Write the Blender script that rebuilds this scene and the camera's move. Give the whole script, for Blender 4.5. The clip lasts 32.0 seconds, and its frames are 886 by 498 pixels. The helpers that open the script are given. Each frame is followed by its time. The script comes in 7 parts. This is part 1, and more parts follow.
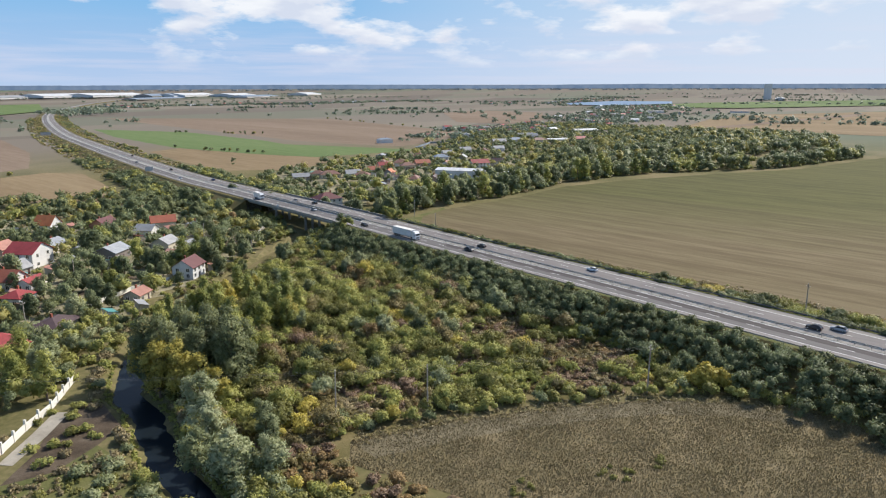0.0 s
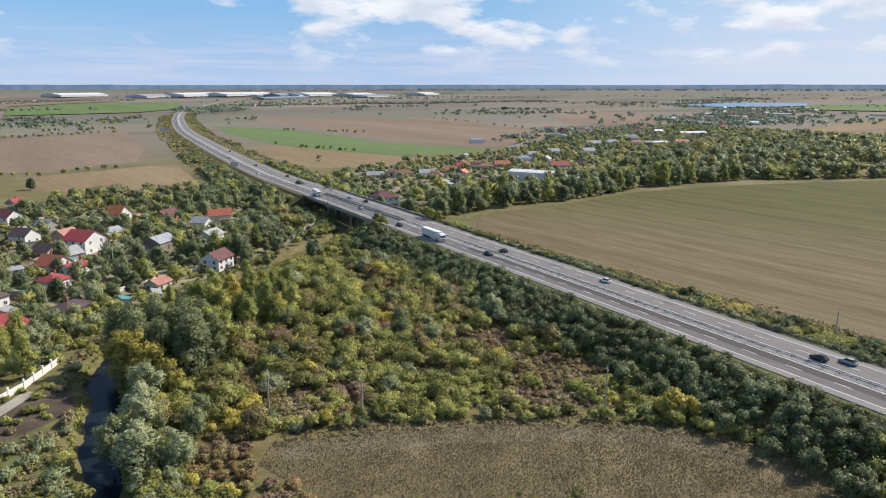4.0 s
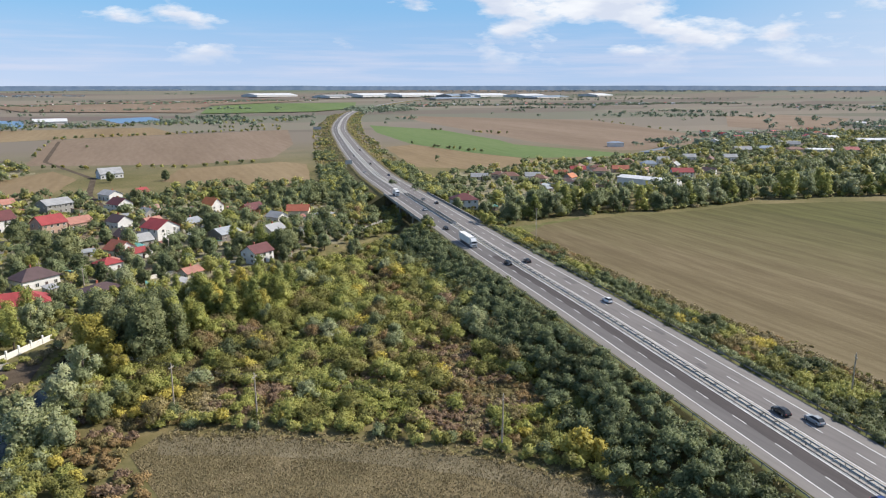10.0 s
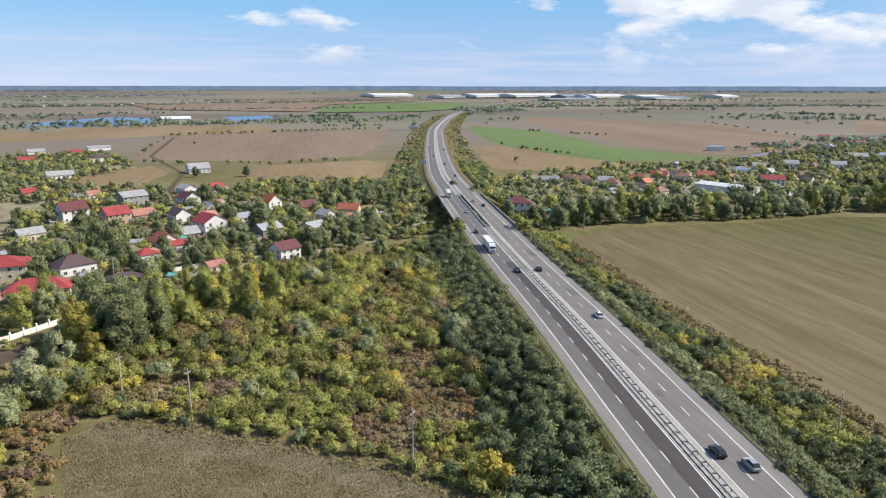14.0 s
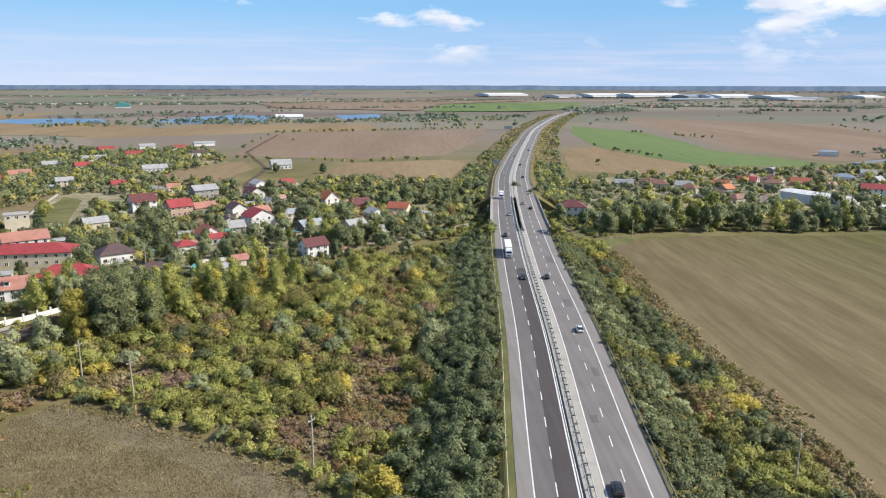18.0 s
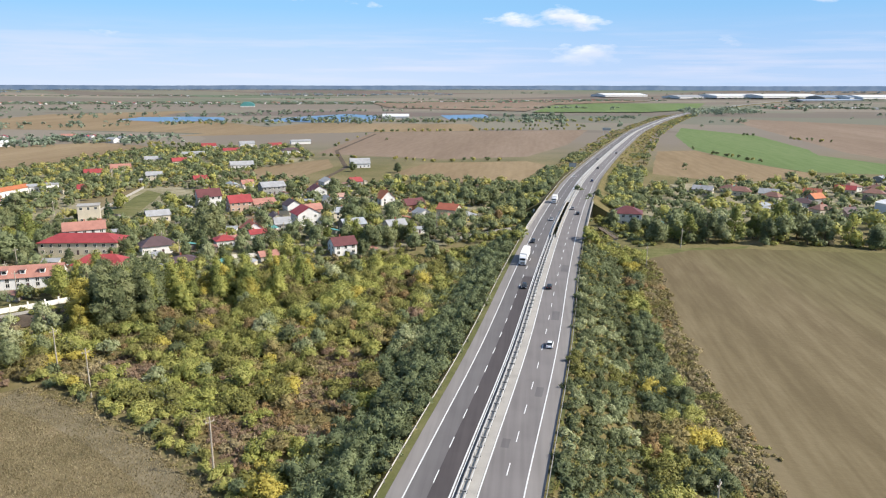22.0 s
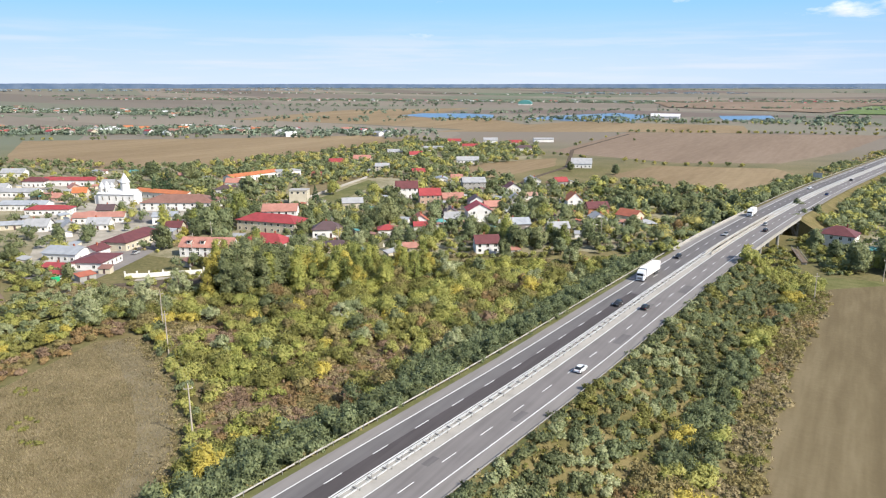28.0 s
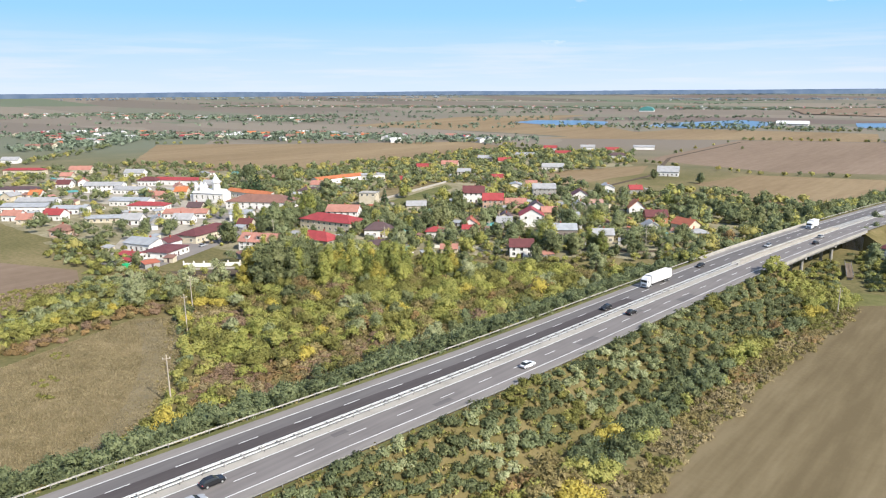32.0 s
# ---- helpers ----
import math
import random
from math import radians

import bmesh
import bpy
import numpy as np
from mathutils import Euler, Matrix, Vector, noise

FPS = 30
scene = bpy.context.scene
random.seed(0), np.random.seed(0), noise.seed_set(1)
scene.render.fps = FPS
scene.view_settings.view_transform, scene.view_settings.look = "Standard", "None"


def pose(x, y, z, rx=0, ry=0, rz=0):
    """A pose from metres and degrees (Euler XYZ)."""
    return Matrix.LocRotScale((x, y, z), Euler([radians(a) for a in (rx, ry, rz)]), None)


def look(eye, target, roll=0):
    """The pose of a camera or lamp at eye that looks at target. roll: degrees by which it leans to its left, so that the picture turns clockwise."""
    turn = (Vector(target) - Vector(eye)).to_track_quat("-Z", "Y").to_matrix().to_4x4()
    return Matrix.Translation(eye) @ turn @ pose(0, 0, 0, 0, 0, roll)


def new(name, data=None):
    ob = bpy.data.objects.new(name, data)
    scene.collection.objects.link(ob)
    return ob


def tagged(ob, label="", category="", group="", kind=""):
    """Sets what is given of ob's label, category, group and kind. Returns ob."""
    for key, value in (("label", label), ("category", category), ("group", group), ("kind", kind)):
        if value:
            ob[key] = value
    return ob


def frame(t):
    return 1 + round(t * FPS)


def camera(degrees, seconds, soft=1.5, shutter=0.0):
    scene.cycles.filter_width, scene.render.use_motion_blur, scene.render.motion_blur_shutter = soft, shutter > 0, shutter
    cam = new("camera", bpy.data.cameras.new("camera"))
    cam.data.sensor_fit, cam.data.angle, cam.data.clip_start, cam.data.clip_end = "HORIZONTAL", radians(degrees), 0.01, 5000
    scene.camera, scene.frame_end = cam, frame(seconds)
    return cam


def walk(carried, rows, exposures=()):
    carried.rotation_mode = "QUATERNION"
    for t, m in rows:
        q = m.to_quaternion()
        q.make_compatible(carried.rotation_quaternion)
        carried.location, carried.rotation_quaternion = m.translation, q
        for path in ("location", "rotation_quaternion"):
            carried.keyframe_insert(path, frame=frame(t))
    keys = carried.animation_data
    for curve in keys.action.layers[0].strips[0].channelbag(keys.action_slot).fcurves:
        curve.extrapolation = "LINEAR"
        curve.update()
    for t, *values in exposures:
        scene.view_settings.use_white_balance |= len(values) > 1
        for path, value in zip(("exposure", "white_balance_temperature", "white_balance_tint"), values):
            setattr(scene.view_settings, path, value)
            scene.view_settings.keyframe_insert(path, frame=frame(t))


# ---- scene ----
cam = camera(63.9, 32.0, 1.1)
ROWS = [
    (0.0, -180.00, 46.00, 73.70, 76.97, 0.12, -45.85),
    (0.5, -175.99, 42.96, 73.63, 76.97, 0.10, -44.58),
    (1.0, -171.86, 39.94, 73.60, 76.97, 0.12, -43.32),
    (1.5, -167.91, 37.19, 73.60, 76.98, 0.07, -42.12),
    (2.0, -163.72, 34.42, 73.58, 76.98, 0.07, -40.90),
    (2.5, -159.47, 31.78, 73.52, 77.00, 0.06, -39.68),
    (3.0, -155.17, 29.19, 73.47, 76.99, 0.05, -38.45),
    (3.5, -150.80, 26.73, 73.43, 76.99, 0.03, -37.24),
    (5.5, -132.77, 17.66, 73.41, 77.01, 0.06, -32.36),
    (6.0, -128.18, 15.60, 73.41, 77.01, 0.09, -31.18),
    (6.5, -123.53, 13.76, 73.41, 76.99, 0.06, -29.98),
    (7.0, -118.83, 11.89, 73.38, 77.01, 0.07, -28.78),
    (7.5, -114.15, 10.24, 73.44, 77.02, 0.04, -27.56),
    (8.0, -109.39, 8.62, 73.44, 77.03, 0.05, -26.37),
    (8.5, -104.67, 7.20, 73.36, 77.04, 0.03, -25.20),
    (9.0, -99.85, 5.80, 73.28, 77.06, 0.05, -24.00),
    (9.5, -95.04, 4.50, 73.24, 77.06, 0.04, -22.81),
    (10.0, -90.21, 3.33, 73.24, 77.08, 0.04, -21.64),
    (10.5, -85.36, 2.28, 73.26, 77.09, 0.01, -20.44),
    (11.0, -80.42, 1.30, 73.22, 77.11, 0.01, -19.27),
    (11.5, -75.56, 0.41, 73.25, 77.10, -0.02, -18.07),
    (12.0, -70.56, -0.36, 73.24, 77.10, -0.02, -16.87),
    (12.5, -65.60, -1.02, 73.21, 77.10, -0.04, -15.67),
    (13.0, -60.62, -1.63, 73.20, 77.11, -0.04, -14.47),
    (13.5, -55.59, -2.07, 73.19, 77.10, -0.05, -13.26),
    (14.0, -50.59, -2.45, 73.23, 77.10, -0.06, -12.02),
    (14.5, -45.57, -2.70, 73.16, 77.09, -0.08, -10.81),
    (16.5, -25.35, -2.30, 73.00, 77.07, -0.08, -5.95),
    (17.0, -20.38, -2.06, 73.01, 77.07, -0.09, -4.77),
    (17.5, -15.40, -1.66, 72.98, 77.06, -0.08, -3.55),
    (18.0, -10.44, -1.17, 72.97, 77.06, -0.10, -2.35),
    (18.5, -5.62, -0.56, 72.95, 77.07, -0.09, -1.17),
    (19.0, -0.68, 0.16, 72.92, 77.07, -0.10, 0.02),
    (19.5, 4.24, 1.02, 72.94, 77.07, -0.11, 1.23),
    (20.0, 9.19, 1.94, 72.91, 77.07, -0.09, 2.41),
    (20.5, 14.08, 2.95, 72.99, 77.07, -0.09, 3.62),
    (21.0, 19.00, 4.10, 73.02, 77.07, -0.09, 4.82),
    (21.5, 23.83, 5.38, 73.06, 77.06, -0.09, 6.06),
    (22.0, 28.69, 6.76, 73.05, 77.06, -0.08, 7.30),
    (22.5, 33.23, 8.19, 73.03, 77.04, -0.10, 11.99),
    (23.0, 38.22, 9.85, 73.06, 76.98, -0.10, 16.46),
    (23.5, 42.72, 11.48, 73.06, 76.97, -0.13, 18.16),
    (24.0, 47.60, 13.34, 73.04, 76.95, -0.10, 20.61),
    (24.5, 52.29, 15.32, 72.92, 76.94, -0.08, 21.82),
    (25.0, 56.89, 17.33, 72.84, 76.93, -0.06, 23.00),
    (25.5, 61.43, 19.45, 72.85, 76.92, -0.06, 24.20),
    (27.5, 79.14, 29.11, 72.66, 76.92, 0.01, 29.01),
    (28.0, 83.52, 31.43, 72.67, 76.94, 0.01, 30.20),
    (28.5, 87.98, 33.61, 72.64, 76.97, 0.02, 31.38),
    (29.0, 92.55, 35.50, 72.60, 77.04, 0.03, 32.60),
    (29.5, 97.26, 37.15, 72.62, 77.10, 0.07, 33.85),
    (30.0, 102.15, 38.62, 72.68, 77.18, 0.13, 35.12),
    (30.5, 107.20, 39.98, 72.75, 77.27, 0.18, 36.42),
    (31.0, 112.33, 41.37, 72.82, 77.36, 0.24, 37.75),
    (31.5, 117.44, 42.82, 72.93, 77.44, 0.29, 39.07),
    (32.0, 122.62, 44.36, 73.02, 77.50, 0.34, 40.38),
]

walk(cam, [(t, pose(x, y, z, rx, ry, rz)) for t, x, y, z, rx, ry, rz in ROWS],
     exposures=[(0.0, 0.45), (6.0, 0.45), (13.0, 0.52), (19.0, 0.60), (25.0, 0.72), (32.0, 0.78)])

# ---- world, sun, exposure ----
SUN_EL, SUN_AZ = 41.0, 96.0          # degrees; the azimuth runs clockwise from +y


def nodes_of(tree):
    tree.nodes.clear()

    def add(kind, links=None, **values):
        n = tree.nodes.new(kind)
        for key, v in values.items():
            setattr_plain(n, key, v)
        for k, v in (links or {}).items():
            if hasattr(v, "is_output"):
                tree.links.new(v, n.inputs[k])
            else:
                colour = n.inputs[k].type == "RGBA" and len(v) == 3
                n.inputs[k].default_value = (*v, 1) if colour else v
        return n
    return add


def setattr_plain(n, key, v):
    if key == "blend_type":
        n.blend_type = v
    elif key == "data_type":
        n.data_type = v
    elif key == "operation":
        n.operation = v
    elif key == "noise_dimensions":
        n.noise_dimensions = v
    elif key == "feature":
        n.feature = v
    elif key == "sky_type":
        n.sky_type = v


def ramp(add, fac, stops):
    r = add("ShaderNodeValToRGB", {"Fac": fac})
    el = r.color_ramp.elements
    while len(el) < len(stops):
        el.new(0.5)
    for e, (p, c) in zip(el, stops):
        e.position, e.color = p, (*c, 1)
    return r.outputs["Color"]


def mixc(add, fac, a, b, blend="MIX"):
    n = add("ShaderNodeMix", None, data_type="RGBA", blend_type=blend)
    for sock, v in ((n.inputs[0], fac), (n.inputs[6], a), (n.inputs[7], b)):
        if hasattr(v, "is_output"):
            sock.id_data.links.new(v, sock)
        else:
            sock.default_value = (*v, 1) if isinstance(v, tuple) and len(v) == 3 else v
    return n.outputs[2]


def math_node(add, op, a, b=0.0, c=None):
    links = {0: a, 1: b}
    if c is not None:
        links[2] = c
    return add("ShaderNodeMath", links, operation=op).outputs[0]


def build_world():
    w = bpy.data.worlds.new("sky")
    scene.world = w
    w.use_nodes = True
    add = nodes_of(w.node_tree)
    sky = add("ShaderNodeTexSky", None, sky_type="NISHITA")
    sky.sun_disc = False
    sky.sun_elevation, sky.sun_rotation = radians(SUN_EL), radians(SUN_AZ)
    sky.altitude, sky.air_density, sky.dust_density, sky.ozone_density = 100, 1.0, 0.6, 2.0
    way = add("ShaderNodeTexCoord").outputs["Generated"]
    xyz = add("ShaderNodeSeparateXYZ", {0: way})
    # small heaped clouds, thicker towards the sun's side
    lay = add("ShaderNodeMapping", {"Vector": way, "Location": (3.7, 1.3, 0.4), "Scale": (11.0, 11.0, 34.0)}).outputs[0]
    big = add("ShaderNodeTexNoise", {"Vector": lay, "Scale": 0.35, "Detail": 2.0}).outputs["Fac"]
    puff = add("ShaderNodeTexNoise", {"Vector": lay, "Scale": 1.0, "Detail": 7.0, "Roughness": 0.56}).outputs["Fac"]
    both = math_node(add, "ADD", math_node(add, "MULTIPLY", big, 0.5), math_node(add, "MULTIPLY", puff, 0.5))
    both = math_node(add, "ADD", both, math_node(add, "MULTIPLY", xyz.outputs["X"], 0.1))
    cover = add("ShaderNodeMapRange", {0: both, 1: 0.560, 2: 0.632, 3: 0.0, 4: 0.94}).outputs[0]
    thin = add("ShaderNodeMapRange", {0: xyz.outputs["Z"], 1: 0.012, 2: 0.05, 3: 0.0, 4: 1.0}).outputs[0]
    cover = math_node(add, "MULTIPLY", cover, thin)
    under = add("ShaderNodeTexNoise", {"Vector": add("ShaderNodeVectorMath", {0: lay, 1: (0.0, 0.0, 0.35)}, operation="ADD").outputs[0], "Scale": 1.0, "Detail": 5.0}).outputs["Fac"]
    shade = ramp(add, under, [(0.42, (5.3, 5.4, 5.6)), (0.62, (3.9, 4.2, 4.9))])
    # hazy air towards the horizon
    low = ramp(add, xyz.outputs["Z"], [(0.0, (3.3, 3.9, 5.0)), (0.03, (2.9, 3.7, 5.0)), (0.10, (1.6, 3.15, 4.9)), (0.35, (0.7, 1.7, 3.8))])
    veil = add("ShaderNodeMapRange", {0: xyz.outputs["Z"], 1: 0.12, 2: 0.5, 3: 1.0, 4: 0.0}).outputs[0]
    deep = add("ShaderNodeMapRange", {0: xyz.outputs["X"], 1: -0.3, 2: 0.25, 3: 0.0, 4: 0.3}).outputs[0]
    low = mixc(add, deep, low, (1.1, 2.3, 4.1))
    bright = add("ShaderNodeMapRange", {0: xyz.outputs["X"], 1: 0.6, 2: 1.0, 3: 0.0, 4: 0.7}).outputs[0]
    low = mixc(add, bright, low, (4.5, 4.8, 5.3))
    col = mixc(add, veil, sky.outputs[0], low)
    col = mixc(add, cover, col, shade)
    bands = add("ShaderNodeMapping", {"Vector": way, "Location": (0.3, 2.1, 0.0), "Scale": (5.0, 5.0, 80.0)}).outputs[0]
    streak = add("ShaderNodeTexNoise", {"Vector": bands, "Scale": 1.0, "Detail": 5.0, "Roughness": 0.55}).outputs["Fac"]
    streak = add("ShaderNodeMapRange", {0: streak, 1: 0.46, 2: 0.66, 3: 0.0, 4: 0.42}).outputs[0]
    lowest = ramp(add, xyz.outputs["Z"], [(0.0, (0.3, 0.3, 0.3)), (0.02, (1, 1, 1)), (0.05, (0.8, 0.8, 0.8)), (0.085, (0, 0, 0))])
    streak = math_node(add, "MULTIPLY", streak, add("ShaderNodeSeparateColor", {0: lowest}).outputs[0])
    col = mixc(add, streak, col, (4.2, 4.2, 4.9))
    bg = add("ShaderNodeBackground", {"Color": col, "Strength": 0.13})
    add("ShaderNodeOutputWorld", {"Surface": bg.outputs[0]})


build_world()
sun = new("sun", bpy.data.lights.new("sun", "SUN"))
sun.data.energy, sun.data.angle, sun.data.color = 4.6, radians(0.53), (1.0, 0.94, 0.85)
_el, _az = radians(SUN_EL), radians(SUN_AZ)
sun.matrix_world = look((0, 0, 300), Vector((0, 0, 300)) - Vector((math.sin(_az) * math.cos(_el), math.cos(_az) * math.cos(_el), math.sin(_el))))


# ---- materials ----
def material(name):
    m = bpy.data.materials.new(name)
    m.use_nodes = True
    add = nodes_of(m.node_tree)
    return m, add


def finish(add, color, rough=0.8, metal=0.0, bump=None, spec=0.3, strength=0.3, dist=0.05):
    links = {"Base Color": color, "Roughness": rough, "Metallic": metal, "Specular IOR Level": spec}
    if bump is not None:
        links["Normal"] = add("ShaderNodeBump", {"Height": bump, "Strength": strength, "Distance": dist}).outputs[0]
    p = add("ShaderNodeBsdfPrincipled", links)
    add("ShaderNodeOutputMaterial", {"Surface": p.outputs[0]})


def plain(name, c, rough=0.7, metal=0.0, vary=0.15, scale=0.6, fine=6.0):
    """A painted or mineral surface with stains at two scales."""
    m, add = material(name)
    co = add("ShaderNodeTexCoord").outputs["Object"]
    n1 = add("ShaderNodeTexNoise", {"Vector": co, "Scale": scale, "Detail": 4.0}).outputs["Fac"]
    n2 = add("ShaderNodeTexNoise", {"Vector": co, "Scale": fine, "Detail": 3.0}).outputs["Fac"]
    n = math_node(add, "ADD", math_node(add, "MULTIPLY", n1, 0.65), math_node(add, "MULTIPLY", n2, 0.35))
    rnd = add("ShaderNodeObjectInfo").outputs["Random"]
    lo, hi = tuple(v * (1 - vary * 1.6) for v in c), tuple(min(0.9, v * (1 + vary)) for v in c)
    col = ramp(add, n, [(0.3, lo), (0.5, c), (0.7, hi)])
    col = mixc(add, math_node(add, "MULTIPLY", rnd, vary), col, tuple(v * 0.6 for v in c))
    finish(add, col, rough, metal, n2, strength=0.15)
    return m


def leaf(name, a, b, c, glow=0.32, mingle=0.10):
    """Foliage: the tint changes from plant to plant and over tens of metres, and a little from spray to spray."""
    m, add = material(name)
    geo = add("ShaderNodeNewGeometry")
    pos = geo.outputs["Position"]
    broad = add("ShaderNodeTexNoise", {"Vector": pos, "Scale": 0.05, "Detail": 2.0}).outputs["Fac"]
    patch = add("ShaderNodeTexNoise", {"Vector": pos, "Scale": 0.24, "Detail": 2.0}).outputs["Fac"]
    rnd = geo.outputs["Random Per Island"]
    orn = add("ShaderNodeObjectInfo").outputs["Random"]
    fine = add("ShaderNodeTexNoise", {"Vector": pos, "Scale": 3.0, "Detail": 3.0, "Roughness": 0.7}).outputs["Fac"]
    f = math_node(add, "ADD", math_node(add, "MULTIPLY", rnd, 0.34), math_node(add, "MULTIPLY", patch, 0.72))
    f = math_node(add, "ADD", f, math_node(add, "MULTIPLY", math_node(add, "SUBTRACT", broad, 0.38), 0.6))
    f = math_node(add, "ADD", f, math_node(add, "MULTIPLY", math_node(add, "SUBTRACT", orn, 0.5), 0.5))
    f = math_node(add, "ADD", f, math_node(add, "MULTIPLY", math_node(add, "SUBTRACT", fine, 0.5), 0.6))
    a, b, c = (tuple(min(0.6, v * 1.9) for v in q) for q in (a, b, c))
    col = ramp(add, f, [(0.28, tuple(v * 0.68 for v in a)), (0.45, a), (0.65, b), (0.9, c)])
    # single leaves turned yellow or dry
    other = add("ShaderNodeMapRange", {0: math_node(add, "ADD", math_node(add, "MULTIPLY", rnd, 0.6), math_node(add, "MULTIPLY", patch, 0.5)), 1: 0.6, 2: 0.8, 3: 0.0, 4: mingle}).outputs[0]
    col = mixc(add, other, col, (0.30, 0.25, 0.08))
    d = add("ShaderNodeBsdfPrincipled", {"Base Color": col, "Roughness": 0.55, "Specular IOR Level": 0.2})
    t = add("ShaderNodeBsdfTranslucent", {"Color": col})
    s = add("ShaderNodeMixShader", {0: glow, 1: d.outputs[0], 2: t.outputs[0]})
    add("ShaderNodeOutputMaterial", {"Surface": s.outputs[0]})
    return m


def soil(name, a, b, c, turn=0.0, rows=0.0, tint=None, scale=0.03, grain=1.2, cross=None):
    """Open land: broad patches, finer tufts and, where rows is set, drill rows along one direction."""
    m, add = material(name)
    pos = add("ShaderNodeNewGeometry").outputs["Position"]
    mp = add("ShaderNodeMapping", {"Vector": pos, "Rotation": (0, 0, radians(turn)), "Scale": (1.0, 0.12 if rows else 1.0, 1.0)}).outputs[0]
    n1 = add("ShaderNodeTexNoise", {"Vector": mp, "Scale": scale, "Detail": 5.0, "Roughness": 0.6}).outputs["Fac"]
    n2 = add("ShaderNodeTexNoise", {"Vector": pos, "Scale": grain, "Detail": 4.0, "Roughness": 0.65}).outputs["Fac"]
    n3 = add("ShaderNodeTexNoise", {"Vector": mp, "Scale": max(rows, 0.2), "Detail": 3.0}).outputs["Fac"]
    if cross is not None:
        lie = add("ShaderNodeMapping", {"Vector": pos, "Rotation": (0, 0, radians(cross)), "Scale": (1.0, 0.035, 1.0)}).outputs[0]
        drill = add("ShaderNodeTexNoise", {"Vector": lie, "Scale": 0.13, "Detail": 3.0, "Roughness": 0.6}).outputs["Fac"]
        n3 = math_node(add, "ADD", math_node(add, "MULTIPLY", n3, 0.45), math_node(add, "MULTIPLY", drill, 0.55))
        n3 = math_node(add, "ADD", math_node(add, "MULTIPLY", math_node(add, "SUBTRACT", n3, 0.5), 1.7), 0.5)
    f = math_node(add, "ADD", math_node(add, "MULTIPLY", n1, 0.5), math_node(add, "MULTIPLY", n2, 0.22))
    f = math_node(add, "ADD", f, math_node(add, "MULTIPLY", n3, 0.28))
    if cross is not None:
        f = math_node(add, "ADD", math_node(add, "MULTIPLY", f, 0.5), math_node(add, "MULTIPLY", n3, 0.5))
    col = ramp(add, f, [(0.38, a), (0.5, b), (0.62, c)])
    if tint:
        (x0, y0, dx, dy, span), c2 = tint
        xyz = add("ShaderNodeSeparateXYZ", {0: pos})
        along = math_node(add, "ADD", math_node(add, "MULTIPLY", math_node(add, "SUBTRACT", xyz.outputs[0], x0), dx / span),
                          math_node(add, "MULTIPLY", math_node(add, "SUBTRACT", xyz.outputs[1], y0), dy / span))
        along = math_node(add, "ADD", along, math_node(add, "MULTIPLY", math_node(add, "SUBTRACT", n1, 0.5), 1.2))
        green = ramp(add, f, [(0.38, tuple(q * 0.8 for q in c2)), (0.5, c2), (0.62, tuple(q * 1.2 for q in c2))])
        col = mixc(add, add("ShaderNodeClamp", {0: along}).outputs[0], col, green)
    finish(add, col, 0.95, 0.0, n2, spec=0.1, strength=0.5, dist=0.25)
    return m


M = {}
M["fallow"] = soil("dry_fallow_grass", (0.122, 0.099, 0.050), (0.168, 0.134, 0.072), (0.210, 0.166, 0.096), scale=0.06, grain=2.2)
M["margin"] = soil("mown_field_margin", (0.125, 0.103, 0.062), (0.165, 0.138, 0.086), (0.205, 0.172, 0.112), scale=0.15, grain=2.0)
M["crop"] = soil("harrowed_field", (0.115, 0.089, 0.049), (0.139, 0.109, 0.061), (0.165, 0.131, 0.076), turn=4, rows=0.35, cross=142, scale=0.02, grain=0.6,
                 tint=((130, 200, 0.9, 0.4, 150), (0.088, 0.084, 0.031)))
M["plough"] = soil("ploughed_field", (0.158, 0.115, 0.080), (0.190, 0.140, 0.100), (0.222, 0.168, 0.124), turn=80, rows=0.08, scale=0.012, grain=0.2)
M["stubble"] = soil("stubble_field", (0.165, 0.119, 0.066), (0.205, 0.149, 0.086), (0.244, 0.185, 0.109), turn=70, rows=0.08, scale=0.012, grain=0.2)
M["green"] = soil("winter_wheat", (0.088, 0.128, 0.045), (0.112, 0.155, 0.058), (0.138, 0.174, 0.074), turn=40, rows=0.05, scale=0.008, grain=0.15)
M["grass"] = soil("green_grass", (0.082, 0.090, 0.032), (0.116, 0.116, 0.044), (0.155, 0.144, 0.064), scale=0.05, grain=1.0)
M["scrub_soil"] = soil("scrub_soil", (0.088, 0.078, 0.030), (0.130, 0.108, 0.046), (0.178, 0.142, 0.070), scale=0.07, grain=1.2)
M["village_soil"] = soil("trodden_village_ground", (0.140, 0.130, 0.070), (0.215, 0.190, 0.118), (0.310, 0.275, 0.190), scale=0.06, grain=0.8)
M["yard"] = soil("pale_yard", (0.23, 0.205, 0.165), (0.30, 0.272, 0.225), (0.37, 0.34, 0.285), scale=0.08, grain=0.9)
M["mud"] = soil("bank_mud", (0.053, 0.040, 0.028), (0.086, 0.065, 0.046), (0.125, 0.099, 0.073), scale=0.15, grain=1.5)


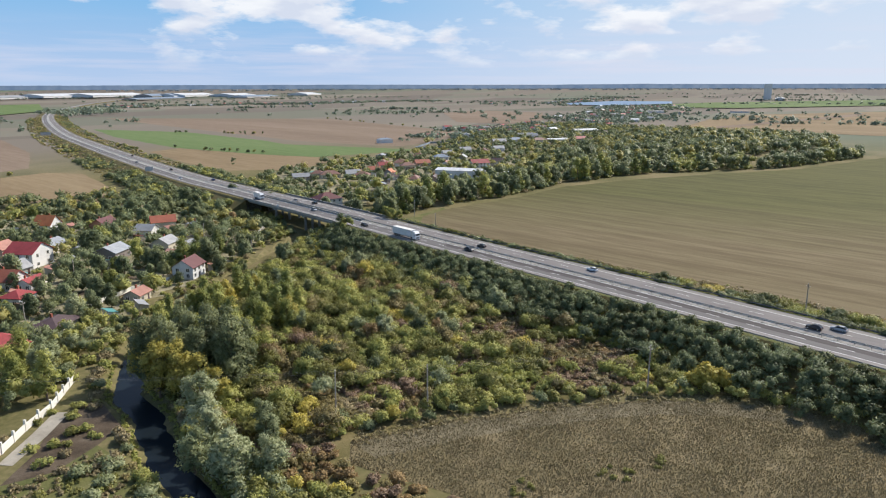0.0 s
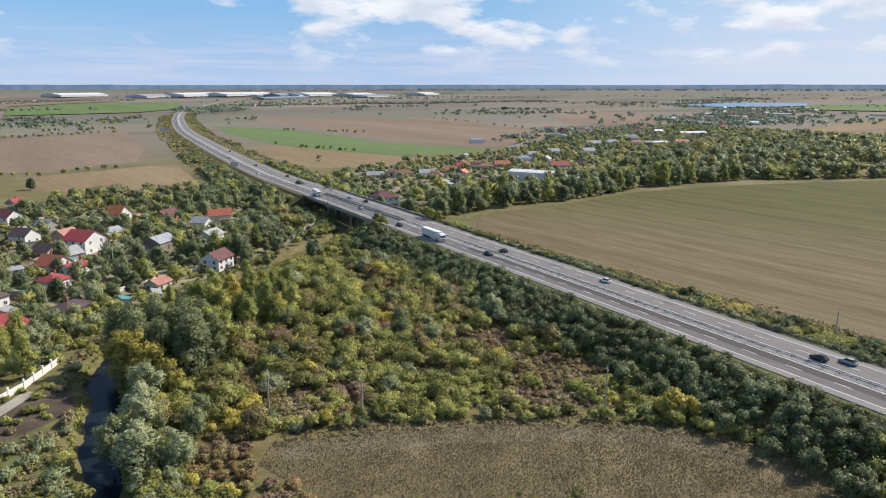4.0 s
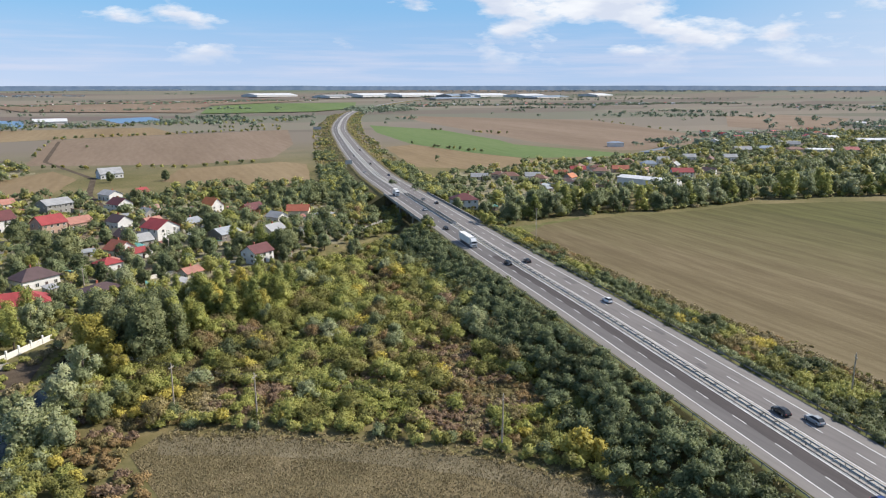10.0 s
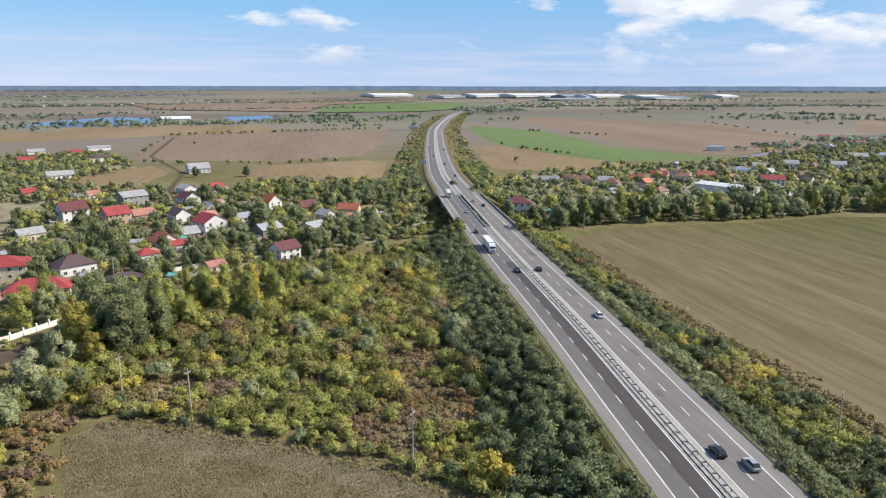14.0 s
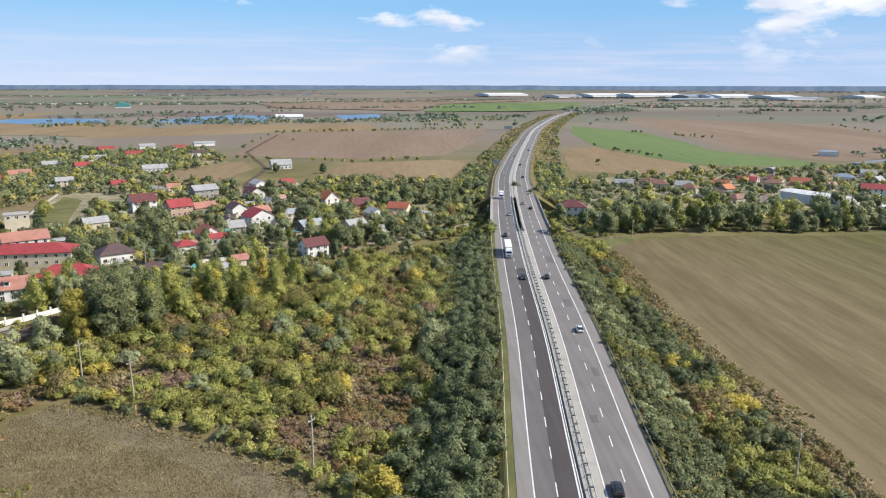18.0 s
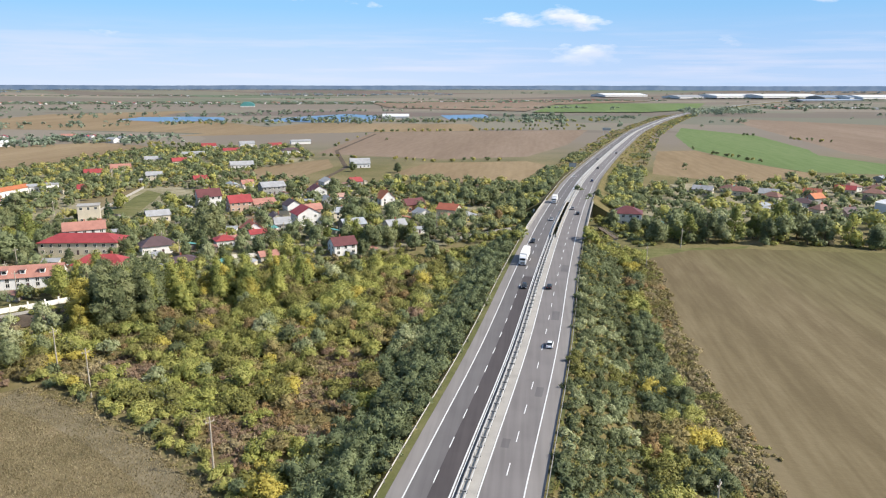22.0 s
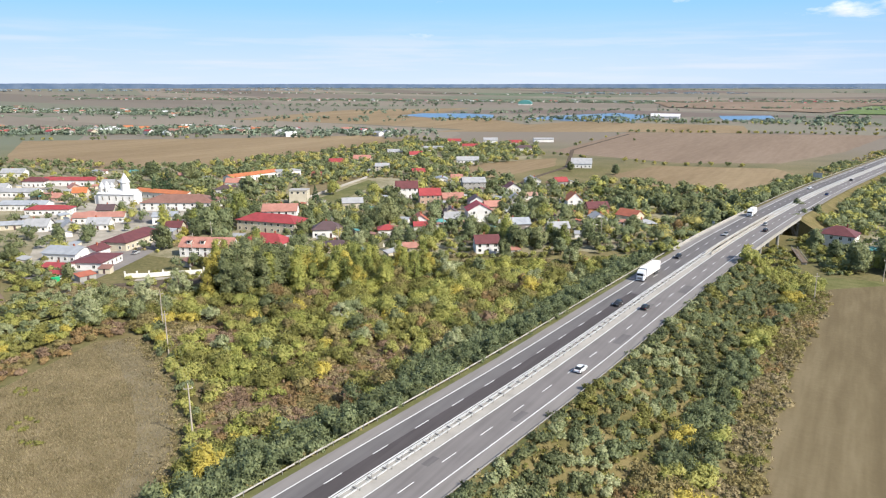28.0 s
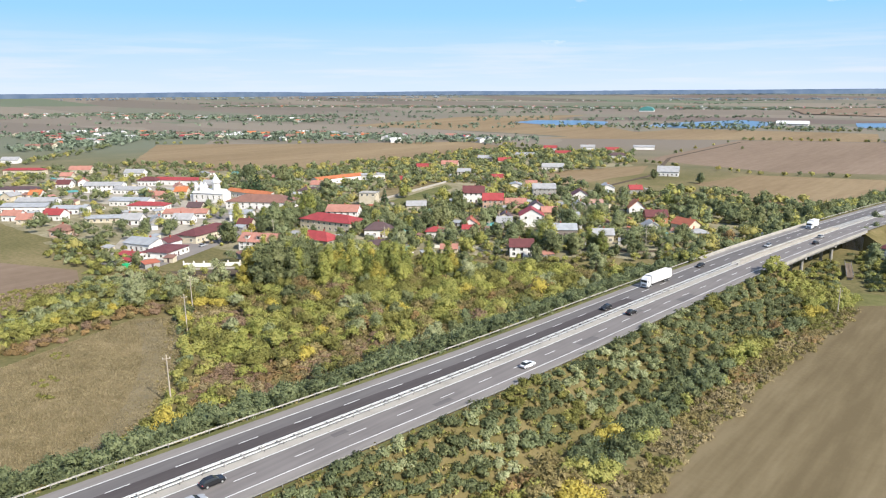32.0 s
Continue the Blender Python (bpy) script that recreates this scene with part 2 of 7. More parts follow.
def asphalt(name, c):
    m, add = material(name)
    pos = add("ShaderNodeNewGeometry").outputs["Position"]
    mp = add("ShaderNodeMapping", {"Vector": pos, "Rotation": (0, 0, radians(5.5)), "Scale": (1.0, 0.03, 1.0)}).outputs[0]
    n1 = add("ShaderNodeTexNoise", {"Vector": mp, "Scale": 0.9, "Detail": 3.0}).outputs["Fac"]
    n2 = add("ShaderNodeTexNoise", {"Vector": pos, "Scale": 0.12, "Detail": 5.0}).outputs["Fac"]
    n3 = add("ShaderNodeTexNoise", {"Vector": pos, "Scale": 14.0, "Detail": 2.0}).outputs["Fac"]
    f = math_node(add, "ADD", math_node(add, "MULTIPLY", n1, 0.5), math_node(add, "MULTIPLY", n2, 0.4))
    f = math_node(add, "ADD", f, math_node(add, "MULTIPLY", n3, 0.1))
    col = ramp(add, f, [(0.35, tuple(v * 0.84 for v in c)), (0.5, c), (0.66, tuple(v * 1.13 for v in c))])
    finish(add, col, 0.85, 0.0, n3, spec=0.25, strength=0.2, dist=0.01)
    return m


M["lane"] = asphalt("worn_asphalt", (0.158, 0.144, 0.137))
M["lane_left"] = asphalt("older_asphalt", (0.118, 0.109, 0.106))
M["lane_new"] = asphalt("fresh_asphalt", (0.064, 0.055, 0.054))
M["shoulder"] = asphalt("shoulder_asphalt", (0.192, 0.176, 0.163))
M["paint"] = plain("road_paint", (0.60, 0.60, 0.58), 0.6, 0, 0.12, 0.4, 8)
M["concrete"] = plain("concrete", (0.30, 0.285, 0.255), 0.85, 0, 0.2, 0.3, 4)
M["pale_concrete"] = plain("pale_concrete", (0.33, 0.31, 0.275), 0.85, 0, 0.15, 0.3, 4)
M["steel"] = plain("galvanised_steel", (0.45, 0.45, 0.44), 0.5, 0.4, 0.15, 0.5, 4)
M["dark_steel"] = plain("weathered_steel", (0.23, 0.22, 0.205), 0.6, 0.2, 0.2, 0.5, 4)
M["bark"] = plain("bark", (0.16, 0.12, 0.085), 0.9, 0, 0.25, 0.8, 6)
M["pole"] = plain("pole_concrete", (0.40, 0.35, 0.28), 0.9, 0, 0.2, 0.8, 6)
M["plaster"] = plain("plaster", (0.72, 0.69, 0.62), 0.85, 0, 0.1, 0.3, 3)
M["glass"] = plain("window_glass", (0.03, 0.035, 0.04), 0.08, 0, 0.2, 0.3, 3)
WALL = dict(white=(0.66, 0.64, 0.61), cream=(0.52, 0.46, 0.35), pink=(0.44, 0.30, 0.23), yellow=(0.50, 0.39, 0.15), grey=(0.29, 0.28, 0.26),
            brick=(0.42, 0.20, 0.12), dark=(0.22, 0.19, 0.17))
ROOF = dict(red=(0.285, 0.050, 0.050), maroon=(0.122, 0.043, 0.043), salmon=(0.360, 0.173, 0.130), orange=(0.418, 0.144, 0.058), dark=(0.094, 0.061, 0.061),
            brown=(0.216, 0.115, 0.086), grey=(0.302, 0.302, 0.302), steel=(0.288, 0.302, 0.317), bluegrey=(0.216, 0.259, 0.317), teal=(0.086, 0.259, 0.245),
            brick=(0.331, 0.108, 0.065), pink=(0.374, 0.230, 0.180), white=(0.576, 0.576, 0.576), flat=(0.324, 0.302, 0.266))
for k, v in WALL.items():
    M["wall_" + k] = plain(k + "_plaster", v, 0.85, 0, 0.1, 0.25, 2)
for k, v in ROOF.items():
    M["roof_" + k] = plain(k + "_roofing", v, 0.6, 0, 0.18, 0.35, 2)

LEAF = {
    "acacia": leaf("acacia_leaves", (0.078, 0.093, 0.045), (0.108, 0.125, 0.061), (0.142, 0.158, 0.080), 0.36, 0.03),
    "green": leaf("green_leaves", (0.108, 0.124, 0.034), (0.156, 0.161, 0.046), (0.205, 0.196, 0.060)),
    "olive": leaf("olive_leaves", (0.120, 0.118, 0.034), (0.165, 0.155, 0.047), (0.212, 0.188, 0.064)),
    "khaki": leaf("khaki_leaves", (0.132, 0.108, 0.046), (0.172, 0.141, 0.060), (0.216, 0.176, 0.080)),
    "garden": leaf("garden_leaves", (0.078, 0.090, 0.042), (0.110, 0.121, 0.055), (0.142, 0.149, 0.072), 0.36, 0.04),
    "yellow": leaf("yellow_leaves", (0.162, 0.144, 0.034), (0.218, 0.186, 0.042), (0.280, 0.230, 0.052)),
    "russet": leaf("russet_leaves", (0.138, 0.094, 0.044), (0.178, 0.120, 0.054), (0.22, 0.152, 0.068)),
    "wine": leaf("dry_wine_leaves", (0.118, 0.080, 0.054), (0.152, 0.104, 0.068), (0.185, 0.132, 0.085)),
    "willow": leaf("willow_leaves", (0.115, 0.130, 0.062), (0.165, 0.178, 0.092), (0.235, 0.24, 0.14)),
    "poplar": leaf("poplar_leaves", (0.102, 0.116, 0.032), (0.150, 0.157, 0.042), (0.21, 0.205, 0.056)),
    "spruce": leaf("spruce_needles", (0.024, 0.040, 0.020), (0.042, 0.068, 0.030), (0.060, 0.09, 0.04), 0.28, 0.0),
    # paled towards blue: distance haze mixed into the leaf colour
    "distance": leaf("hazed_far_leaves", (0.095, 0.118, 0.080), (0.12, 0.143, 0.10), (0.15, 0.17, 0.12), 0.28, 0.0),
    # bluer still, with the horizon's haze held in the base colour
    "horizon": leaf("hazed_horizon_leaves", (0.12, 0.15, 0.17), (0.15, 0.18, 0.20), (0.18, 0.21, 0.23), 0.28, 0.0),
    "stalk": leaf("dry_stalks", (0.094, 0.077, 0.041), (0.122, 0.099, 0.055), (0.150, 0.123, 0.071), 0.2),
    "weed": leaf("dry_weeds", (0.128, 0.104, 0.055), (0.172, 0.139, 0.075), (0.22, 0.180, 0.102), 0.2),
}

# ---- mesh helpers ----
RNG = np.random.default_rng(7)


def mesh_of(name, verts, faces, mat):
    me = bpy.data.meshes.new(name)
    me.from_pydata([tuple(v) for v in verts], [], faces)
    me.materials.append(mat)
    me.update()
    return me


def sprays(name, verts, mat):
    """A mesh of loose three-cornered leaf sprays from an array of corners."""
    verts = np.asarray(verts, np.float32)
    verts, normals = verts[:, :3], verts[:, 3:]
    n = len(verts) // 3
    me = bpy.data.meshes.new(name)
    me.vertices.add(3 * n)
    me.vertices.foreach_set("co", verts[:3 * n].ravel())
    me.loops.add(3 * n)
    me.loops.foreach_set("vertex_index", np.arange(3 * n, dtype=np.int32))
    me.polygons.add(n)
    me.polygons.foreach_set("loop_start", np.arange(0, 3 * n, 3, dtype=np.int32))
    me.materials.append(mat)
    me.update(calc_edges=True)
    # leaves are shaded with the swell of the crown that they belong to
    bend = me.attributes.new("custom_normal", "FLOAT_VECTOR", "POINT")
    bend.data.foreach_set("vector", normals[:3 * n].ravel())
    me.update()
    return me


def bm_mesh(name, bm, mat):
    me = bpy.data.meshes.new(name)
    bm.to_mesh(me)
    bm.free()
    me.materials.append(mat)
    return me


def part(name, bm, mat, parent, label=""):
    me = bm if isinstance(bm, bpy.types.Mesh) else bm_mesh(name, bm, mat)
    ob = new(name, me)
    ob.parent = parent
    if label:
        tagged(ob, label)
    return ob


def box(bm, x0, x1, y0, y1, z0, z1):
    v = [bm.verts.new(p) for p in ((x0, y0, z0), (x1, y0, z0), (x1, y1, z0), (x0, y1, z0), (x0, y0, z1), (x1, y0, z1), (x1, y1, z1), (x0, y1, z1))]
    for f in ((3, 2, 1, 0), (4, 5, 6, 7), (0, 1, 5, 4), (1, 2, 6, 5), (2, 3, 7, 6), (3, 0, 4, 7)):
        bm.faces.new([v[i] for i in f])


def box_bm(*a):
    bm = bmesh.new()
    box(bm, *a)
    return bm


def tube(bm, p, q, r0, r1, n=7):
    p, q = Vector(p), Vector(q)
    d = (q - p).normalized()
    a = d.orthogonal().normalized()
    b = d.cross(a)
    rings = []
    for c, r in ((p, r0), (q, r1)):
        rings.append([bm.verts.new(c + r * (math.cos(t) * a + math.sin(t) * b)) for t in (2 * math.pi * i / n for i in range(n))])
    for i in range(n):
        j = (i + 1) % n
        bm.faces.new((rings[0][i], rings[0][j], rings[1][j], rings[1][i]))
    bm.faces.new(rings[0][::-1])
    bm.faces.new(rings[1])


# ---- land: true plan, drawn together towards the horizon ----
FAR = 2200.0


def land(x, y, z=0.0):
    """Plan to world: past FAR the plain is drawn in and lifted so that it closes at eye level."""
    d = math.hypot(x, y)
    if d <= FAR:
        return (x, y, z)
    e = FAR + FAR * (1 - FAR / d)
    k = e / d
    return (x * k, y * k, 73.0 * (1 - k) + z * k)


RIVER = [(-132, 120), (-129, 150), (-127, 165), (-124.5, 181), (-119, 201), (-117, 217), (-108, 235), (-92, 258), (-62, 282), (-22, 308), (14, 334), (46, 348), (66, 358)]


def near_line(line, x, y):
    best = 1e9
    for (ax, ay), (bx, by) in zip(line, line[1:]):
        t = max(0, min(1, ((x - ax) * (bx - ax) + (y - ay) * (by - ay)) / ((bx - ax) ** 2 + (by - ay) ** 2)))
        best = min(best, math.hypot(x - ax - t * (bx - ax), y - ay - t * (by - ay)))
    return best


def inside(poly, x, y):
    c = False
    for (ax, ay), (bx, by) in zip(poly, poly[1:] + poly[:1]):
        if (ay > y) != (by > y) and x < (bx - ax) * (y - ay) / (by - ay) + ax:
            c = not c
    return c


def build_ground():
    xs = list(range(-2000, -200, 100)) + list(range(-200, 80, 4)) + list(range(80, 2001, 96))
    ys = list(range(-2000, 100, 100)) + list(range(100, 380, 4)) + list(range(380, 2001, 90))
    verts, faces = [], []
    for y in ys:
        for x in xs:
            z = 0.0
            if -145 < x < 200 and 110 < y < 420:
                d = near_line(RIVER, x, y)
                z = -2.6 * max(0.0, min(1.0, (6.0 - d) / 3.2))
            verts.append(land(x, y, z))
    w, h = len(xs), len(ys)
    for j in range(h - 1):
        for i in range(w - 1):
            faces.append((j * w + i, j * w + i + 1, (j + 1) * w + i + 1, (j + 1) * w + i))
    rim = [i for i in range(w)] + [j * w + w - 1 for j in range(1, h)] + [(h - 1) * w + i for i in range(w - 2, -1, -1)] + [j * w for j in range(h - 2, 0, -1)]
    at = [(xs[i % w], ys[i // w]) for i in rim]
    last = rim
    for k in (1.05, 1.11, 1.18, 1.27, 1.38, 1.52, 1.7, 1.95, 2.3, 2.8, 3.5, 4.6, 6.5, 10, 18, 40, 150):
        ring = list(range(len(verts), len(verts) + len(rim)))
        verts += [land(x * k, y * k) for x, y in at]
        for a in range(len(rim)):
            b = (a + 1) % len(rim)
            faces.append((last[a], ring[a], ring[b], last[b]))
        last = ring
    g = new("ground", mesh_of("ground", verts, faces, M["plain"]))
    tagged(g, "flat open plain of dry grass and distant fields", "ground", kind="structure")


def plain_material():
    """The plain: dry meadow near by, a patchwork of strip fields farther off, greyed in colour for haze."""
    m, add = material("open_plain")
    pos = add("ShaderNodeNewGeometry").outputs["Position"]
    mp = add("ShaderNodeMapping", {"Vector": pos, "Rotation": (0, 0, radians(-18)), "Scale": (1 / 900, 1 / 240, 0.0)}).outputs[0]
    wob = add("ShaderNodeTexNoise", {"Vector": pos, "Scale": 0.004, "Detail": 2.0}).outputs["Color"]
    mp = mixc(add, 0.12, mp, wob, "ADD")
    cell = add("ShaderNodeTexVoronoi", {"Vector": mp, "Scale": 1.0}).outputs["Color"]
    v = add("ShaderNodeSeparateColor", {0: cell}).outputs[0]
    # field colours with the grey of distance haze worked in
    strips = ramp(add, v, [(0.0, (0.132, 0.113, 0.092)), (0.25, (0.172, 0.146, 0.115)), (0.45, (0.198, 0.171, 0.133)), (0.6, (0.128, 0.135, 0.097)),
                           (0.78, (0.176, 0.149, 0.120)), (0.9, (0.110, 0.135, 0.087)), (1.0, (0.136, 0.108, 0.092))])
    n1 = add("ShaderNodeTexNoise", {"Vector": pos, "Scale": 0.02, "Detail": 5.0}).outputs["Fac"]
    n2 = add("ShaderNodeTexNoise", {"Vector": pos, "Scale": 0.6, "Detail": 4.0}).outputs["Fac"]
    near = ramp(add, math_node(add, "ADD", math_node(add, "MULTIPLY", n1, 0.6), math_node(add, "MULTIPLY", n2, 0.4)),
                [(0.36, (0.088, 0.086, 0.034)), (0.5, (0.138, 0.120, 0.054)), (0.64, (0.195, 0.156, 0.082))])
    d = add("ShaderNodeVectorMath", {0: pos}, operation="LENGTH").outputs["Value"]
    far = add("ShaderNodeMapRange", {0: d, 1: 650.0, 2: 1000.0}).outputs[0]
    finish(add, mixc(add, far, near, strips), 0.95, 0.0, n2, spec=0.1, strength=0.4, dist=0.2)
    return m


M["plain"] = plain_material()
build_ground()


def field(name, pts, mat, label, lift=0.05, category="field"):
    """A level sheet of land with a softly uneven outline."""
    rim = []
    rnd = random.Random(len(name) + int(pts[0][0]))
    for (ax, ay), (bx, by) in zip(pts, pts[1:] + pts[:1]):
        n = max(1, int(math.hypot(bx - ax, by - ay) / 14))
        for i in range(n):
            j = 0.9 if i else 0.0
            rim.append((ax + (bx - ax) * i / n + rnd.uniform(-j, j), ay + (by - ay) * i / n + rnd.uniform(-j, j), lift))
    rim = [land(*p) for p in rim]
    bm = bmesh.new()
    f = bm.faces.new([bm.verts.new(p) for p in rim])
    if f.normal.z < 0:
        f.normal_flip()
    bmesh.ops.triangulate(bm, faces=[f])
    bmesh.ops.recalc_face_normals(bm, faces=bm.faces[:])
    ob = new(name, bm_mesh(name, bm, M[mat]))
    tagged(ob, label, category, kind="structure")
    return ob


FALLOW = [(-95, 156), (-73, 147), (-51, 134), (-32, 120), (-20, 105), (-13, 90), (-10, 70), (-40, 10), (-120, -20), (-70, 60), (-88, 106), (-97, 135), (-101, 149)]
CROP = [(80, 318), (100, 334), (126, 341), (196, 339), (255, 346), (318, 331), (363, 316), (492, 258), (654, 230), (800, 120), (700, -200), (60, -260), (70, 60), (76, 144), (74, 190), (76, 250)]
field("scrub_ground", [(-101, 150), (-70, 152), (-30, 124), (-8, 88), (4, 60), (30, 300), (8, 330), (-40, 300), (-90, 262), (-104, 230), (-112, 200), (-122, 165)], "scrub_soil",
      "brown scrubland soil under the thicket", 0.03, "ground")
field("fallow_field", FALLOW, "fallow", "fallow field of dry brown grass and weeds")
field("field_margin", [(-95, 155), (-73, 146), (-51, 133), (-32, 119), (-20.5, 104), (-14, 89), (-20, 88), (-27, 102), (-38, 115), (-55, 127), (-76, 139), (-96, 147)], "margin", "strip of pale mown grass along the hedge", 0.08)
field("harrowed_field", CROP, "crop", "wide harrowed field, olive brown and greener at its far end")
field("bare_field", [(-226, 150), (-185, 166), (-164, 158), (-145, 134), (-133, 116), (-150, 60), (-300, 40)], "plough", "small bare ploughed field beside the village")
field("wheat_field", [(238, 1121), (288, 1338), (361, 1147), (350, 900), (334, 826), (400, 640), (329, 650), (264, 662), (237, 738), (214, 881)], "green", "bright green strip of winter wheat")
field("stubble_field", [(129, 629), (168, 850), (214, 870), (237, 728), (264, 655), (250, 615), (181, 580)], "stubble", "tan stubble field beside the motorway")
field("ploughed_field", [(-228, 1130), (118, 1254), (70, 930), (22, 769), (-62, 725), (-210, 770)], "plough", "reddish brown ploughed field")
field("stubble_field", [(-91, 604), (-74, 690), (21, 720), (40, 690), (20, 569), (-6, 515)], "stubble", "tan stubble field behind village gardens")
field("stubble_field", [(-225, 548), (-222, 626), (-179, 711), (-154, 640), (-165, 540)], "stubble", "small tan stubble plot between houses")
field("stubble_field", [(-613, 400), (-868, 567), (-674, 737), (-545, 876), (-363, 807), (-400, 660), (-410, 535), (-440, 475), (-480, 424)], "stubble",
      "long tan stubble field between two villages")
field("walled_plot", [(-239, 394), (-300, 483), (-253, 489), (-223, 383)], "fallow", "bare brown plot behind a wall")
field("garden_lawn", [(-214, 373), (-245, 480), (-226, 466), (-197, 383)], "grass", "green walled garden lawn")
field("ploughed_field", [(377, 859), (430, 1443), (467, 1749), (797, 1356), (660, 794), (440, 700), (405, 700)], "plough", "wide brown ploughed strip field")
field("ploughed_field", [(-500, 1000), (-420, 1400), (-100, 1420), (-60, 1200), (-235, 1140)], "stubble", "pale fallow field before the fish ponds")
field("paved_yard", [(-190, 176), (-170, 186), (-172, 205), (-186, 228), (-205, 262), (-212, 258), (-196, 222), (-200, 196)], "shoulder", "pale paved yard and street edge in the village", 0.06, "yard")
field("paved_yard", [(-300, 268), (-262, 262), (-236, 282), (-250, 300), (-290, 296)], "shoulder", "pale paved yard between low village buildings", 0.06, "yard")
field("paved_yard", [(-262, 228), (-222, 200), (-190, 178), (-168, 186), (-174, 212), (-184, 228), (-196, 250), (-216, 285), (-232, 325), (-290, 330), (-335, 300), (-300, 240)], "yard", "pale trodden yards between the village halls", 0.05, "yard")
field("paved_yard", [(-340, 262), (-420, 250), (-450, 330), (-390, 352), (-345, 330)], "yard", "pale yards in the village centre", 0.05, "yard")
field("bank_apron", [(-150, 199), (-141.2, 208), (-134, 216), (-131.5, 213.5), (-139, 205), (-148, 196.5)], "yard", "pale concrete apron below the bank fence", 0.09, "ground")
field("bare_yard", [(-138, 377), (-128, 405), (-104, 380), (-121, 356)], "plough", "bare brown kitchen garden", 0.06, "garden")
field("kitchen_garden", [(-160, 420), (-140, 430), (-150, 465), (-172, 452)], "scrub_soil", "dug kitchen garden behind the houses", 0.06, "garden")
field("kitchen_garden", [(-60, 440), (-38, 446), (-44, 474), (-66, 468)], "grass", "small green garden plot", 0.06, "garden")
field("river_bank", [(-152, 190), (-143, 199), (-134, 214), (-124, 216), (-126, 198), (-133, 193), (-143, 188)], "mud", "bare muddy river bank", 0.04, "ground")
field("bank_meadow", [(-170, 120), (-160, 186), (-152, 190), (-143, 188), (-133, 193), (-131, 170), (-137, 120)], "grass", "rough grass on the river bank", 0.04, "ground")
field("green_verge", [(56, 300), (60, 330), (86, 336), (130, 347), (126, 341), (100, 334), (80, 316), (70, 312)], "grass", "green grass verge at the field corner", 0.07, "ground")


def water_material():
    m, add = material("still_water")
    pos = add("ShaderNodeNewGeometry").outputs["Position"]
    n = add("ShaderNodeTexNoise", {"Vector": pos, "Scale": 0.8, "Detail": 3.0}).outputs["Fac"]
    finish(add, (0.010, 0.015, 0.020), 0.18, 0.0, n, spec=0.05, strength=0.05, dist=0.05)
    return m


M["water"] = water_material()


def ribbon(name, line, width, z, mat):
    verts, faces = [], []
    for i, (x, y) in enumerate(line):
        a, b = line[max(0, i - 1)], line[min(len(line) - 1, i + 1)]
        d = math.hypot(b[0] - a[0], b[1] - a[1])
        nx, ny = (b[1] - a[1]) / d, -(b[0] - a[0]) / d
        verts += [(x - nx * width, y - ny * width, z), (x + nx * width, y + ny * width, z)]
    for i in range(len(line) - 1):
        faces.append((2 * i, 2 * i + 1, 2 * i + 3, 2 * i + 2))
    return new(name, mesh_of(name, verts, faces, mat))


tagged(ribbon("river_water", RIVER, 4.4, -1.9, M["water"]), "dark still water of a narrow river", "river", kind="structure")
field("wheat_field", [(20, 2040), (89, 2738), (279, 3117), (741, 3188), (520, 2330), (330, 2080)], "green", "far green field of winter wheat", 2.0)
field("ploughed_field", [(-709, 3174), (49, 4141), (596, 3623), (105, 2905), (-1, 2122), (-454, 2384)], "plough", "far brown ploughed field", 2.0)
field("stubble_field", [(-1076, 1129), (-1214, 1719), (-982, 2033), (-888, 1700), (-560, 1370), (-321, 1113), (-431, 1068), (-734, 1118)], "stubble", "wide tan stubble field before the fish ponds", 0.1)


field("stubble_field", [(935, 600), (1316, 709), (1594, 741), (2055, 548), (1000, 303), (1002, 372), (975, 467), (975, 549)], "stubble", "tan stubble field behind the wood", 0.3)
field("ploughed_field", [(1000, 560), (1060, 585), (1900, 560), (1700, 520)], "plough", "narrow brown ploughed strip", 0.6)
field("ploughed_field", [(1211, 1397), (1415, 1421), (1386, 1197), (1005, 916), (900, 930), (880, 1036)], "plough", "brown ploughed field beyond the eastern village", 0.3)
field("wheat_field", [(1944, 1288), (2590, 1298), (3547, 905), (2617, 679), (2018, 943)], "green", "far green strip of winter wheat", 2.5)


def pond_material():
    m, add = material("pond_water")
    pos = add("ShaderNodeNewGeometry").outputs["Position"]
    n = add("ShaderNodeTexNoise", {"Vector": pos, "Scale": 0.02, "Detail": 4.0}).outputs["Fac"]
    # the blue is the sky's reflection, put into the water's base colour
    finish(add, ramp(add, n, [(0.35, (0.06, 0.12, 0.20)), (0.65, (0.09, 0.17, 0.28))]), 0.3, 0.0, n, spec=0.3, strength=0.1, dist=0.2)
    return m


M["pond"] = pond_material()
PONDS = [[(-871, 1468), (-890, 1601), (-786, 1646), (-692, 1612), (-629, 1477), (-708, 1386)], [(-545, 1455), (-542, 1642), (-463, 1864), (-354, 1756), (-312, 1473), (-426, 1425)],
         [(-209, 1818), (-105, 1899), (-77, 1710), (-161, 1589)], [(2172, 1675), (2614, 1723), (2674, 1487), (2359, 1322), (2041, 1368), (1998, 1526)]]
for pts, n in zip(PONDS, ("large", "large", "small", "far")):
    tagged(field("pond_water", pts, "pond", "", 0.35 if n != "far" else 2.5), n + " blue fish pond on the plain", "pond", kind="structure")


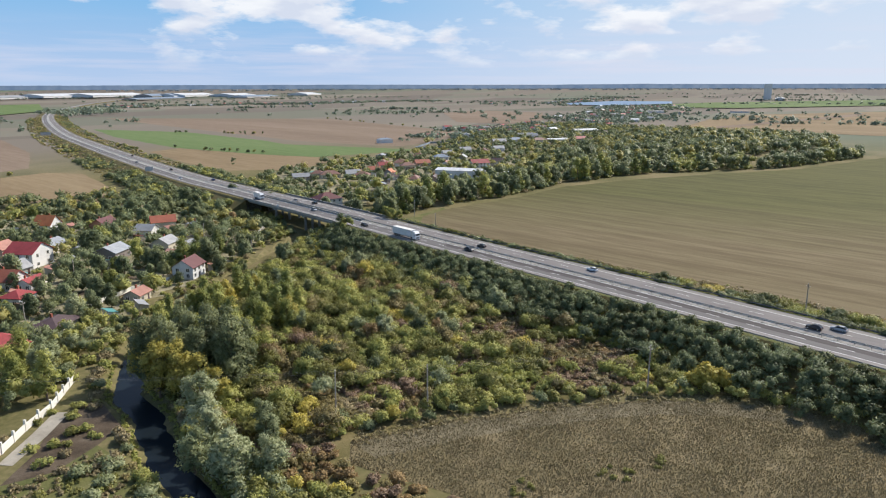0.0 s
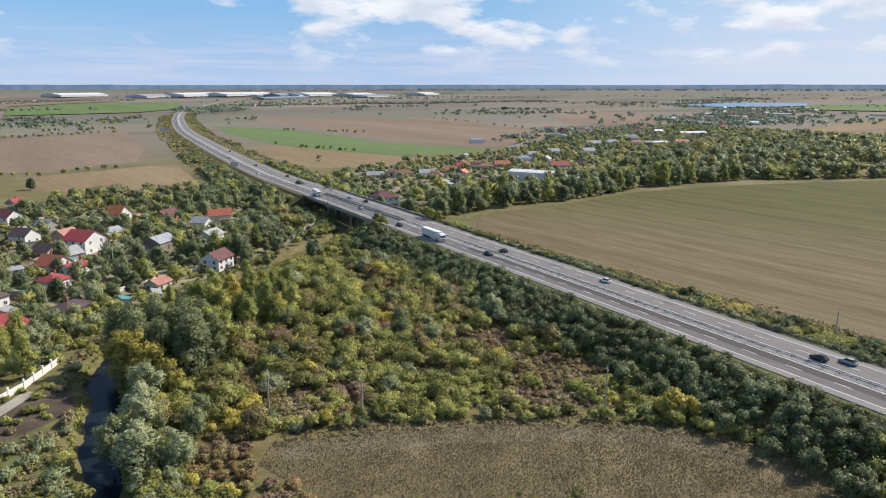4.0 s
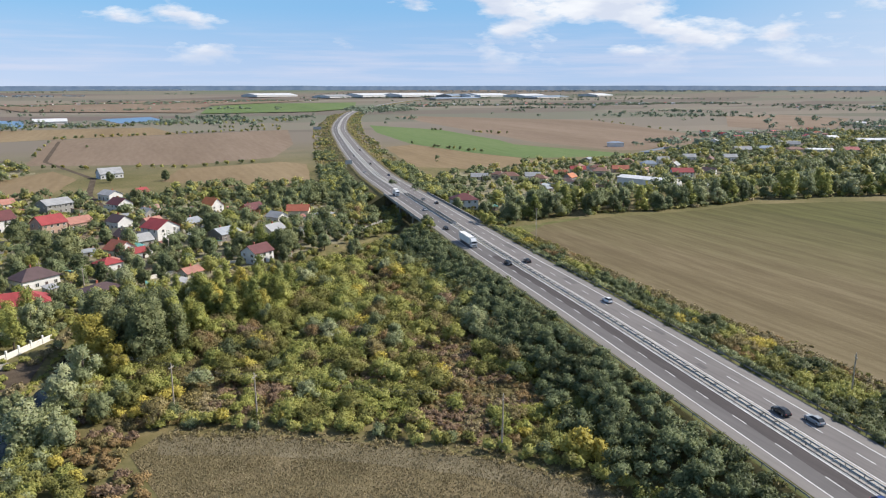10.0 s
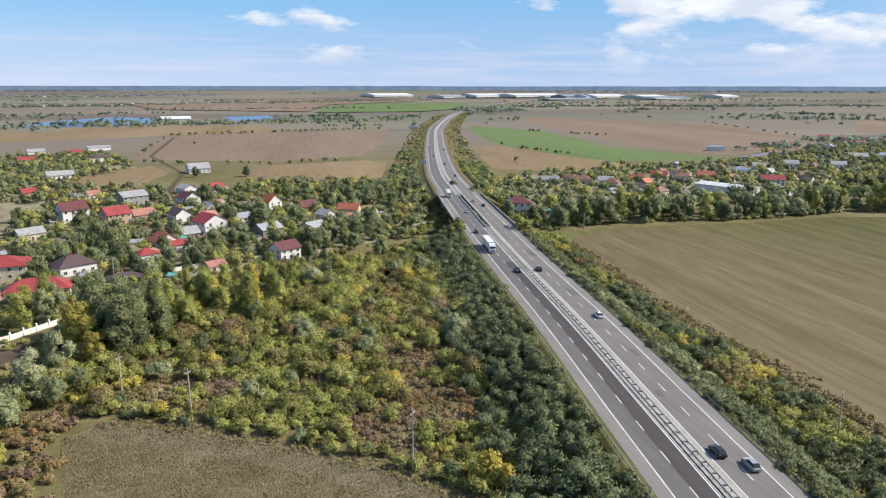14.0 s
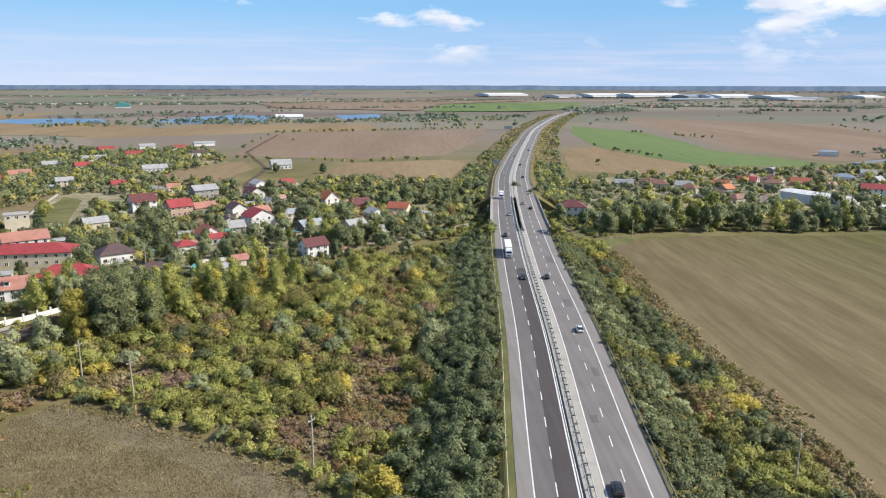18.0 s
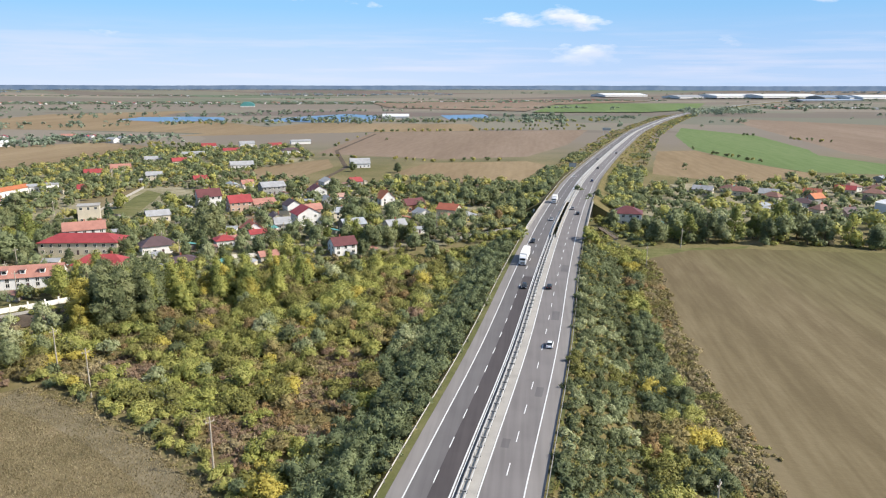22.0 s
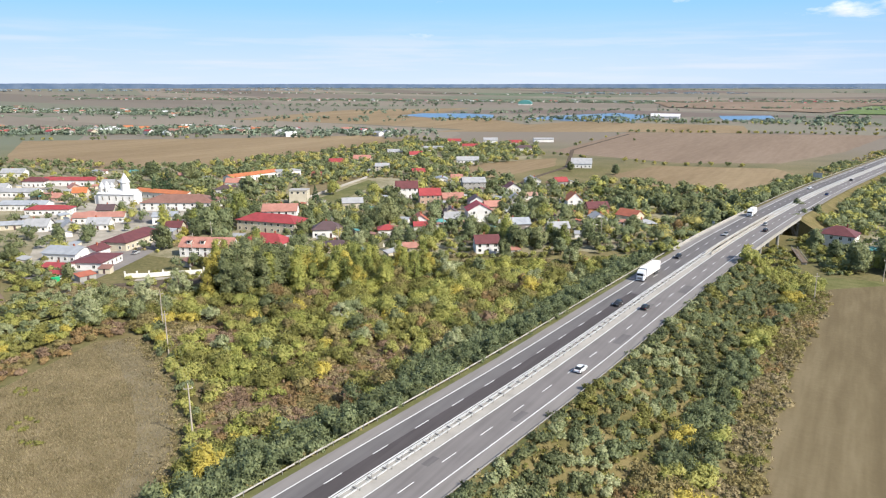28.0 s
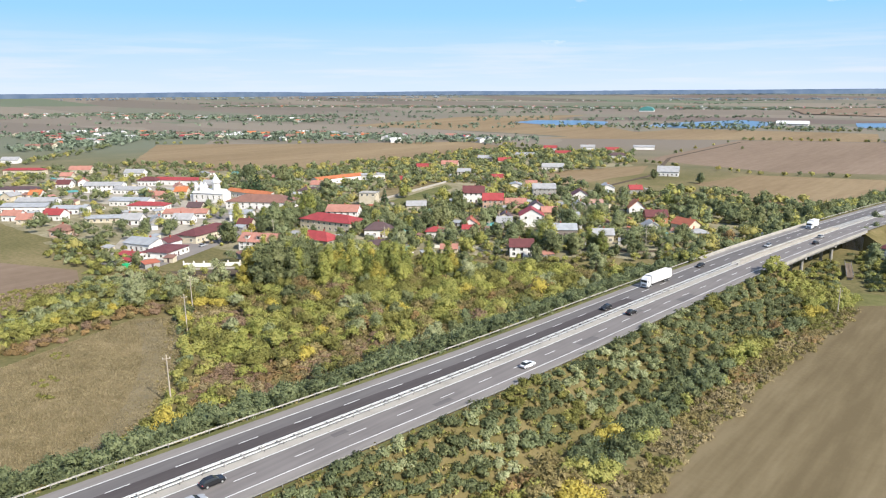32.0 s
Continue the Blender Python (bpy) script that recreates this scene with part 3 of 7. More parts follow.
# ---- motorway ----
AXIS = [(-62, -800, 8.5), (-20, -320, 8.5), (8.4, 0, 8.5), (18.4, 103, 8.5), (26.1, 176, 8.5), (31.9, 246, 8.7), (37.2, 304, 9.0), (42.5, 357, 9.0), (53.3, 449, 8.0), (72, 580, 6.3),
        (130, 890, 4.5), (207, 1250, 3.2), (348, 1758, 2.5), (500, 2200, 2.0), (760, 2800, 2.0), (1080, 3450, 2.0), (1600, 4300, 2.0), (2400, 5200, 2.0), (3800, 6200, 2.0)]


def road_points():
    out = []
    for i in range(1, len(AXIS) - 2):
        p0, p1, p2, p3 = (Vector(AXIS[k]) for k in (i - 1, i, i + 1, i + 2))
        n = max(4, int((p2 - p1).length / 12))
        for k in range(n):
            t = k / n
            out.append(0.5 * (2 * p1 + (p2 - p0) * t + (2 * p0 - 5 * p1 + 4 * p2 - p3) * t * t + (3 * p1 - p0 - 3 * p2 + p3) * t ** 3))
    return out


ROAD = road_points()
RY = np.array([p.y for p in ROAD])
RX = np.array([p.x for p in ROAD])
RZ = np.array([p.z for p in ROAD])


def road_x(y):
    return float(np.interp(y, RY, RX))


def on_road(off, y):
    """The place on the carriageway that lies off metres right of the axis, and its heading in degrees."""
    x, z = road_x(y), float(np.interp(y, RY, RZ))
    s = (road_x(y + 3) - road_x(y - 3)) / 6
    k = math.sqrt(1 + s * s)
    return x + off / k, y - off * s / k, z, -math.degrees(math.atan(s))


def sweep(name, profile, mat, y0=-300, y1=9000, lift=0.0, closed=False):
    """A band along the motorway through the (offset, height) points of profile; None as height means the plain."""
    pts = [p for p in ROAD if y0 <= p.y <= y1]
    if y0 > -300:
        x, y, z, _ = on_road(0, y0)
        pts = [Vector((x, y, z))] + pts
    if y1 < 6000:
        x, y, z, _ = on_road(0, y1)
        pts.append(Vector((x, y, z)))
    verts, faces = [], []
    n = len(profile)
    for p in pts:
        s = (road_x(p.y + 3) - road_x(p.y - 3)) / 6
        k = math.sqrt(1 + s * s)
        for off, h in profile:
            verts.append(land(p.x + off / k, p.y - off * s / k, (-0.4 if h is None else p.z + h) + lift))
    m = n if closed else n - 1
    for i in range(len(pts) - 1):
        for j in range(m):
            a, b = i * n + j, i * n + (j + 1) % n
            faces.append((a, b, b + n, a + n))
    if closed:
        faces += [tuple(range(n))[::-1], tuple(range((len(pts) - 1) * n, len(pts) * n))]
    return mesh_of(name, verts, faces, mat)


BR0, BR1 = 316.0, 414.0              # the bridge's ends along the axis
for nm, y0, y1 in (("embankment", -300, BR0), ("embankment", BR1, 9000)):
    tagged(new(nm, sweep(nm, [(-29, None), (-14.2, -0.25), (-12.3, -0.12), (-12.3, -0.3), (12.6, -0.3), (12.6, -0.12), (14.0, -0.25), (29, None)], M["scrub_soil"], y0, y1, closed=True)),
           "sloping motorway embankment covered in dry grass", "embankment", kind="structure")
for s, a, b in ((-1, -14.0, -12.35), (1, 12.65, 13.8)):
    tagged(new("verge", sweep("verge", [(a, -0.16), (b, -0.06)], M["grass"], -300, BR0)), "narrow strip of grass along the motorway shoulder", "verge", kind="structure")
road = tagged(new("motorway"), "four lane motorway with grey asphalt and hard shoulders", "motorway", kind="structure")
part("carriageway", sweep("carriageway", [(-9.6, 0), (-2.0, 0)], M["lane_left"]), None, road, "older brownish grey asphalt")
part("carriageway", sweep("carriageway", [(2.0, 0), (9.6, 0)], M["lane"]), None, road, "pale grey worn asphalt")
part("resurfaced_lane", sweep("resurfaced_lane", [(-5.72, 0.012), (-2.35, 0.012)], M["lane_new"], -300, 246), None, road, "dark fresh asphalt")
part("hard_shoulder", sweep("hard_shoulder", [(-12.3, 0), (-9.6, 0)], M["shoulder"]), None, road, "pale hard shoulder")
part("hard_shoulder", sweep("hard_shoulder", [(9.6, 0), (12.6, 0)], M["shoulder"]), None, road, "pale hard shoulder")
part("median", sweep("median", [(-2.0, -0.02), (-1.2, -0.02)], M["lane_left"], -300, BR0), None, road)
part("median", sweep("median", [(-1.2, 0.0), (2.0, 0.0)], M["pale_concrete"], -300, BR0), None, road, "pale concrete central reserve")
part("median", sweep("median", [(-2.0, 0.0), (2.0, 0.0)], M["pale_concrete"], BR1, 9000), None, road, "pale concrete central reserve")
for off in (-2.15, 2.15):
    part("median_edge", sweep("median_edge", [(off - 0.9 if off < 0 else off - 1.4, -0.01), (off + 1.4 if off < 0 else off + 0.9, -0.01)], M["pale_concrete"], BR0, BR1), None, road)
for off, wd in ((-9.5, 0.25), (-2.2, 0.28), (-1.75, 0.14), (2.2, 0.25), (9.5, 0.25)):
    part("edge_line", sweep("edge_line", [(off - wd / 2, 0.024), (off + wd / 2, 0.024)], M["paint"]), None, road)
_bm = bmesh.new()
_f = _bm.faces.new([_bm.verts.new(p) for p in ((-0.1, -2.1, 0), (0.1, -2.1, 0), (0.1, 2.1, 0), (-0.1, 2.1, 0))])
dash = bm_mesh("lane_dash", _bm, M["paint"])
for i in range(90):
    for off, ph in ((-5.75, 0.0), (5.85, 5.0)):
        x, y, z, a = on_road(off, -30 + ph + 12 * i)
        d = part("lane_dash", dash, None, road)
        d.matrix_basis = pose(x, y, z + 0.028, 0, 0, a)
verts, faces = [], []
for i in range(90, 220):
    for off, ph in ((-5.75, 0.0), (5.85, 5.0)):
        x, y, z, a = on_road(off, -30 + ph + 12 * i)
        mt = pose(x, y, z + 0.03, 0, 0, a)
        k = len(verts)
        verts += [land(*(mt @ Vector(p))) for p in ((-0.12, -2.1, 0), (0.12, -2.1, 0), (0.12, 2.1, 0), (-0.12, 2.1, 0))]
        faces.append((k, k + 1, k + 2, k + 3))
tagged(part("lane_dash", mesh_of("far_lane_dash", verts, faces, M["paint"]), None, road), kind="stuff")


for off, y, w, ln in ((7.7, 152, 1.6, 5.0), (7.6, 205, 2.2, 8.0), (4.0, 128, 1.5, 3.5), (7.8, 262, 2.6, 14.0), (4.1, 236, 1.4, 6.0), (7.6, 72, 1.8, 6.0)):
    x, yy, z, a = on_road(off, y)
    _bm = bmesh.new()
    _bm.faces.new([_bm.verts.new(p) for p in ((-w / 2, -ln / 2, 0), (w / 2, -ln / 2, 0), (w / 2, ln / 2, 0), (-w / 2, ln / 2, 0))])
    part("asphalt_patch", _bm, M["lane_left"], road, "darker repair patch").matrix_basis = pose(x, yy, z + 0.014, 0, 0, a)


def guardrail(off, label, mat, y0=-60, y1=1500, step=4.0, posts=75, top=0.75):
    g = tagged(new("guardrail"), label, "guardrail", kind="structure")
    r = [(off - 0.05, top - 0.32), (off + 0.05, top - 0.27), (off - 0.02, top - 0.16), (off + 0.05, top - 0.05), (off - 0.05, top)]
    part("rail", sweep("rail", r, mat, y0, y1), None, g)
    me = bm_mesh("post", box_bm(-0.06, 0.06, -0.06, 0.06, -0.25, top - 0.02), M["dark_steel"])
    y = 30.0
    for i in range(posts):
        x, yy, z, a = on_road(off, y)
        part("post", me, None, g).matrix_basis = pose(x, yy, z, 0, 0, a)
        y += step
    return g


guardrail(-13.7, "pale galvanised guardrail along the grassy verge", M["pale_concrete"])
guardrail(13.1, "dull steel guardrail along the outer shoulder", M["dark_steel"])
guardrail(-0.75, "steel central guardrail with spacer beams", M["steel"], y1=BR0, posts=60)
guardrail(0.35, "steel central guardrail with spacer beams", M["steel"], y1=BR0, posts=60)
guardrail(-0.9, "far steel central guardrail", M["steel"], BR0, 1800, posts=0)
guardrail(0.9, "far steel central guardrail", M["steel"], BR0, 1800, posts=0)
spacers = tagged(new("median_spacers"), "short dark spacer beams across the central guardrail", "spacer", kind="structure")
_me = bm_mesh("spacer", box_bm(-0.6, 0.6, -0.12, 0.12, 0.45, 0.72), M["dark_steel"])
for i in range(75):
    x, y, z, a = on_road(-0.2, 32 + 3.7 * i)
    part("spacer", _me, None, spacers).matrix_basis = pose(x, y, z, 0, 0, a)

# ---- bridge ----
bridge = tagged(new("road_bridge"), "concrete motorway bridge over the river and a lane", "bridge", kind="structure")
for a, b in ((-13.9, -1.0), (1.0, 13.9)):
    part("deck", sweep("deck", [(a, -0.06), (b, -0.06), (b, -0.35), (b - 1.2, -0.5), (b - 1.2, -1.5), (a + 1.2, -1.5), (a + 1.2, -0.5), (a, -0.35)], M["concrete"], BR0 - 4, BR1 + 4, closed=True), None, bridge)
for off in (-13.6, -1.15, 1.15, 13.6):
    part("parapet", sweep("parapet", [(off - 0.16, -0.05), (off - 0.16, 0.85), (off + 0.16, 0.85), (off + 0.16, -0.05)], M["pale_concrete"], BR0 - 4, BR1 + 4, closed=True), None, bridge)
for y in (BR0 + 33, BR0 + 66):
    for off in (-11, -7, -3, 3, 7, 11):
        x, yy, z, a = on_road(off, y)
        bm = bmesh.new()
        tube(bm, (0, 0, -2.8), (0, 0, z - 2.2), 0.65, 0.65, 12)
        part("pier", bm, M["concrete"], bridge).matrix_basis = pose(x, yy, 0, 0, 0, a)
    for off in (-7, 7):
        x, yy, z, a = on_road(off, y)
        part("pier_cap", box_bm(-5.6, 5.6, -0.8, 0.8, z - 2.3, z - 1.5), M["concrete"], bridge).matrix_basis = pose(x, yy, 0, 0, 0, a)
for y, s in ((BR0, -1), (BR1, 1)):
    x, yy, z, a = on_road(0, y)
    part("abutment", box_bm(-13.8, 13.8, min(0, 6 * s), max(0, 6 * s), -0.4, z - 1.51), M["concrete"], bridge).matrix_basis = pose(x, yy, 0, 0, 0, a)

# ---- plants ----
def unit(v):
    return v / np.maximum(1e-6, np.linalg.norm(v, axis=-1, keepdims=True))


HULL = np.array([(1, 0, 0), (0, 1, 0), (-1, 0, 0), (0, -1, 0), (0, 0, 1), (0, 0, -1)], float)
HULL_FACES = np.array([0, 1, 4, 1, 2, 4, 2, 3, 4, 3, 0, 4, 1, 0, 5, 2, 1, 5, 3, 2, 5, 0, 3, 5])


def foliage(lobes, n, size, rng, low=-0.35, inner=0.62, stretch=1.7):
    """n small leafy sprays spread over the outer shells of the lobes, facing outwards with much scatter."""
    lobes = np.asarray(lobes, float)
    stretch = stretch if size < 0.6 else 1.25
    if size < 0.6:
        n, size = int(n * 1.5), size * 0.74
    w = lobes[:, 3] ** 2
    k = rng.choice(len(lobes), n, p=w / w.sum())
    d = unit(rng.normal(size=(n, 3)))
    d[:, 2] = np.where(d[:, 2] < low, -d[:, 2] * 0.8, d[:, 2])
    d = unit(d)
    # ragged outline: a few sprays reach well past their lobe
    reach = inner + (1.16 - inner) * rng.random(n) + np.where(rng.random(n) < 0.12, 0.3 * rng.random(n), 0.0)
    r = lobes[k, 3] * reach
    c = lobes[k, :3] + d * r[:, None]
    nrm = unit(d + np.array((0, 0, 0.5)) + 0.45 * rng.normal(size=(n, 3)))
    a = unit(np.cross(nrm, rng.normal(size=(n, 3))))
    # some of the sprays stand out from the crown like twigs
    twig = rng.random(n) < (0.35 if size < 0.6 else 0.15)
    out = unit(d + np.array((0, 0, 0.7)) + 0.5 * rng.normal(size=(n, 3)))
    a = np.where(twig[:, None], out, a)
    nrm = np.where(twig[:, None], unit(np.cross(out, unit(rng.normal(size=(n, 3))))), nrm)
    # the light follows the swell of the whole plant more than that of its single lobes
    heart = (lobes[:, :3] * w[:, None]).sum(0) / w.sum()
    span = np.maximum(0.3, np.abs(lobes[:, :3] - heart).max(0) + lobes[:, 3].mean())
    whole = unit((c - heart) / span)
    swell = unit(0.45 * d + 0.55 * whole + np.array((0, 0, 0.3)))
    nrm = nrm * np.where((nrm * swell).sum(1) < 0, -1.0, 1.0)[:, None]
    soft = unit(swell * 0.6 + nrm * 0.6)
    b = np.cross(nrm, a)
    s = size * (0.5 + 0.9 * rng.random(n))
    a, b = a * (s * stretch ** 0.5)[:, None], b * (s / stretch ** 0.5)[:, None]
    at = np.stack([c + a, c + b * 0.8 - a * 0.6, c - b * 0.8 - a * 0.6], axis=1).reshape(-1, 3)
    out = [np.concatenate([at, np.repeat(soft, 3, axis=0)], axis=1)]
    if n > 45:
        # the dense inside of the largest lobes
        for x, y, z, lr in lobes[np.argsort(-lobes[:, 3])[:3 if len(lobes) < 12 else 12]]:
            tips = unit(HULL + 0.25 * rng.normal(size=HULL.shape))
            corner = np.array((x, y, z)) + tips * (lr * rng.uniform(0.66, 0.9, (6, 1)))
            out.append(np.concatenate([corner[HULL_FACES], unit(tips + np.array((0, 0, 0.3)))[HULL_FACES]], axis=1))
    return np.concatenate(out)


def settle(q, s, at):
    """Leaf corners scaled by s and moved to a place."""
    q = q.copy()
    q[:, :3] = q[:, :3] * s + np.array(at)
    return q


def bush_lobes(x, y, r, h, rng, k=5, base=0.0):
    """One broad heart with smaller shoots round and above it."""
    lr = min(r * 0.66, h * 0.62)
    out = [(x, y, base + max(lr * 0.6, h - lr * 1.05), lr)]
    for _ in range(k - 1):
        q, t = rng.uniform(0.35, 0.85) * r, rng.random() * 6.283
        lr = r * rng.uniform(0.24, 0.46)
        z = base + max(lr * 0.5, (h - lr * 0.9) * rng.uniform(0.45, 1.05) * (1 - 0.45 * (q / r) ** 2))
        out.append((x + q * math.cos(t), y + q * math.sin(t), z, lr))
    return out


SHRUBS = {}


def shrub(kind, x, y, r, h, rng, n, size, base=0.0, k=5):
    SHRUBS.setdefault(kind, []).append(foliage(bush_lobes(x, y, r, h, rng, k, base), n, size, rng))


def bank(x, y):
    """The height of the embankment's face under a point."""
    if not -300 < y < 2000 or BR0 - 2 < y < BR1 + 2:
        return 0.0
    o = abs(x - road_x(y))
    z = float(np.interp(y, RY, RZ))
    return max(0.0, min(z - 0.3, z * (29 - o) / 15)) if o < 29 else 0.0


def scatter(poly, step, rng, jitter=0.42):
    xs, ys = [p[0] for p in poly], [p[1] for p in poly]
    out = []
    for j, y in enumerate(np.arange(min(ys), max(ys), step * 0.87)):
        for x in np.arange(min(xs) + (j % 2) * step / 2, max(xs), step):
            px, py = x + rng.uniform(-jitter, jitter) * step, y + rng.uniform(-jitter, jitter) * step
            if inside(poly, px, py):
                out.append((px, py))
    return out


def noise2(x, y, s, seed=0.0):
    return 0.5 + 0.5 * noise.noise((x / s, y / s, seed))


# the thicket between the fallow field, the river and the motorway
THICKET = [(-97, 162), (-70, 153), (-48, 139), (-28, 124), (-12, 108), (-4, 100), (2, 150), (10, 230), (16, 300), (6, 322), (-40, 297), (-88, 268), (-104, 240), (-116, 205), (-122, 170)]
POLES = [(-92, 165), (-75, 153), (-30, 122.5)]
STANDS = {}


def stand(x, y, size=9.5):
    """The stand of like shrubs that a point belongs to: its centre and its own random numbers."""
    best = None
    for i in range(math.floor(x / size) - 1, math.floor(x / size) + 2):
        for j in range(math.floor(y / size) - 1, math.floor(y / size) + 2):
            if (i, j, size) not in STANDS:
                r = random.Random(i * 7919 + j * 104729)
                STANDS[i, j, size] = ((i + r.random()) * size, (j + r.random()) * size, r.random(), r.random())
            c = STANDS[i, j, size]
            d = math.hypot(x - c[0], (y - c[1]) * 0.9)
            if best is None or d < best[0]:
                best = (d, c)
    return best


def pick(f, *shares):
    """The kind whose share of the range from 0 to 1 holds f."""
    for kind, share in shares:
        f -= share
        if f < 0:
            return kind
    return shares[0][0]


def bareness(x, y):
    """Open weedy ground: round the third pole, along its east side, between the first two poles and by the lane."""
    return math.exp(-(((x + 31) / 17) ** 2 + ((y - 142) / 15) ** 2)) + 0.9 * math.exp(-(((x + 17) / 13) ** 2 + ((y - 168) / 24) ** 2)) \
        + 0.95 * math.exp(-(((x + 82) / 15) ** 2 + ((y - 170) / 10) ** 2)) + 0.5 * math.exp(-(((x + 20) / 24) ** 2 + ((y - 290) / 12) ** 2))


for x, y in scatter(THICKET, 3.7, RNG):
    if min(math.hypot(x - a, y - b) for a, b in POLES) < 3.5 or near_line(RIVER, x, y) < 7:
        continue
    d, (cx, cy, u, q) = stand(x + RNG.normal() * 0.8, y + RNG.normal() * 0.8, 8.0)
    bare = bareness(cx, cy)
    f = (u * 13.7) % 1.0
    if u < bare * 0.85 + 0.04:
        if RNG.random() < 0.25:
            continue
        kind = pick(q, ("wine", 0.34), ("russet", 0.22), ("khaki", 0.18), ("weed", 0.16), ("olive", 0.10))
        shrub(kind if RNG.random() < 0.7 else "khaki", x, y, RNG.uniform(1.3, 2.4), RNG.uniform(0.5, 1.2), RNG, 150, 0.32, k=6)
        continue
    north = max(0.0, min(1.0, (y - 178) / 45))
    if f > north:
        kind = pick(q, ("green", 0.40), ("olive", 0.26), ("khaki", 0.12), ("poplar", 0.12), ("yellow", 0.05), ("wine", 0.05))
    else:
        kind = pick(q, ("olive", 0.36), ("khaki", 0.22), ("green", 0.22), ("yellow", 0.08), ("poplar", 0.06), ("russet", 0.03), ("willow", 0.03))
    if RNG.random() < 0.22:
        kind = ("olive", "khaki", "green", "olive")[int(RNG.integers(0, 4))]
    dome = max(0.35, 1.15 - d / 6.0) * (0.65 + 0.6 * ((u * 7.3) % 1.0))
    r = 1.5 + (1.7 + 0.7 * north) * dome * RNG.uniform(0.75, 1.2)
    h = (1.3 + (2.6 + 2.8 * north) * dome) * RNG.uniform(0.85, 1.15)
    if y > 272:
        h *= 0.6
    shrub(kind, x, y, r, h, RNG, int(30 * r * r + 70), 0.36, k=8)
for x, y in scatter(THICKET, 2.3, RNG):
    if near_line(RIVER, x, y) > 7:
        v = noise2(x, y, 12, 8) + RNG.uniform(-0.12, 0.12)
        if bareness(x, y) > 0.35:
            shrub("wine" if v > 0.56 else "russet" if v > 0.46 else "weed" if v > 0.36 else "khaki", x, y, RNG.uniform(1.0, 1.7), RNG.uniform(0.4, 0.9), RNG, 40, 0.3, k=4)
            continue
        shrub("weed" if v > 0.58 else "khaki" if v > 0.5 else "olive" if v > 0.36 else "russet", x, y, RNG.uniform(1.0, 1.7), RNG.uniform(0.3, 0.9), RNG, 20, 0.36, k=3)
# single larger shrubs standing out of the thicket
for x, y in scatter(THICKET, 8.4, RNG, 0.5):
    if y < 160 or y > 285 or bareness(x, y) > 0.6 or near_line(RIVER, x, y) < 7 or RNG.random() < 0.3:
        continue
    kind = pick(RNG.random(), ("green", 0.24), ("garden", 0.20), ("khaki", 0.18), ("willow", 0.10), ("olive", 0.12), ("poplar", 0.08), ("russet", 0.05), ("yellow", 0.03))
    r = RNG.uniform(2.2, 3.6)
    shrub(kind, x, y, r, r * RNG.uniform(1.5, 2.0), RNG, int(48 * r * r), 0.38, k=10)
# dry grass along the foot of the hedge
for (ax, ay), (bx, by) in zip(FALLOW[:6], FALLOW[1:7]):
    for i in range(int(math.hypot(bx - ax, by - ay) * 3.0)):
        t, o = RNG.random(), RNG.normal() * 1.6 + 0.6
        shrub("weed" if RNG.random() < 0.75 else "khaki", ax + (bx - ax) * t + o * 0.5, ay + (by - ay) * t + o * 0.8, RNG.uniform(0.6, 1.2), RNG.uniform(0.25, 0.6), RNG, 14, 0.28, k=3)
# low herbs on both faces of the embankment
for y in np.arange(0, 330, 2.2):
    for o in list(np.arange(-30, -14.5, 2.4)) + list(np.arange(14.6, 40, 2.4)):
        x, yy = road_x(y) + o + RNG.uniform(-1, 1), y + RNG.uniform(-1, 1)
        shrub("olive" if RNG.random() < 0.55 else "khaki" if RNG.random() < 0.6 else "green", x, yy, RNG.uniform(1.0, 1.6), RNG.uniform(0.3, 0.9), RNG, 16, 0.4, bank(x, yy), k=3)
# hedge along the fallow field's edge
for (ax, ay), (bx, by) in zip([(-96, 160), (-73, 150), (-51, 137), (-31, 123), (-18, 107), (-11, 92), (-8, 74)], [(-73, 150), (-51, 137), (-31, 123), (-18, 107), (-11, 92), (-8, 74), (-30, 20)]):
    n = int(math.hypot(bx - ax, by - ay) / 2.6)
    for i in range(n):
        t = (i + RNG.random()) / n
        kind = RNG.choice(["green", "green", "olive", "acacia", "yellow"], p=[0.34, 0.2, 0.22, 0.14, 0.10])
        shrub(kind, ax + (bx - ax) * t + RNG.uniform(-1, 1.5), ay + (by - ay) * t + RNG.uniform(0, 3), RNG.uniform(1.5, 2.4), RNG.uniform(2.0, 3.8), RNG, 260, 0.34)
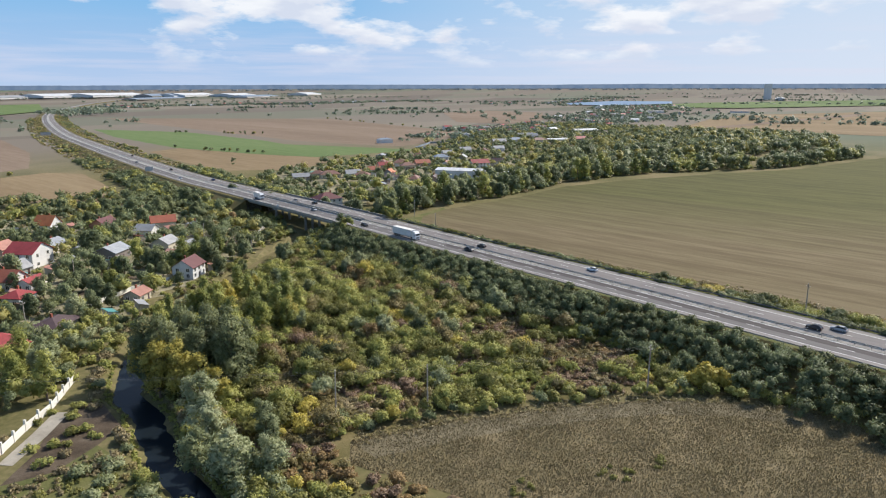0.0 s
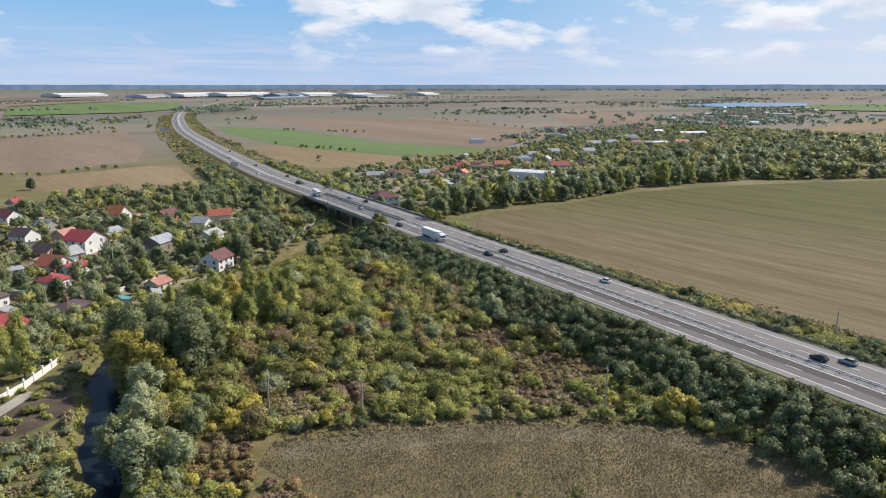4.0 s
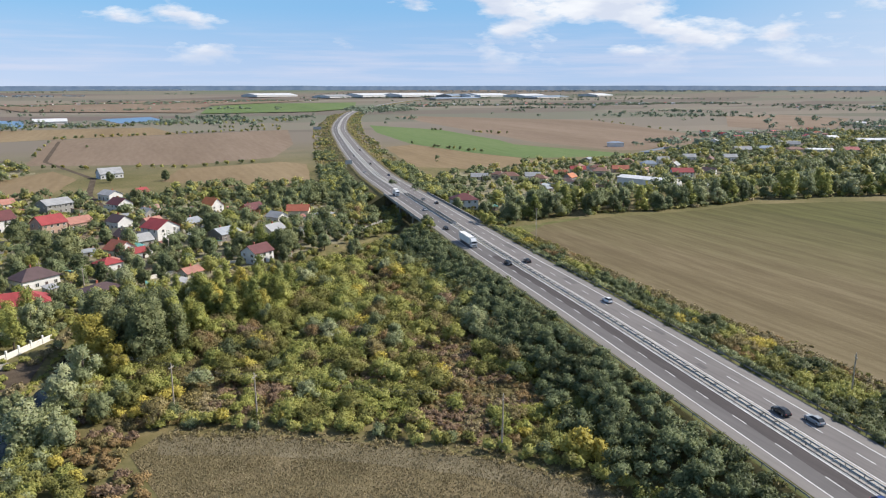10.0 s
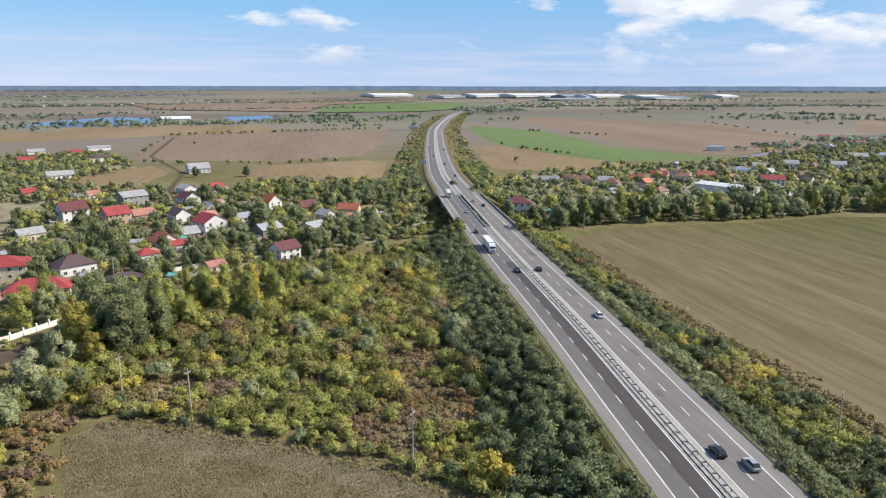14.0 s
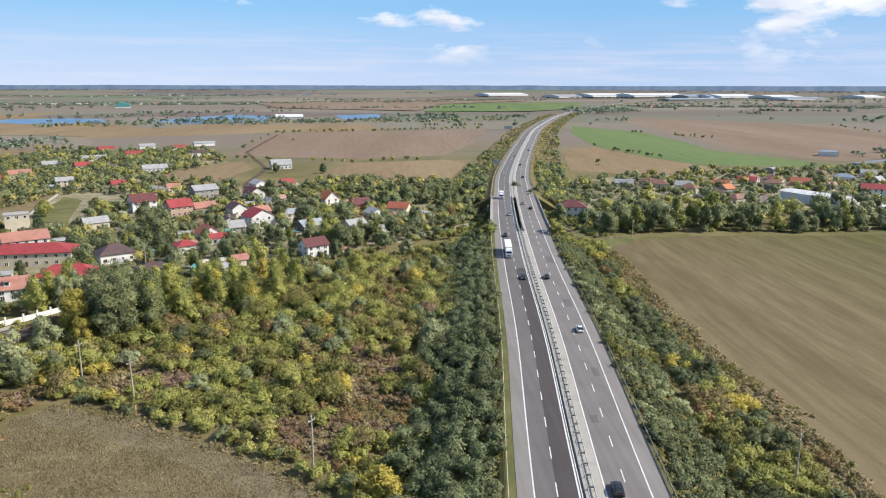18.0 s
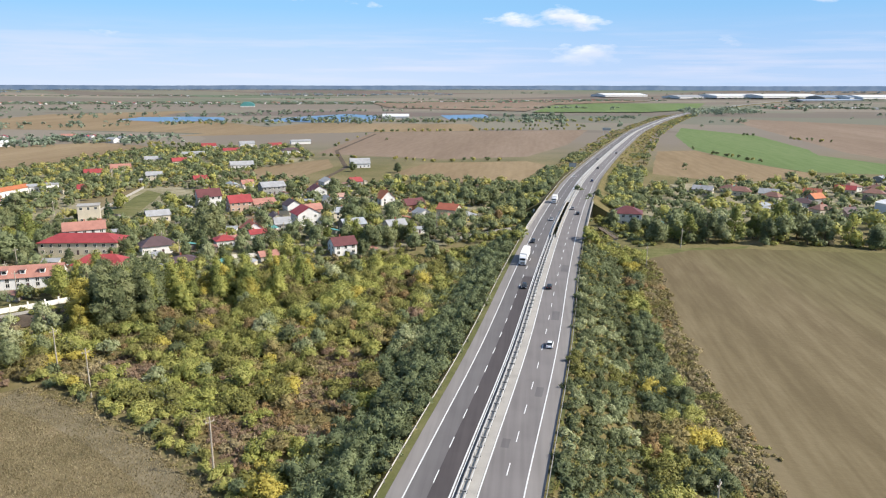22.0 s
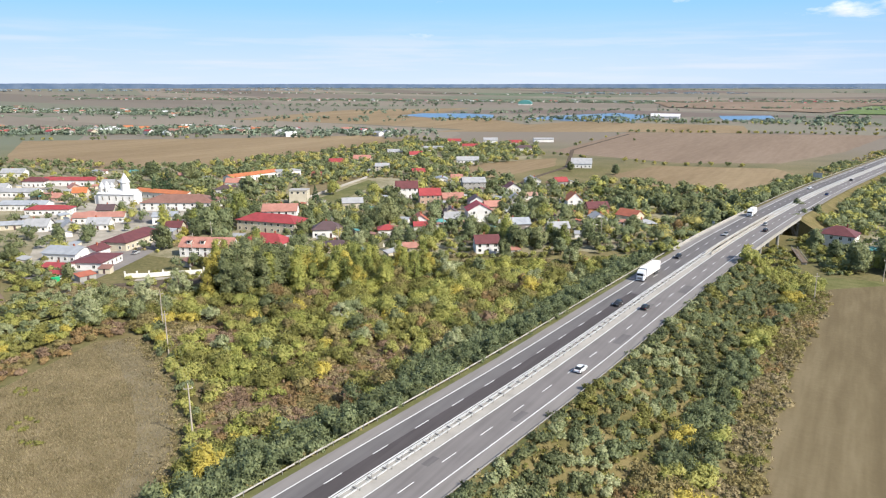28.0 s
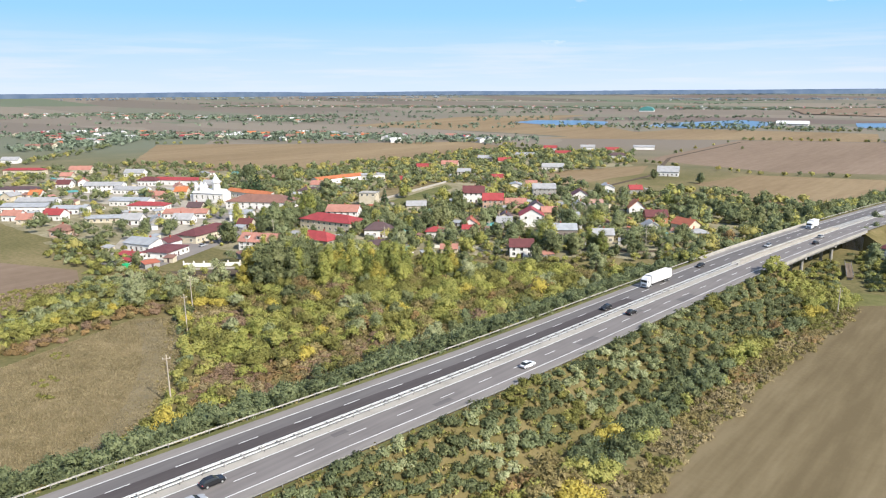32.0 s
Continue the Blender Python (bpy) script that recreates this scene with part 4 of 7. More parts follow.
# the belts on both faces of the embankment
for y in np.arange(-20, 330, 2.6):
    for o in (-16.5, -19.5, -23, -26.5, -30, -33.5):
        x = road_x(y) + o + RNG.uniform(-1.5, 1.5)
        if RNG.random() < (0.92 if o > -28 else 0.62 if o > -32 else 0.3) and y < BR0 - 4:
            v = noise2(x, y, 22, 9)
            kind = "acacia" if v > 0.42 else "garden" if v > 0.3 or RNG.random() < 0.5 else "green"
            if o > -18 and RNG.random() < 0.6:
                kind = "garden"
            yy = y + RNG.uniform(-1.2, 1.2)
            h = RNG.uniform(2.0, 3.2) if o > -18 else RNG.uniform(3.4, 5.2) + (1.3 if o < -22 else 0)
            shrub(kind, x, yy, RNG.uniform(1.8, 3.0), h, RNG, 230, 0.38, bank(x, yy) - 0.2, k=7)
    rim = float(np.interp(y, (-20, 60, 144, 190, 250, 303), (66, 69, 75, 73, 75, 79))) - road_x(y)
    for o in np.arange(15.0, rim + 1, 2.8):
        yy = y + RNG.uniform(-1.3, 1.3)
        x = road_x(yy) + o + RNG.uniform(-1.2, 1.2)
        off = x - road_x(yy)
        if y > 304 or RNG.random() > 0.95 or abs(off - 29.5 - 1.2 * noise.noise((y / 30, 3, 0))) < 1.1:
            continue
        _, (_, _, u, q) = stand(x + RNG.normal() * 1.0, yy + RNG.normal() * 1.0, 8.5)
        if off < 29.5:
            # soft grey green scrub down the slope
            kind, h, r = pick(u, ("garden", 0.56), ("acacia", 0.18), ("olive", 0.18), ("willow", 0.08)), RNG.uniform(1.3, 2.4), RNG.uniform(1.4, 2.2)
        elif off < rim - 7:
            kind, h, r = pick(u, ("acacia", 0.30), ("green", 0.26), ("garden", 0.18), ("olive", 0.13), ("yellow", 0.03), ("khaki", 0.06), ("russet", 0.04)), RNG.uniform(1.5, 2.6) + 2.4 * q, RNG.uniform(1.7, 2.9)
        else:
            kind, h, r = pick(u, ("khaki", 0.40), ("weed", 0.26), ("olive", 0.24), ("russet", 0.10)), RNG.uniform(0.5, 1.2), RNG.uniform(1.4, 2.3)
        shrub(kind, x, yy, r, h, RNG, 170 if h > 1.3 else 120, 0.37 if h > 1.3 else 0.32, bank(x, yy) - 0.2, k=7)
for y in np.arange(303, 340, 2.4):
    for o in np.arange(-38, -13, 3.0):
        x = road_x(y) + o + RNG.uniform(-1.5, 1.5)
        if near_line(RIVER, x, y) > 5:
            shrub(RNG.choice(["acacia", "green", "olive"]), x, y, RNG.uniform(1.6, 2.6), RNG.uniform(2.5, 5.0) + (1.5 if o > -22 else 0), RNG, 200, 0.38, max(0.0, bank(x, y) - 0.2))
    for o in np.arange(14.5, 38, 2.9):
        x = road_x(y) + o + RNG.uniform(-1.5, 1.5)
        if y < 344 - o * 0.6:
            shrub(RNG.choice(["olive", "green", "green"]), x, y, RNG.uniform(1.6, 2.5), RNG.uniform(2.0, 3.6) + (3.0 if o < 20 else 0), RNG, 180, 0.38, max(0.0, bank(x, y) - 0.2))
for x, y in scatter([(50, 330), (66, 326), (84, 340), (92, 372), (84, 420), (66, 440), (60, 400), (54, 372)], 3.4, RNG):
    if near_line([(60, 392), (73, 337)], x, y) > 4 and near_line(RIVER, x, y) > 3:
        shrub(RNG.choice(["green", "olive", "acacia"]), x, y, RNG.uniform(1.2, 2.4), RNG.uniform(0.8, 3.0), RNG, 110, 0.42)
for x, y in scatter([(4, 340), (22, 345), (36, 380), (40, 420), (20, 430), (10, 400)], 4.2, RNG):
    if near_line(RIVER, x, y) > 4 and near_line([(-6, 343), (20, 372)], x, y) > 4:
        shrub(RNG.choice(["green", "olive", "acacia"]), x, y, RNG.uniform(1.5, 2.8), RNG.uniform(1.5, 4.0), RNG, 130, 0.42)
for (ax, ay), (bx, by) in zip(RIVER[:9], RIVER[1:10]):
    n = int(math.hypot(bx - ax, by - ay) / 2.4)
    for i in range(n):
        t = (i + RNG.random()) / n
        for side in (-1, 1):
            if side < 0 and ay > 215 or RNG.random() < (0.55 if side < 0 else 0.9):
                k = math.hypot(bx - ax, by - ay)
                o = side * RNG.uniform(6.0, 8.5)
                shrub(RNG.choice(["olive", "green", "willow", "weed"]), ax + (bx - ax) * t + o * (by - ay) / k, ay + (by - ay) * t - o * (bx - ax) / k, RNG.uniform(1.2, 2.6), RNG.uniform(1.0, 3.4), RNG, 170, 0.38)
for x, y in scatter([(-150, 214), (-134, 224), (-112, 244), (-92, 266), (-104, 276), (-128, 262), (-146, 240)], 4.4, RNG):
    if near_line(RIVER, x, y) > 6:
        shrub(RNG.choice(["olive", "green", "acacia", "willow"]), x, y, RNG.uniform(1.6, 3.4), RNG.uniform(2.0, 6.5), RNG, 190, 0.42)
for y in np.arange(-20, 312, 1.9):
    for _ in range(4):
        x = float(np.interp(y, (-20, 60, 144, 190, 250, 303), (66, 69, 75, 73, 75, 79))) + RNG.normal() * 1.5 - 0.8
        shrub(RNG.choice(["weed", "khaki", "olive", "weed", "khaki"]), x, y + RNG.uniform(-1, 1), RNG.uniform(0.8, 1.6), RNG.uniform(0.3, 0.8), RNG, 40, 0.3, k=4)
for x, y in scatter([(-172, 120), (-138, 122), (-134, 160), (-130, 180), (-134, 190), (-150, 188), (-164, 184)], 1.9, RNG):
    if near_line(RIVER, x, y) > 5.5 and RNG.random() < 0.85:
        v = noise2(x, y, 9, 21)
        shrub("weed" if v > 0.52 else "olive" if v > 0.4 else "khaki", x, y, RNG.uniform(0.8, 1.6), RNG.uniform(0.3, 0.9), RNG, 34, 0.32, k=3)
# rank green fringe along the water
for (ax, ay), (bx, by) in zip(RIVER[:6], RIVER[1:7]):
    n = int(math.hypot(bx - ax, by - ay) / 0.9)
    for i in range(n):
        t, k = (i + RNG.random()) / n, math.hypot(bx - ax, by - ay)
        for side in (-1, 1):
            o = side * RNG.uniform(4.3, 5.8)
            shrub("poplar" if RNG.random() < 0.6 else "green", ax + (bx - ax) * t + o * (by - ay) / k, ay + (by - ay) * t - o * (bx - ax) / k, RNG.uniform(0.6, 1.2), RNG.uniform(0.4, 1.0), RNG, 34, 0.3, -1.2, k=4)
for x, y in ((-138, 176), (-135, 182), (-142, 171), (-140, 183), (-146, 166)):
    shrub("willow", x, y, RNG.uniform(2.0, 3.2), RNG.uniform(1.8, 3.0), RNG, 330, 0.36, k=8)
for y in np.arange(112, 186, 1.9):
    x = float(np.interp(y, [p[1] for p in RIVER], [p[0] for p in RIVER]))
    for o in (6.8, 9.6, 12.6):
        shrub(RNG.choice(["willow", "olive", "green", "garden"]), x + o + RNG.uniform(-1, 1), y + RNG.uniform(-1, 1), RNG.uniform(1.6, 2.6), RNG.uniform(2.2, 4.2), RNG, 190, 0.38, k=6)
# scrub at the fallow field's far side and on the river bank
for x, y in scatter([(-92, 100), (-102, 150), (-98, 164), (-124, 160), (-150, 140), (-128, 108)], 3.6, RNG):
    if near_line(RIVER, x, y) > 6:
        red = x > -112 + (150 - y) * 0.25
        shrub(RNG.choice(["russet", "wine", "russet", "khaki"]) if red else RNG.choice(["green", "olive", "yellow", "olive"], p=[0.4, 0.35, 0.08, 0.17]), x, y,
              RNG.uniform(1.5, 2.6), RNG.uniform(1.2, 2.2) if red else RNG.uniform(1.8, 3.6), RNG, 230, 0.36)
for x, y in scatter([(-165, 150), (-140, 148), (-134, 185), (-126, 214), (-136, 222), (-160, 196)], 4.6, RNG):
    if near_line(RIVER, x, y) > 6 and RNG.random() < 0.55:
        shrub(RNG.choice(["weed", "olive", "green"]), x, y, RNG.uniform(1.2, 2.2), RNG.uniform(0.8, 2.0), RNG, 150, 0.34)
for x, y in scatter([(-226, 168), (-166, 166), (-140, 140), (-128, 118), (-126, 150), (-150, 172), (-190, 196), (-260, 190)], 5.2, RNG):
    shrub(RNG.choice(["olive", "green", "willow", "acacia"]), x, y, RNG.uniform(1.6, 3.0), RNG.uniform(1.5, 4.2), RNG, 200, 0.4)
# tufts in the fallow field
def blades(poly, count, rng):
    """Dry grass stalks standing in clumps."""
    xs, ys = [p[0] for p in poly], [p[1] for p in poly]
    p = np.stack([rng.uniform(min(xs), max(xs), count * 2), rng.uniform(55, max(ys), count * 2)], 1)
    keep = [inside(poly, x, y) and rng.random() < 0.35 + noise2(x, y, 7, 6) for x, y in p]
    p = p[np.array(keep)][:count]
    n = len(p)
    t = rng.random(n) * 6.283
    w, h = rng.uniform(0.05, 0.15, n), rng.uniform(0.15, 0.5, n)
    dx, dy = np.cos(t) * w, np.sin(t) * w
    lean = rng.uniform(0.05, 0.3, n)
    lx, ly = -np.sin(t) * lean, np.cos(t) * lean
    z = np.full(n, 0.04)
    at = np.stack([np.stack([p[:, 0] - dx, p[:, 1] - dy, z], 1), np.stack([p[:, 0] + dx, p[:, 1] + dy, z], 1), np.stack([p[:, 0] + lx, p[:, 1] + ly, h], 1)], 1).reshape(-1, 3)
    face = unit(np.stack([np.sin(t) * h, -np.cos(t) * h, lean], 1))
    return np.concatenate([at, np.repeat(face, 3, axis=0)], axis=1)


SHRUBS.setdefault("stalk", []).append(blades(FALLOW, 130000, RNG))
for x, y, n in ((-66, 108, 9), (-58, 104, 5), (-84, 118, 4)):
    for _ in range(n):
        shrub("olive", x + RNG.normal() * 2.6, y + RNG.normal() * 1.6, RNG.uniform(0.8, 1.4), RNG.uniform(0.5, 0.9), RNG, 60, 0.26, k=3)
NAMES = {"acacia": "dark green acacia", "green": "leafy green", "olive": "dull olive", "yellow": "bright yellow autumn", "russet": "russet autumn", "wine": "dry wine red",
         "willow": "silvery willow", "khaki": "brownish khaki", "garden": "grey green", "poplar": "light green poplar", "weed": "dry brown weed", "stalk": "dry brown grass"}


def flush(name, what, category):
    for kind, arrays in SHRUBS.items():
        ob = new(name, sprays(name + "_" + kind, np.concatenate(arrays), LEAF[kind]))
        tagged(ob, NAMES.get(kind, "hazy green") + " " + what, category, kind="stuff")
    SHRUBS.clear()


flush("shrubs", "shrubs and saplings of the roadside thicket", "shrubs")


def tree_meshes(kind, h, r, seed, n, size, form):
    """Trunk with limbs, and a crown of lobes set at the limbs' ends."""
    rng = np.random.default_rng(seed)
    bm = bmesh.new()
    lobes = []
    lean = rng.uniform(-0.03, 0.03, 2) * h
    top = (lean[0], lean[1], h * 0.82)
    tube(bm, (0, 0, -0.3), (lean[0] * 0.5, lean[1] * 0.5, h * 0.42), 0.022 * h + 0.05, 0.014 * h, 7)
    tube(bm, (lean[0] * 0.5, lean[1] * 0.5, h * 0.42), top, 0.014 * h, 0.03, 6)
    limbs = {"tall": 20, "round": 15, "spruce": 26}[form]
    for i in range(limbs):
        f = (i + 0.5) / limbs
        t = rng.random() * 6.283
        if form == "spruce":
            z = h * (0.1 + 0.86 * f)
            q = r * (1 - f) * rng.uniform(0.6, 1.0) + 0.1
            lr = 0.35 * r * (1 - f) + 0.35
        elif form == "tall":
            z = h * (0.12 + 0.8 * f)
            q = r * rng.uniform(0.2, 0.7) * math.sin(math.pi * min(1, 0.3 + 0.66 * f)) ** 0.6
            lr = r * rng.uniform(0.42, 0.62) * (1 - 0.28 * f)
        else:
            z = h * (0.2 + 0.66 * f)
            q = r * rng.uniform(0.3, 0.72) * math.sqrt(max(0.05, 1 - (2 * f - 0.75) ** 2 * 0.6))
            lr = r * rng.uniform(0.36, 0.5) * (1 - 0.25 * f)
        p = (lean[0] * z / h + q * math.cos(t), lean[1] * z / h + q * math.sin(t), z)
        lobes.append((*p, lr))
        if form != "spruce":
            tube(bm, (lean[0] * z / h * 0.6, lean[1] * z / h * 0.6, max(h * 0.12, z - 0.9 * q - 0.06 * h)), p, 0.006 * h, 0.02, 4)
    return bm_mesh("trunk", bm, M["bark"]), sprays("crown", foliage(lobes, n, size, rng, low=-0.6), LEAF[kind])


TREES = {}


def tree(variety, x, y, scale, label, z=0.0):
    kind, h, r, seed, n, size, form = VARIETY[variety]
    if variety not in TREES:
        TREES[variety] = tree_meshes(kind, h, r, seed, n, size, form)
    t = new("spruce_tree" if form == "spruce" else "tree")
    trunk, crown = TREES[variety]
    part("trunk", trunk, None, t)
    part("crown", crown, None, t)
    wx, wy, wz = land(x, y, z)
    s = scale * math.hypot(wx, wy) / max(1.0, math.hypot(x, y))
    t.matrix_basis = pose(wx, wy, wz, 0, 0, RNG.uniform(0, 360)) @ Matrix.Diagonal((s * RNG.uniform(0.9, 1.12), s * RNG.uniform(0.9, 1.12), s, 1))
    return tagged(t, label, "tree", "trees")


VARIETY = {
    "poplar_a": ("poplar", 18, 4.4, 1, 1600, 0.42, "tall"), "poplar_b": ("poplar", 16, 4.8, 2, 1600, 0.42, "tall"), "poplar_c": ("garden", 17, 4.2, 3, 1800, 0.42, "tall"),
    "poplar_y": ("yellow", 16, 5.2, 4, 2000, 0.42, "round"), "willow_a": ("willow", 11, 4.6, 5, 1500, 0.40, "round"), "willow_b": ("willow", 13, 4.4, 6, 1500, 0.40, "round"),
    "round_a": ("garden", 9, 4.0, 7, 1100, 0.46, "round"), "round_b": ("acacia", 9, 4.2, 8, 1100, 0.46, "round"), "round_c": ("green", 8, 3.8, 9, 1000, 0.46, "round"),
    "round_y": ("yellow", 6, 2.9, 10, 800, 0.38, "round"), "spruce": ("spruce", 15, 3.2, 11, 1300, 0.40, "spruce"), "russet": ("russet", 7, 3.2, 12, 800, 0.42, "round"),
    "wood_a": ("acacia", 14, 5.0, 13, 1000, 0.56, "round"), "wood_b": ("poplar", 16, 4.4, 14, 1000, 0.54, "tall"), "wood_c": ("willow", 12, 4.8, 15, 1000, 0.52, "round"),
}
TALL = "tall poplar with green and yellowing leaves in the thicket"
for x, y in scatter([(-106, 204), (-100, 197), (-90, 202), (-86, 214), (-98, 222), (-112, 218)], 4.3, RNG):
    if near_line(RIVER, x, y) > 5:
        tree(RNG.choice(["poplar_c", "poplar_c", "poplar_a"], p=[0.4, 0.4, 0.2]), x, y, RNG.uniform(0.82, 1.1), "dense green poplar of the riverside grove")
        shrub("green", x + RNG.uniform(-2, 2), y + RNG.uniform(-2, 2), 2.4, 3.0, RNG, 120, 0.4)
for x, y in scatter([(-104, 226), (-84, 212), (-66, 214), (-46, 240), (-52, 266), (-84, 262), (-106, 242)], 7.4, RNG):
    if near_line(RIVER, x, y) > 5:
        v = RNG.choice(["poplar_a", "poplar_b", "round_c", "willow_b", "poplar_y"], p=[0.34, 0.3, 0.14, 0.12, 0.10])
        tree(v, x, y, RNG.uniform(0.55, 0.85), TALL)
for x, y, s in ((-110, 203, 1.0), (-113, 207, 0.95), (-107, 198, 0.8), (-110, 212, 0.9), (-105, 194, 0.6), (-112, 218, 0.85), (-92, 228, 0.75), (-84, 234, 0.65)):
    tree("poplar_y", x, y, s, "tall poplar turned bright golden yellow by the river")
for x, y, v, s in ((-120, 160, "willow_a", 1.0), (-114, 157, "willow_a", 0.8), (-124, 168, "willow_b", 0.8), (-116, 178, "willow_b", 0.9), (-112, 188, "willow_b", 1.0), (-108, 168, "willow_a", 0.7),
                   (-133, 224, "poplar_a", 0.75), (-138, 232, "poplar_b", 0.7), (-104, 176, "willow_a", 0.6), (-130, 236, "willow_b", 0.9)):
    tree(v, x, y, s, "grey green willow leaning over the river bank")
for x, y, s in ((-17, 114, 1.15), (-14, 111, 0.9), (-97, 160, 0.5), (-70, 152, 0.5)):
    tree("round_y", x, y, s, "small tree with bright lemon yellow leaves at the field corner")
for i in range(34):
    x, y = RNG.uniform(-52, 8), RNG.uniform(190, 305)
    if inside(THICKET, x, y):
        tree(RNG.choice(["round_a", "round_b", "round_c", "willow_a", "russet"]), x, y, RNG.uniform(0.55, 0.85), "leafy young tree standing out of the thicket")
for x, y, v, k in ((88, 350, "round_a", 1.35), (97, 356, "round_c", 1.2), (80, 368, "round_b", 1.0), (71, 388, "round_b", 1.05), (62, 440, "wood_a", 0.75), (68, 450, "wood_a", 0.85), (60, 428, "round_b", 1.0),
                   (58, 470, "wood_a", 0.8), (-58, 328, "round_a", 1.0), (-28, 333, "poplar_b", 0.7), (-9, 377, "willow_a", 0.9), (16, 436, "wood_a", 0.7), (22, 424, "round_b", 1.0), (-22, 424, "round_b", 1.1),
                   (-69, 372, "round_b", 1.3), (-69, 408, "round_a", 1.2), (-130, 343, "round_a", 1.35), (-164, 322, "round_c", 1.1), (-220, 406, "round_c", 1.3), (-260, 368, "willow_b", 1.2), (-189, 409, "round_c", 1.2),
                   (-107, 348, "round_b", 1.3), (-101, 456, "round_b", 1.1), (-204, 289, "round_c", 1.2), (-192, 297, "round_b", 1.1), (-142, 354, "round_a", 1.35), (-117, 369, "round_b", 0.9),
                   (-132, 246, "poplar_b", 0.85), (-137, 240, "poplar_b", 0.7), (-128, 240, "willow_b", 0.9)):
    tree(v, x, y, k, "broad leafy tree rising above the gardens and lanes")
# the wood beyond the harrowed field
EDGE = [(84, 344), (114, 351), (150, 350), (208, 346), (267, 358), (334, 347), (380, 335), (492, 270), (654, 244)]
for row, (back, step) in enumerate(((4, 9.0), (14, 10.0), (25, 11.0), (38, 13.0), (54, 15.0))):
    for (ax, ay), (bx, by) in zip(EDGE, EDGE[1:]):
        n = max(1, int(math.hypot(bx - ax, by - ay) / step))
        for i in range(n):
            t = (i + RNG.uniform(0.1, 0.9)) / n
            x, y = ax + (bx - ax) * t + back * 0.15, ay + (by - ay) * t + back + RNG.uniform(-3, 3)
            if ax > 400 and row > 2:
                continue
            if row < 2 and ax < 380:
                tree(RNG.choice(["wood_a", "wood_b", "wood_c", "round_b"], p=[0.36, 0.32, 0.20, 0.12]), x, y, RNG.uniform(0.75, 1.25), "broad tree in the wood behind the harrowed field")
            else:
                shrub(RNG.choice(["acacia", "garden", "green", "garden", "willow"]), x, y, RNG.uniform(4.5, 7.0), RNG.uniform(8, 15), RNG, 170, 0.95, k=9)
            if row < 2:
                shrub(RNG.choice(["garden", "green", "acacia"]), x + RNG.uniform(-3, 3), y - RNG.uniform(0, 3), RNG.uniform(3.0, 4.5), RNG.uniform(3.5, 6.0), RNG, 120, 0.62, k=7)
            if row == 0:
                shrub(RNG.choice(["green", "olive", "willow", "weed"]), x + RNG.uniform(-4, 4), y - RNG.uniform(1, 4), RNG.uniform(1.8, 3.2), RNG.uniform(1.5, 3.5), RNG, 90, 0.55, k=5)


# ---- buildings ----
def village_ground(poly, label):
    """Trodden ground with a ragged outline, laid in plots of six metres."""
    verts, faces, seen = [], [], {}
    xs, ys = [p[0] for p in poly], [p[1] for p in poly]
    for j in range(int(min(ys) // 6), int(max(ys) // 6) + 1):
        for i in range(int(min(xs) // 6), int(max(xs) // 6) + 1):
            x, y = i * 6 + 3, j * 6 + 3
            if not inside(poly, x, y) or near_line(RIVER, x, y) < 13 or on_bank(x, y):
                continue
            f = []
            for c in ((i, j), (i + 1, j), (i + 1, j + 1), (i, j + 1)):
                if c not in seen:
                    seen[c] = len(verts)
                    verts.append((c[0] * 6 + 2 * noise.noise((c[0] * 0.7, c[1] * 0.7, 1)), c[1] * 6 + 2 * noise.noise((c[0] * 0.7, c[1] * 0.7, 7)), 0.035))
                f.append(seen[c])
            faces.append(tuple(f))
    tagged(new("village_ground", mesh_of("village_ground", verts, faces, M["village_soil"])), label, "ground", kind="structure")


def on_bank(x, y):
    return -300 < y < 2000 and abs(x - road_x(y)) < 34


village_ground([(-345, 330), (-300, 188), (-215, 178), (-205, 225), (-155, 228), (-110, 268), (-60, 298), (-24, 326), (10, 352), (20, 380), (34, 460), (30, 510), (-90, 500), (-165, 536), (-225, 545),
                (-222, 630), (-190, 700), (-250, 800), (-360, 800), (-405, 560), (-420, 470), (-600, 392), (-636, 262), (-420, 190), (-300, 186), (-346, 330)], "trodden ground and dry grass of the village")
village_ground([(74, 375), (150, 415), (330, 425), (450, 560), (420, 640), (250, 600), (140, 570), (90, 500), (66, 430)], "trodden ground and dry grass of the gardens beyond the motorway")

def gable_roof(w, d, z, rise, over=0.5, th=0.16):
    bm = bmesh.new()
    x, y = w / 2 + over, d / 2 + over
    drop = rise * over / (d / 2)
    for s in (-1, 1):
        lo, hi = (z - drop), z + rise
        a = [(-x, s * y, lo), (x, s * y, lo), (x, 0, hi), (-x, 0, hi)]
        v = [bm.verts.new(p) for p in a] + [bm.verts.new((p[0], p[1], p[2] + th)) for p in a]
        for f in ((0, 1, 2, 3), (7, 6, 5, 4), (0, 4, 5, 1), (1, 5, 6, 2), (3, 2, 6, 7), (0, 3, 7, 4)):
            bm.faces.new([v[i] for i in f])
    bmesh.ops.recalc_face_normals(bm, faces=bm.faces[:])
    return bm


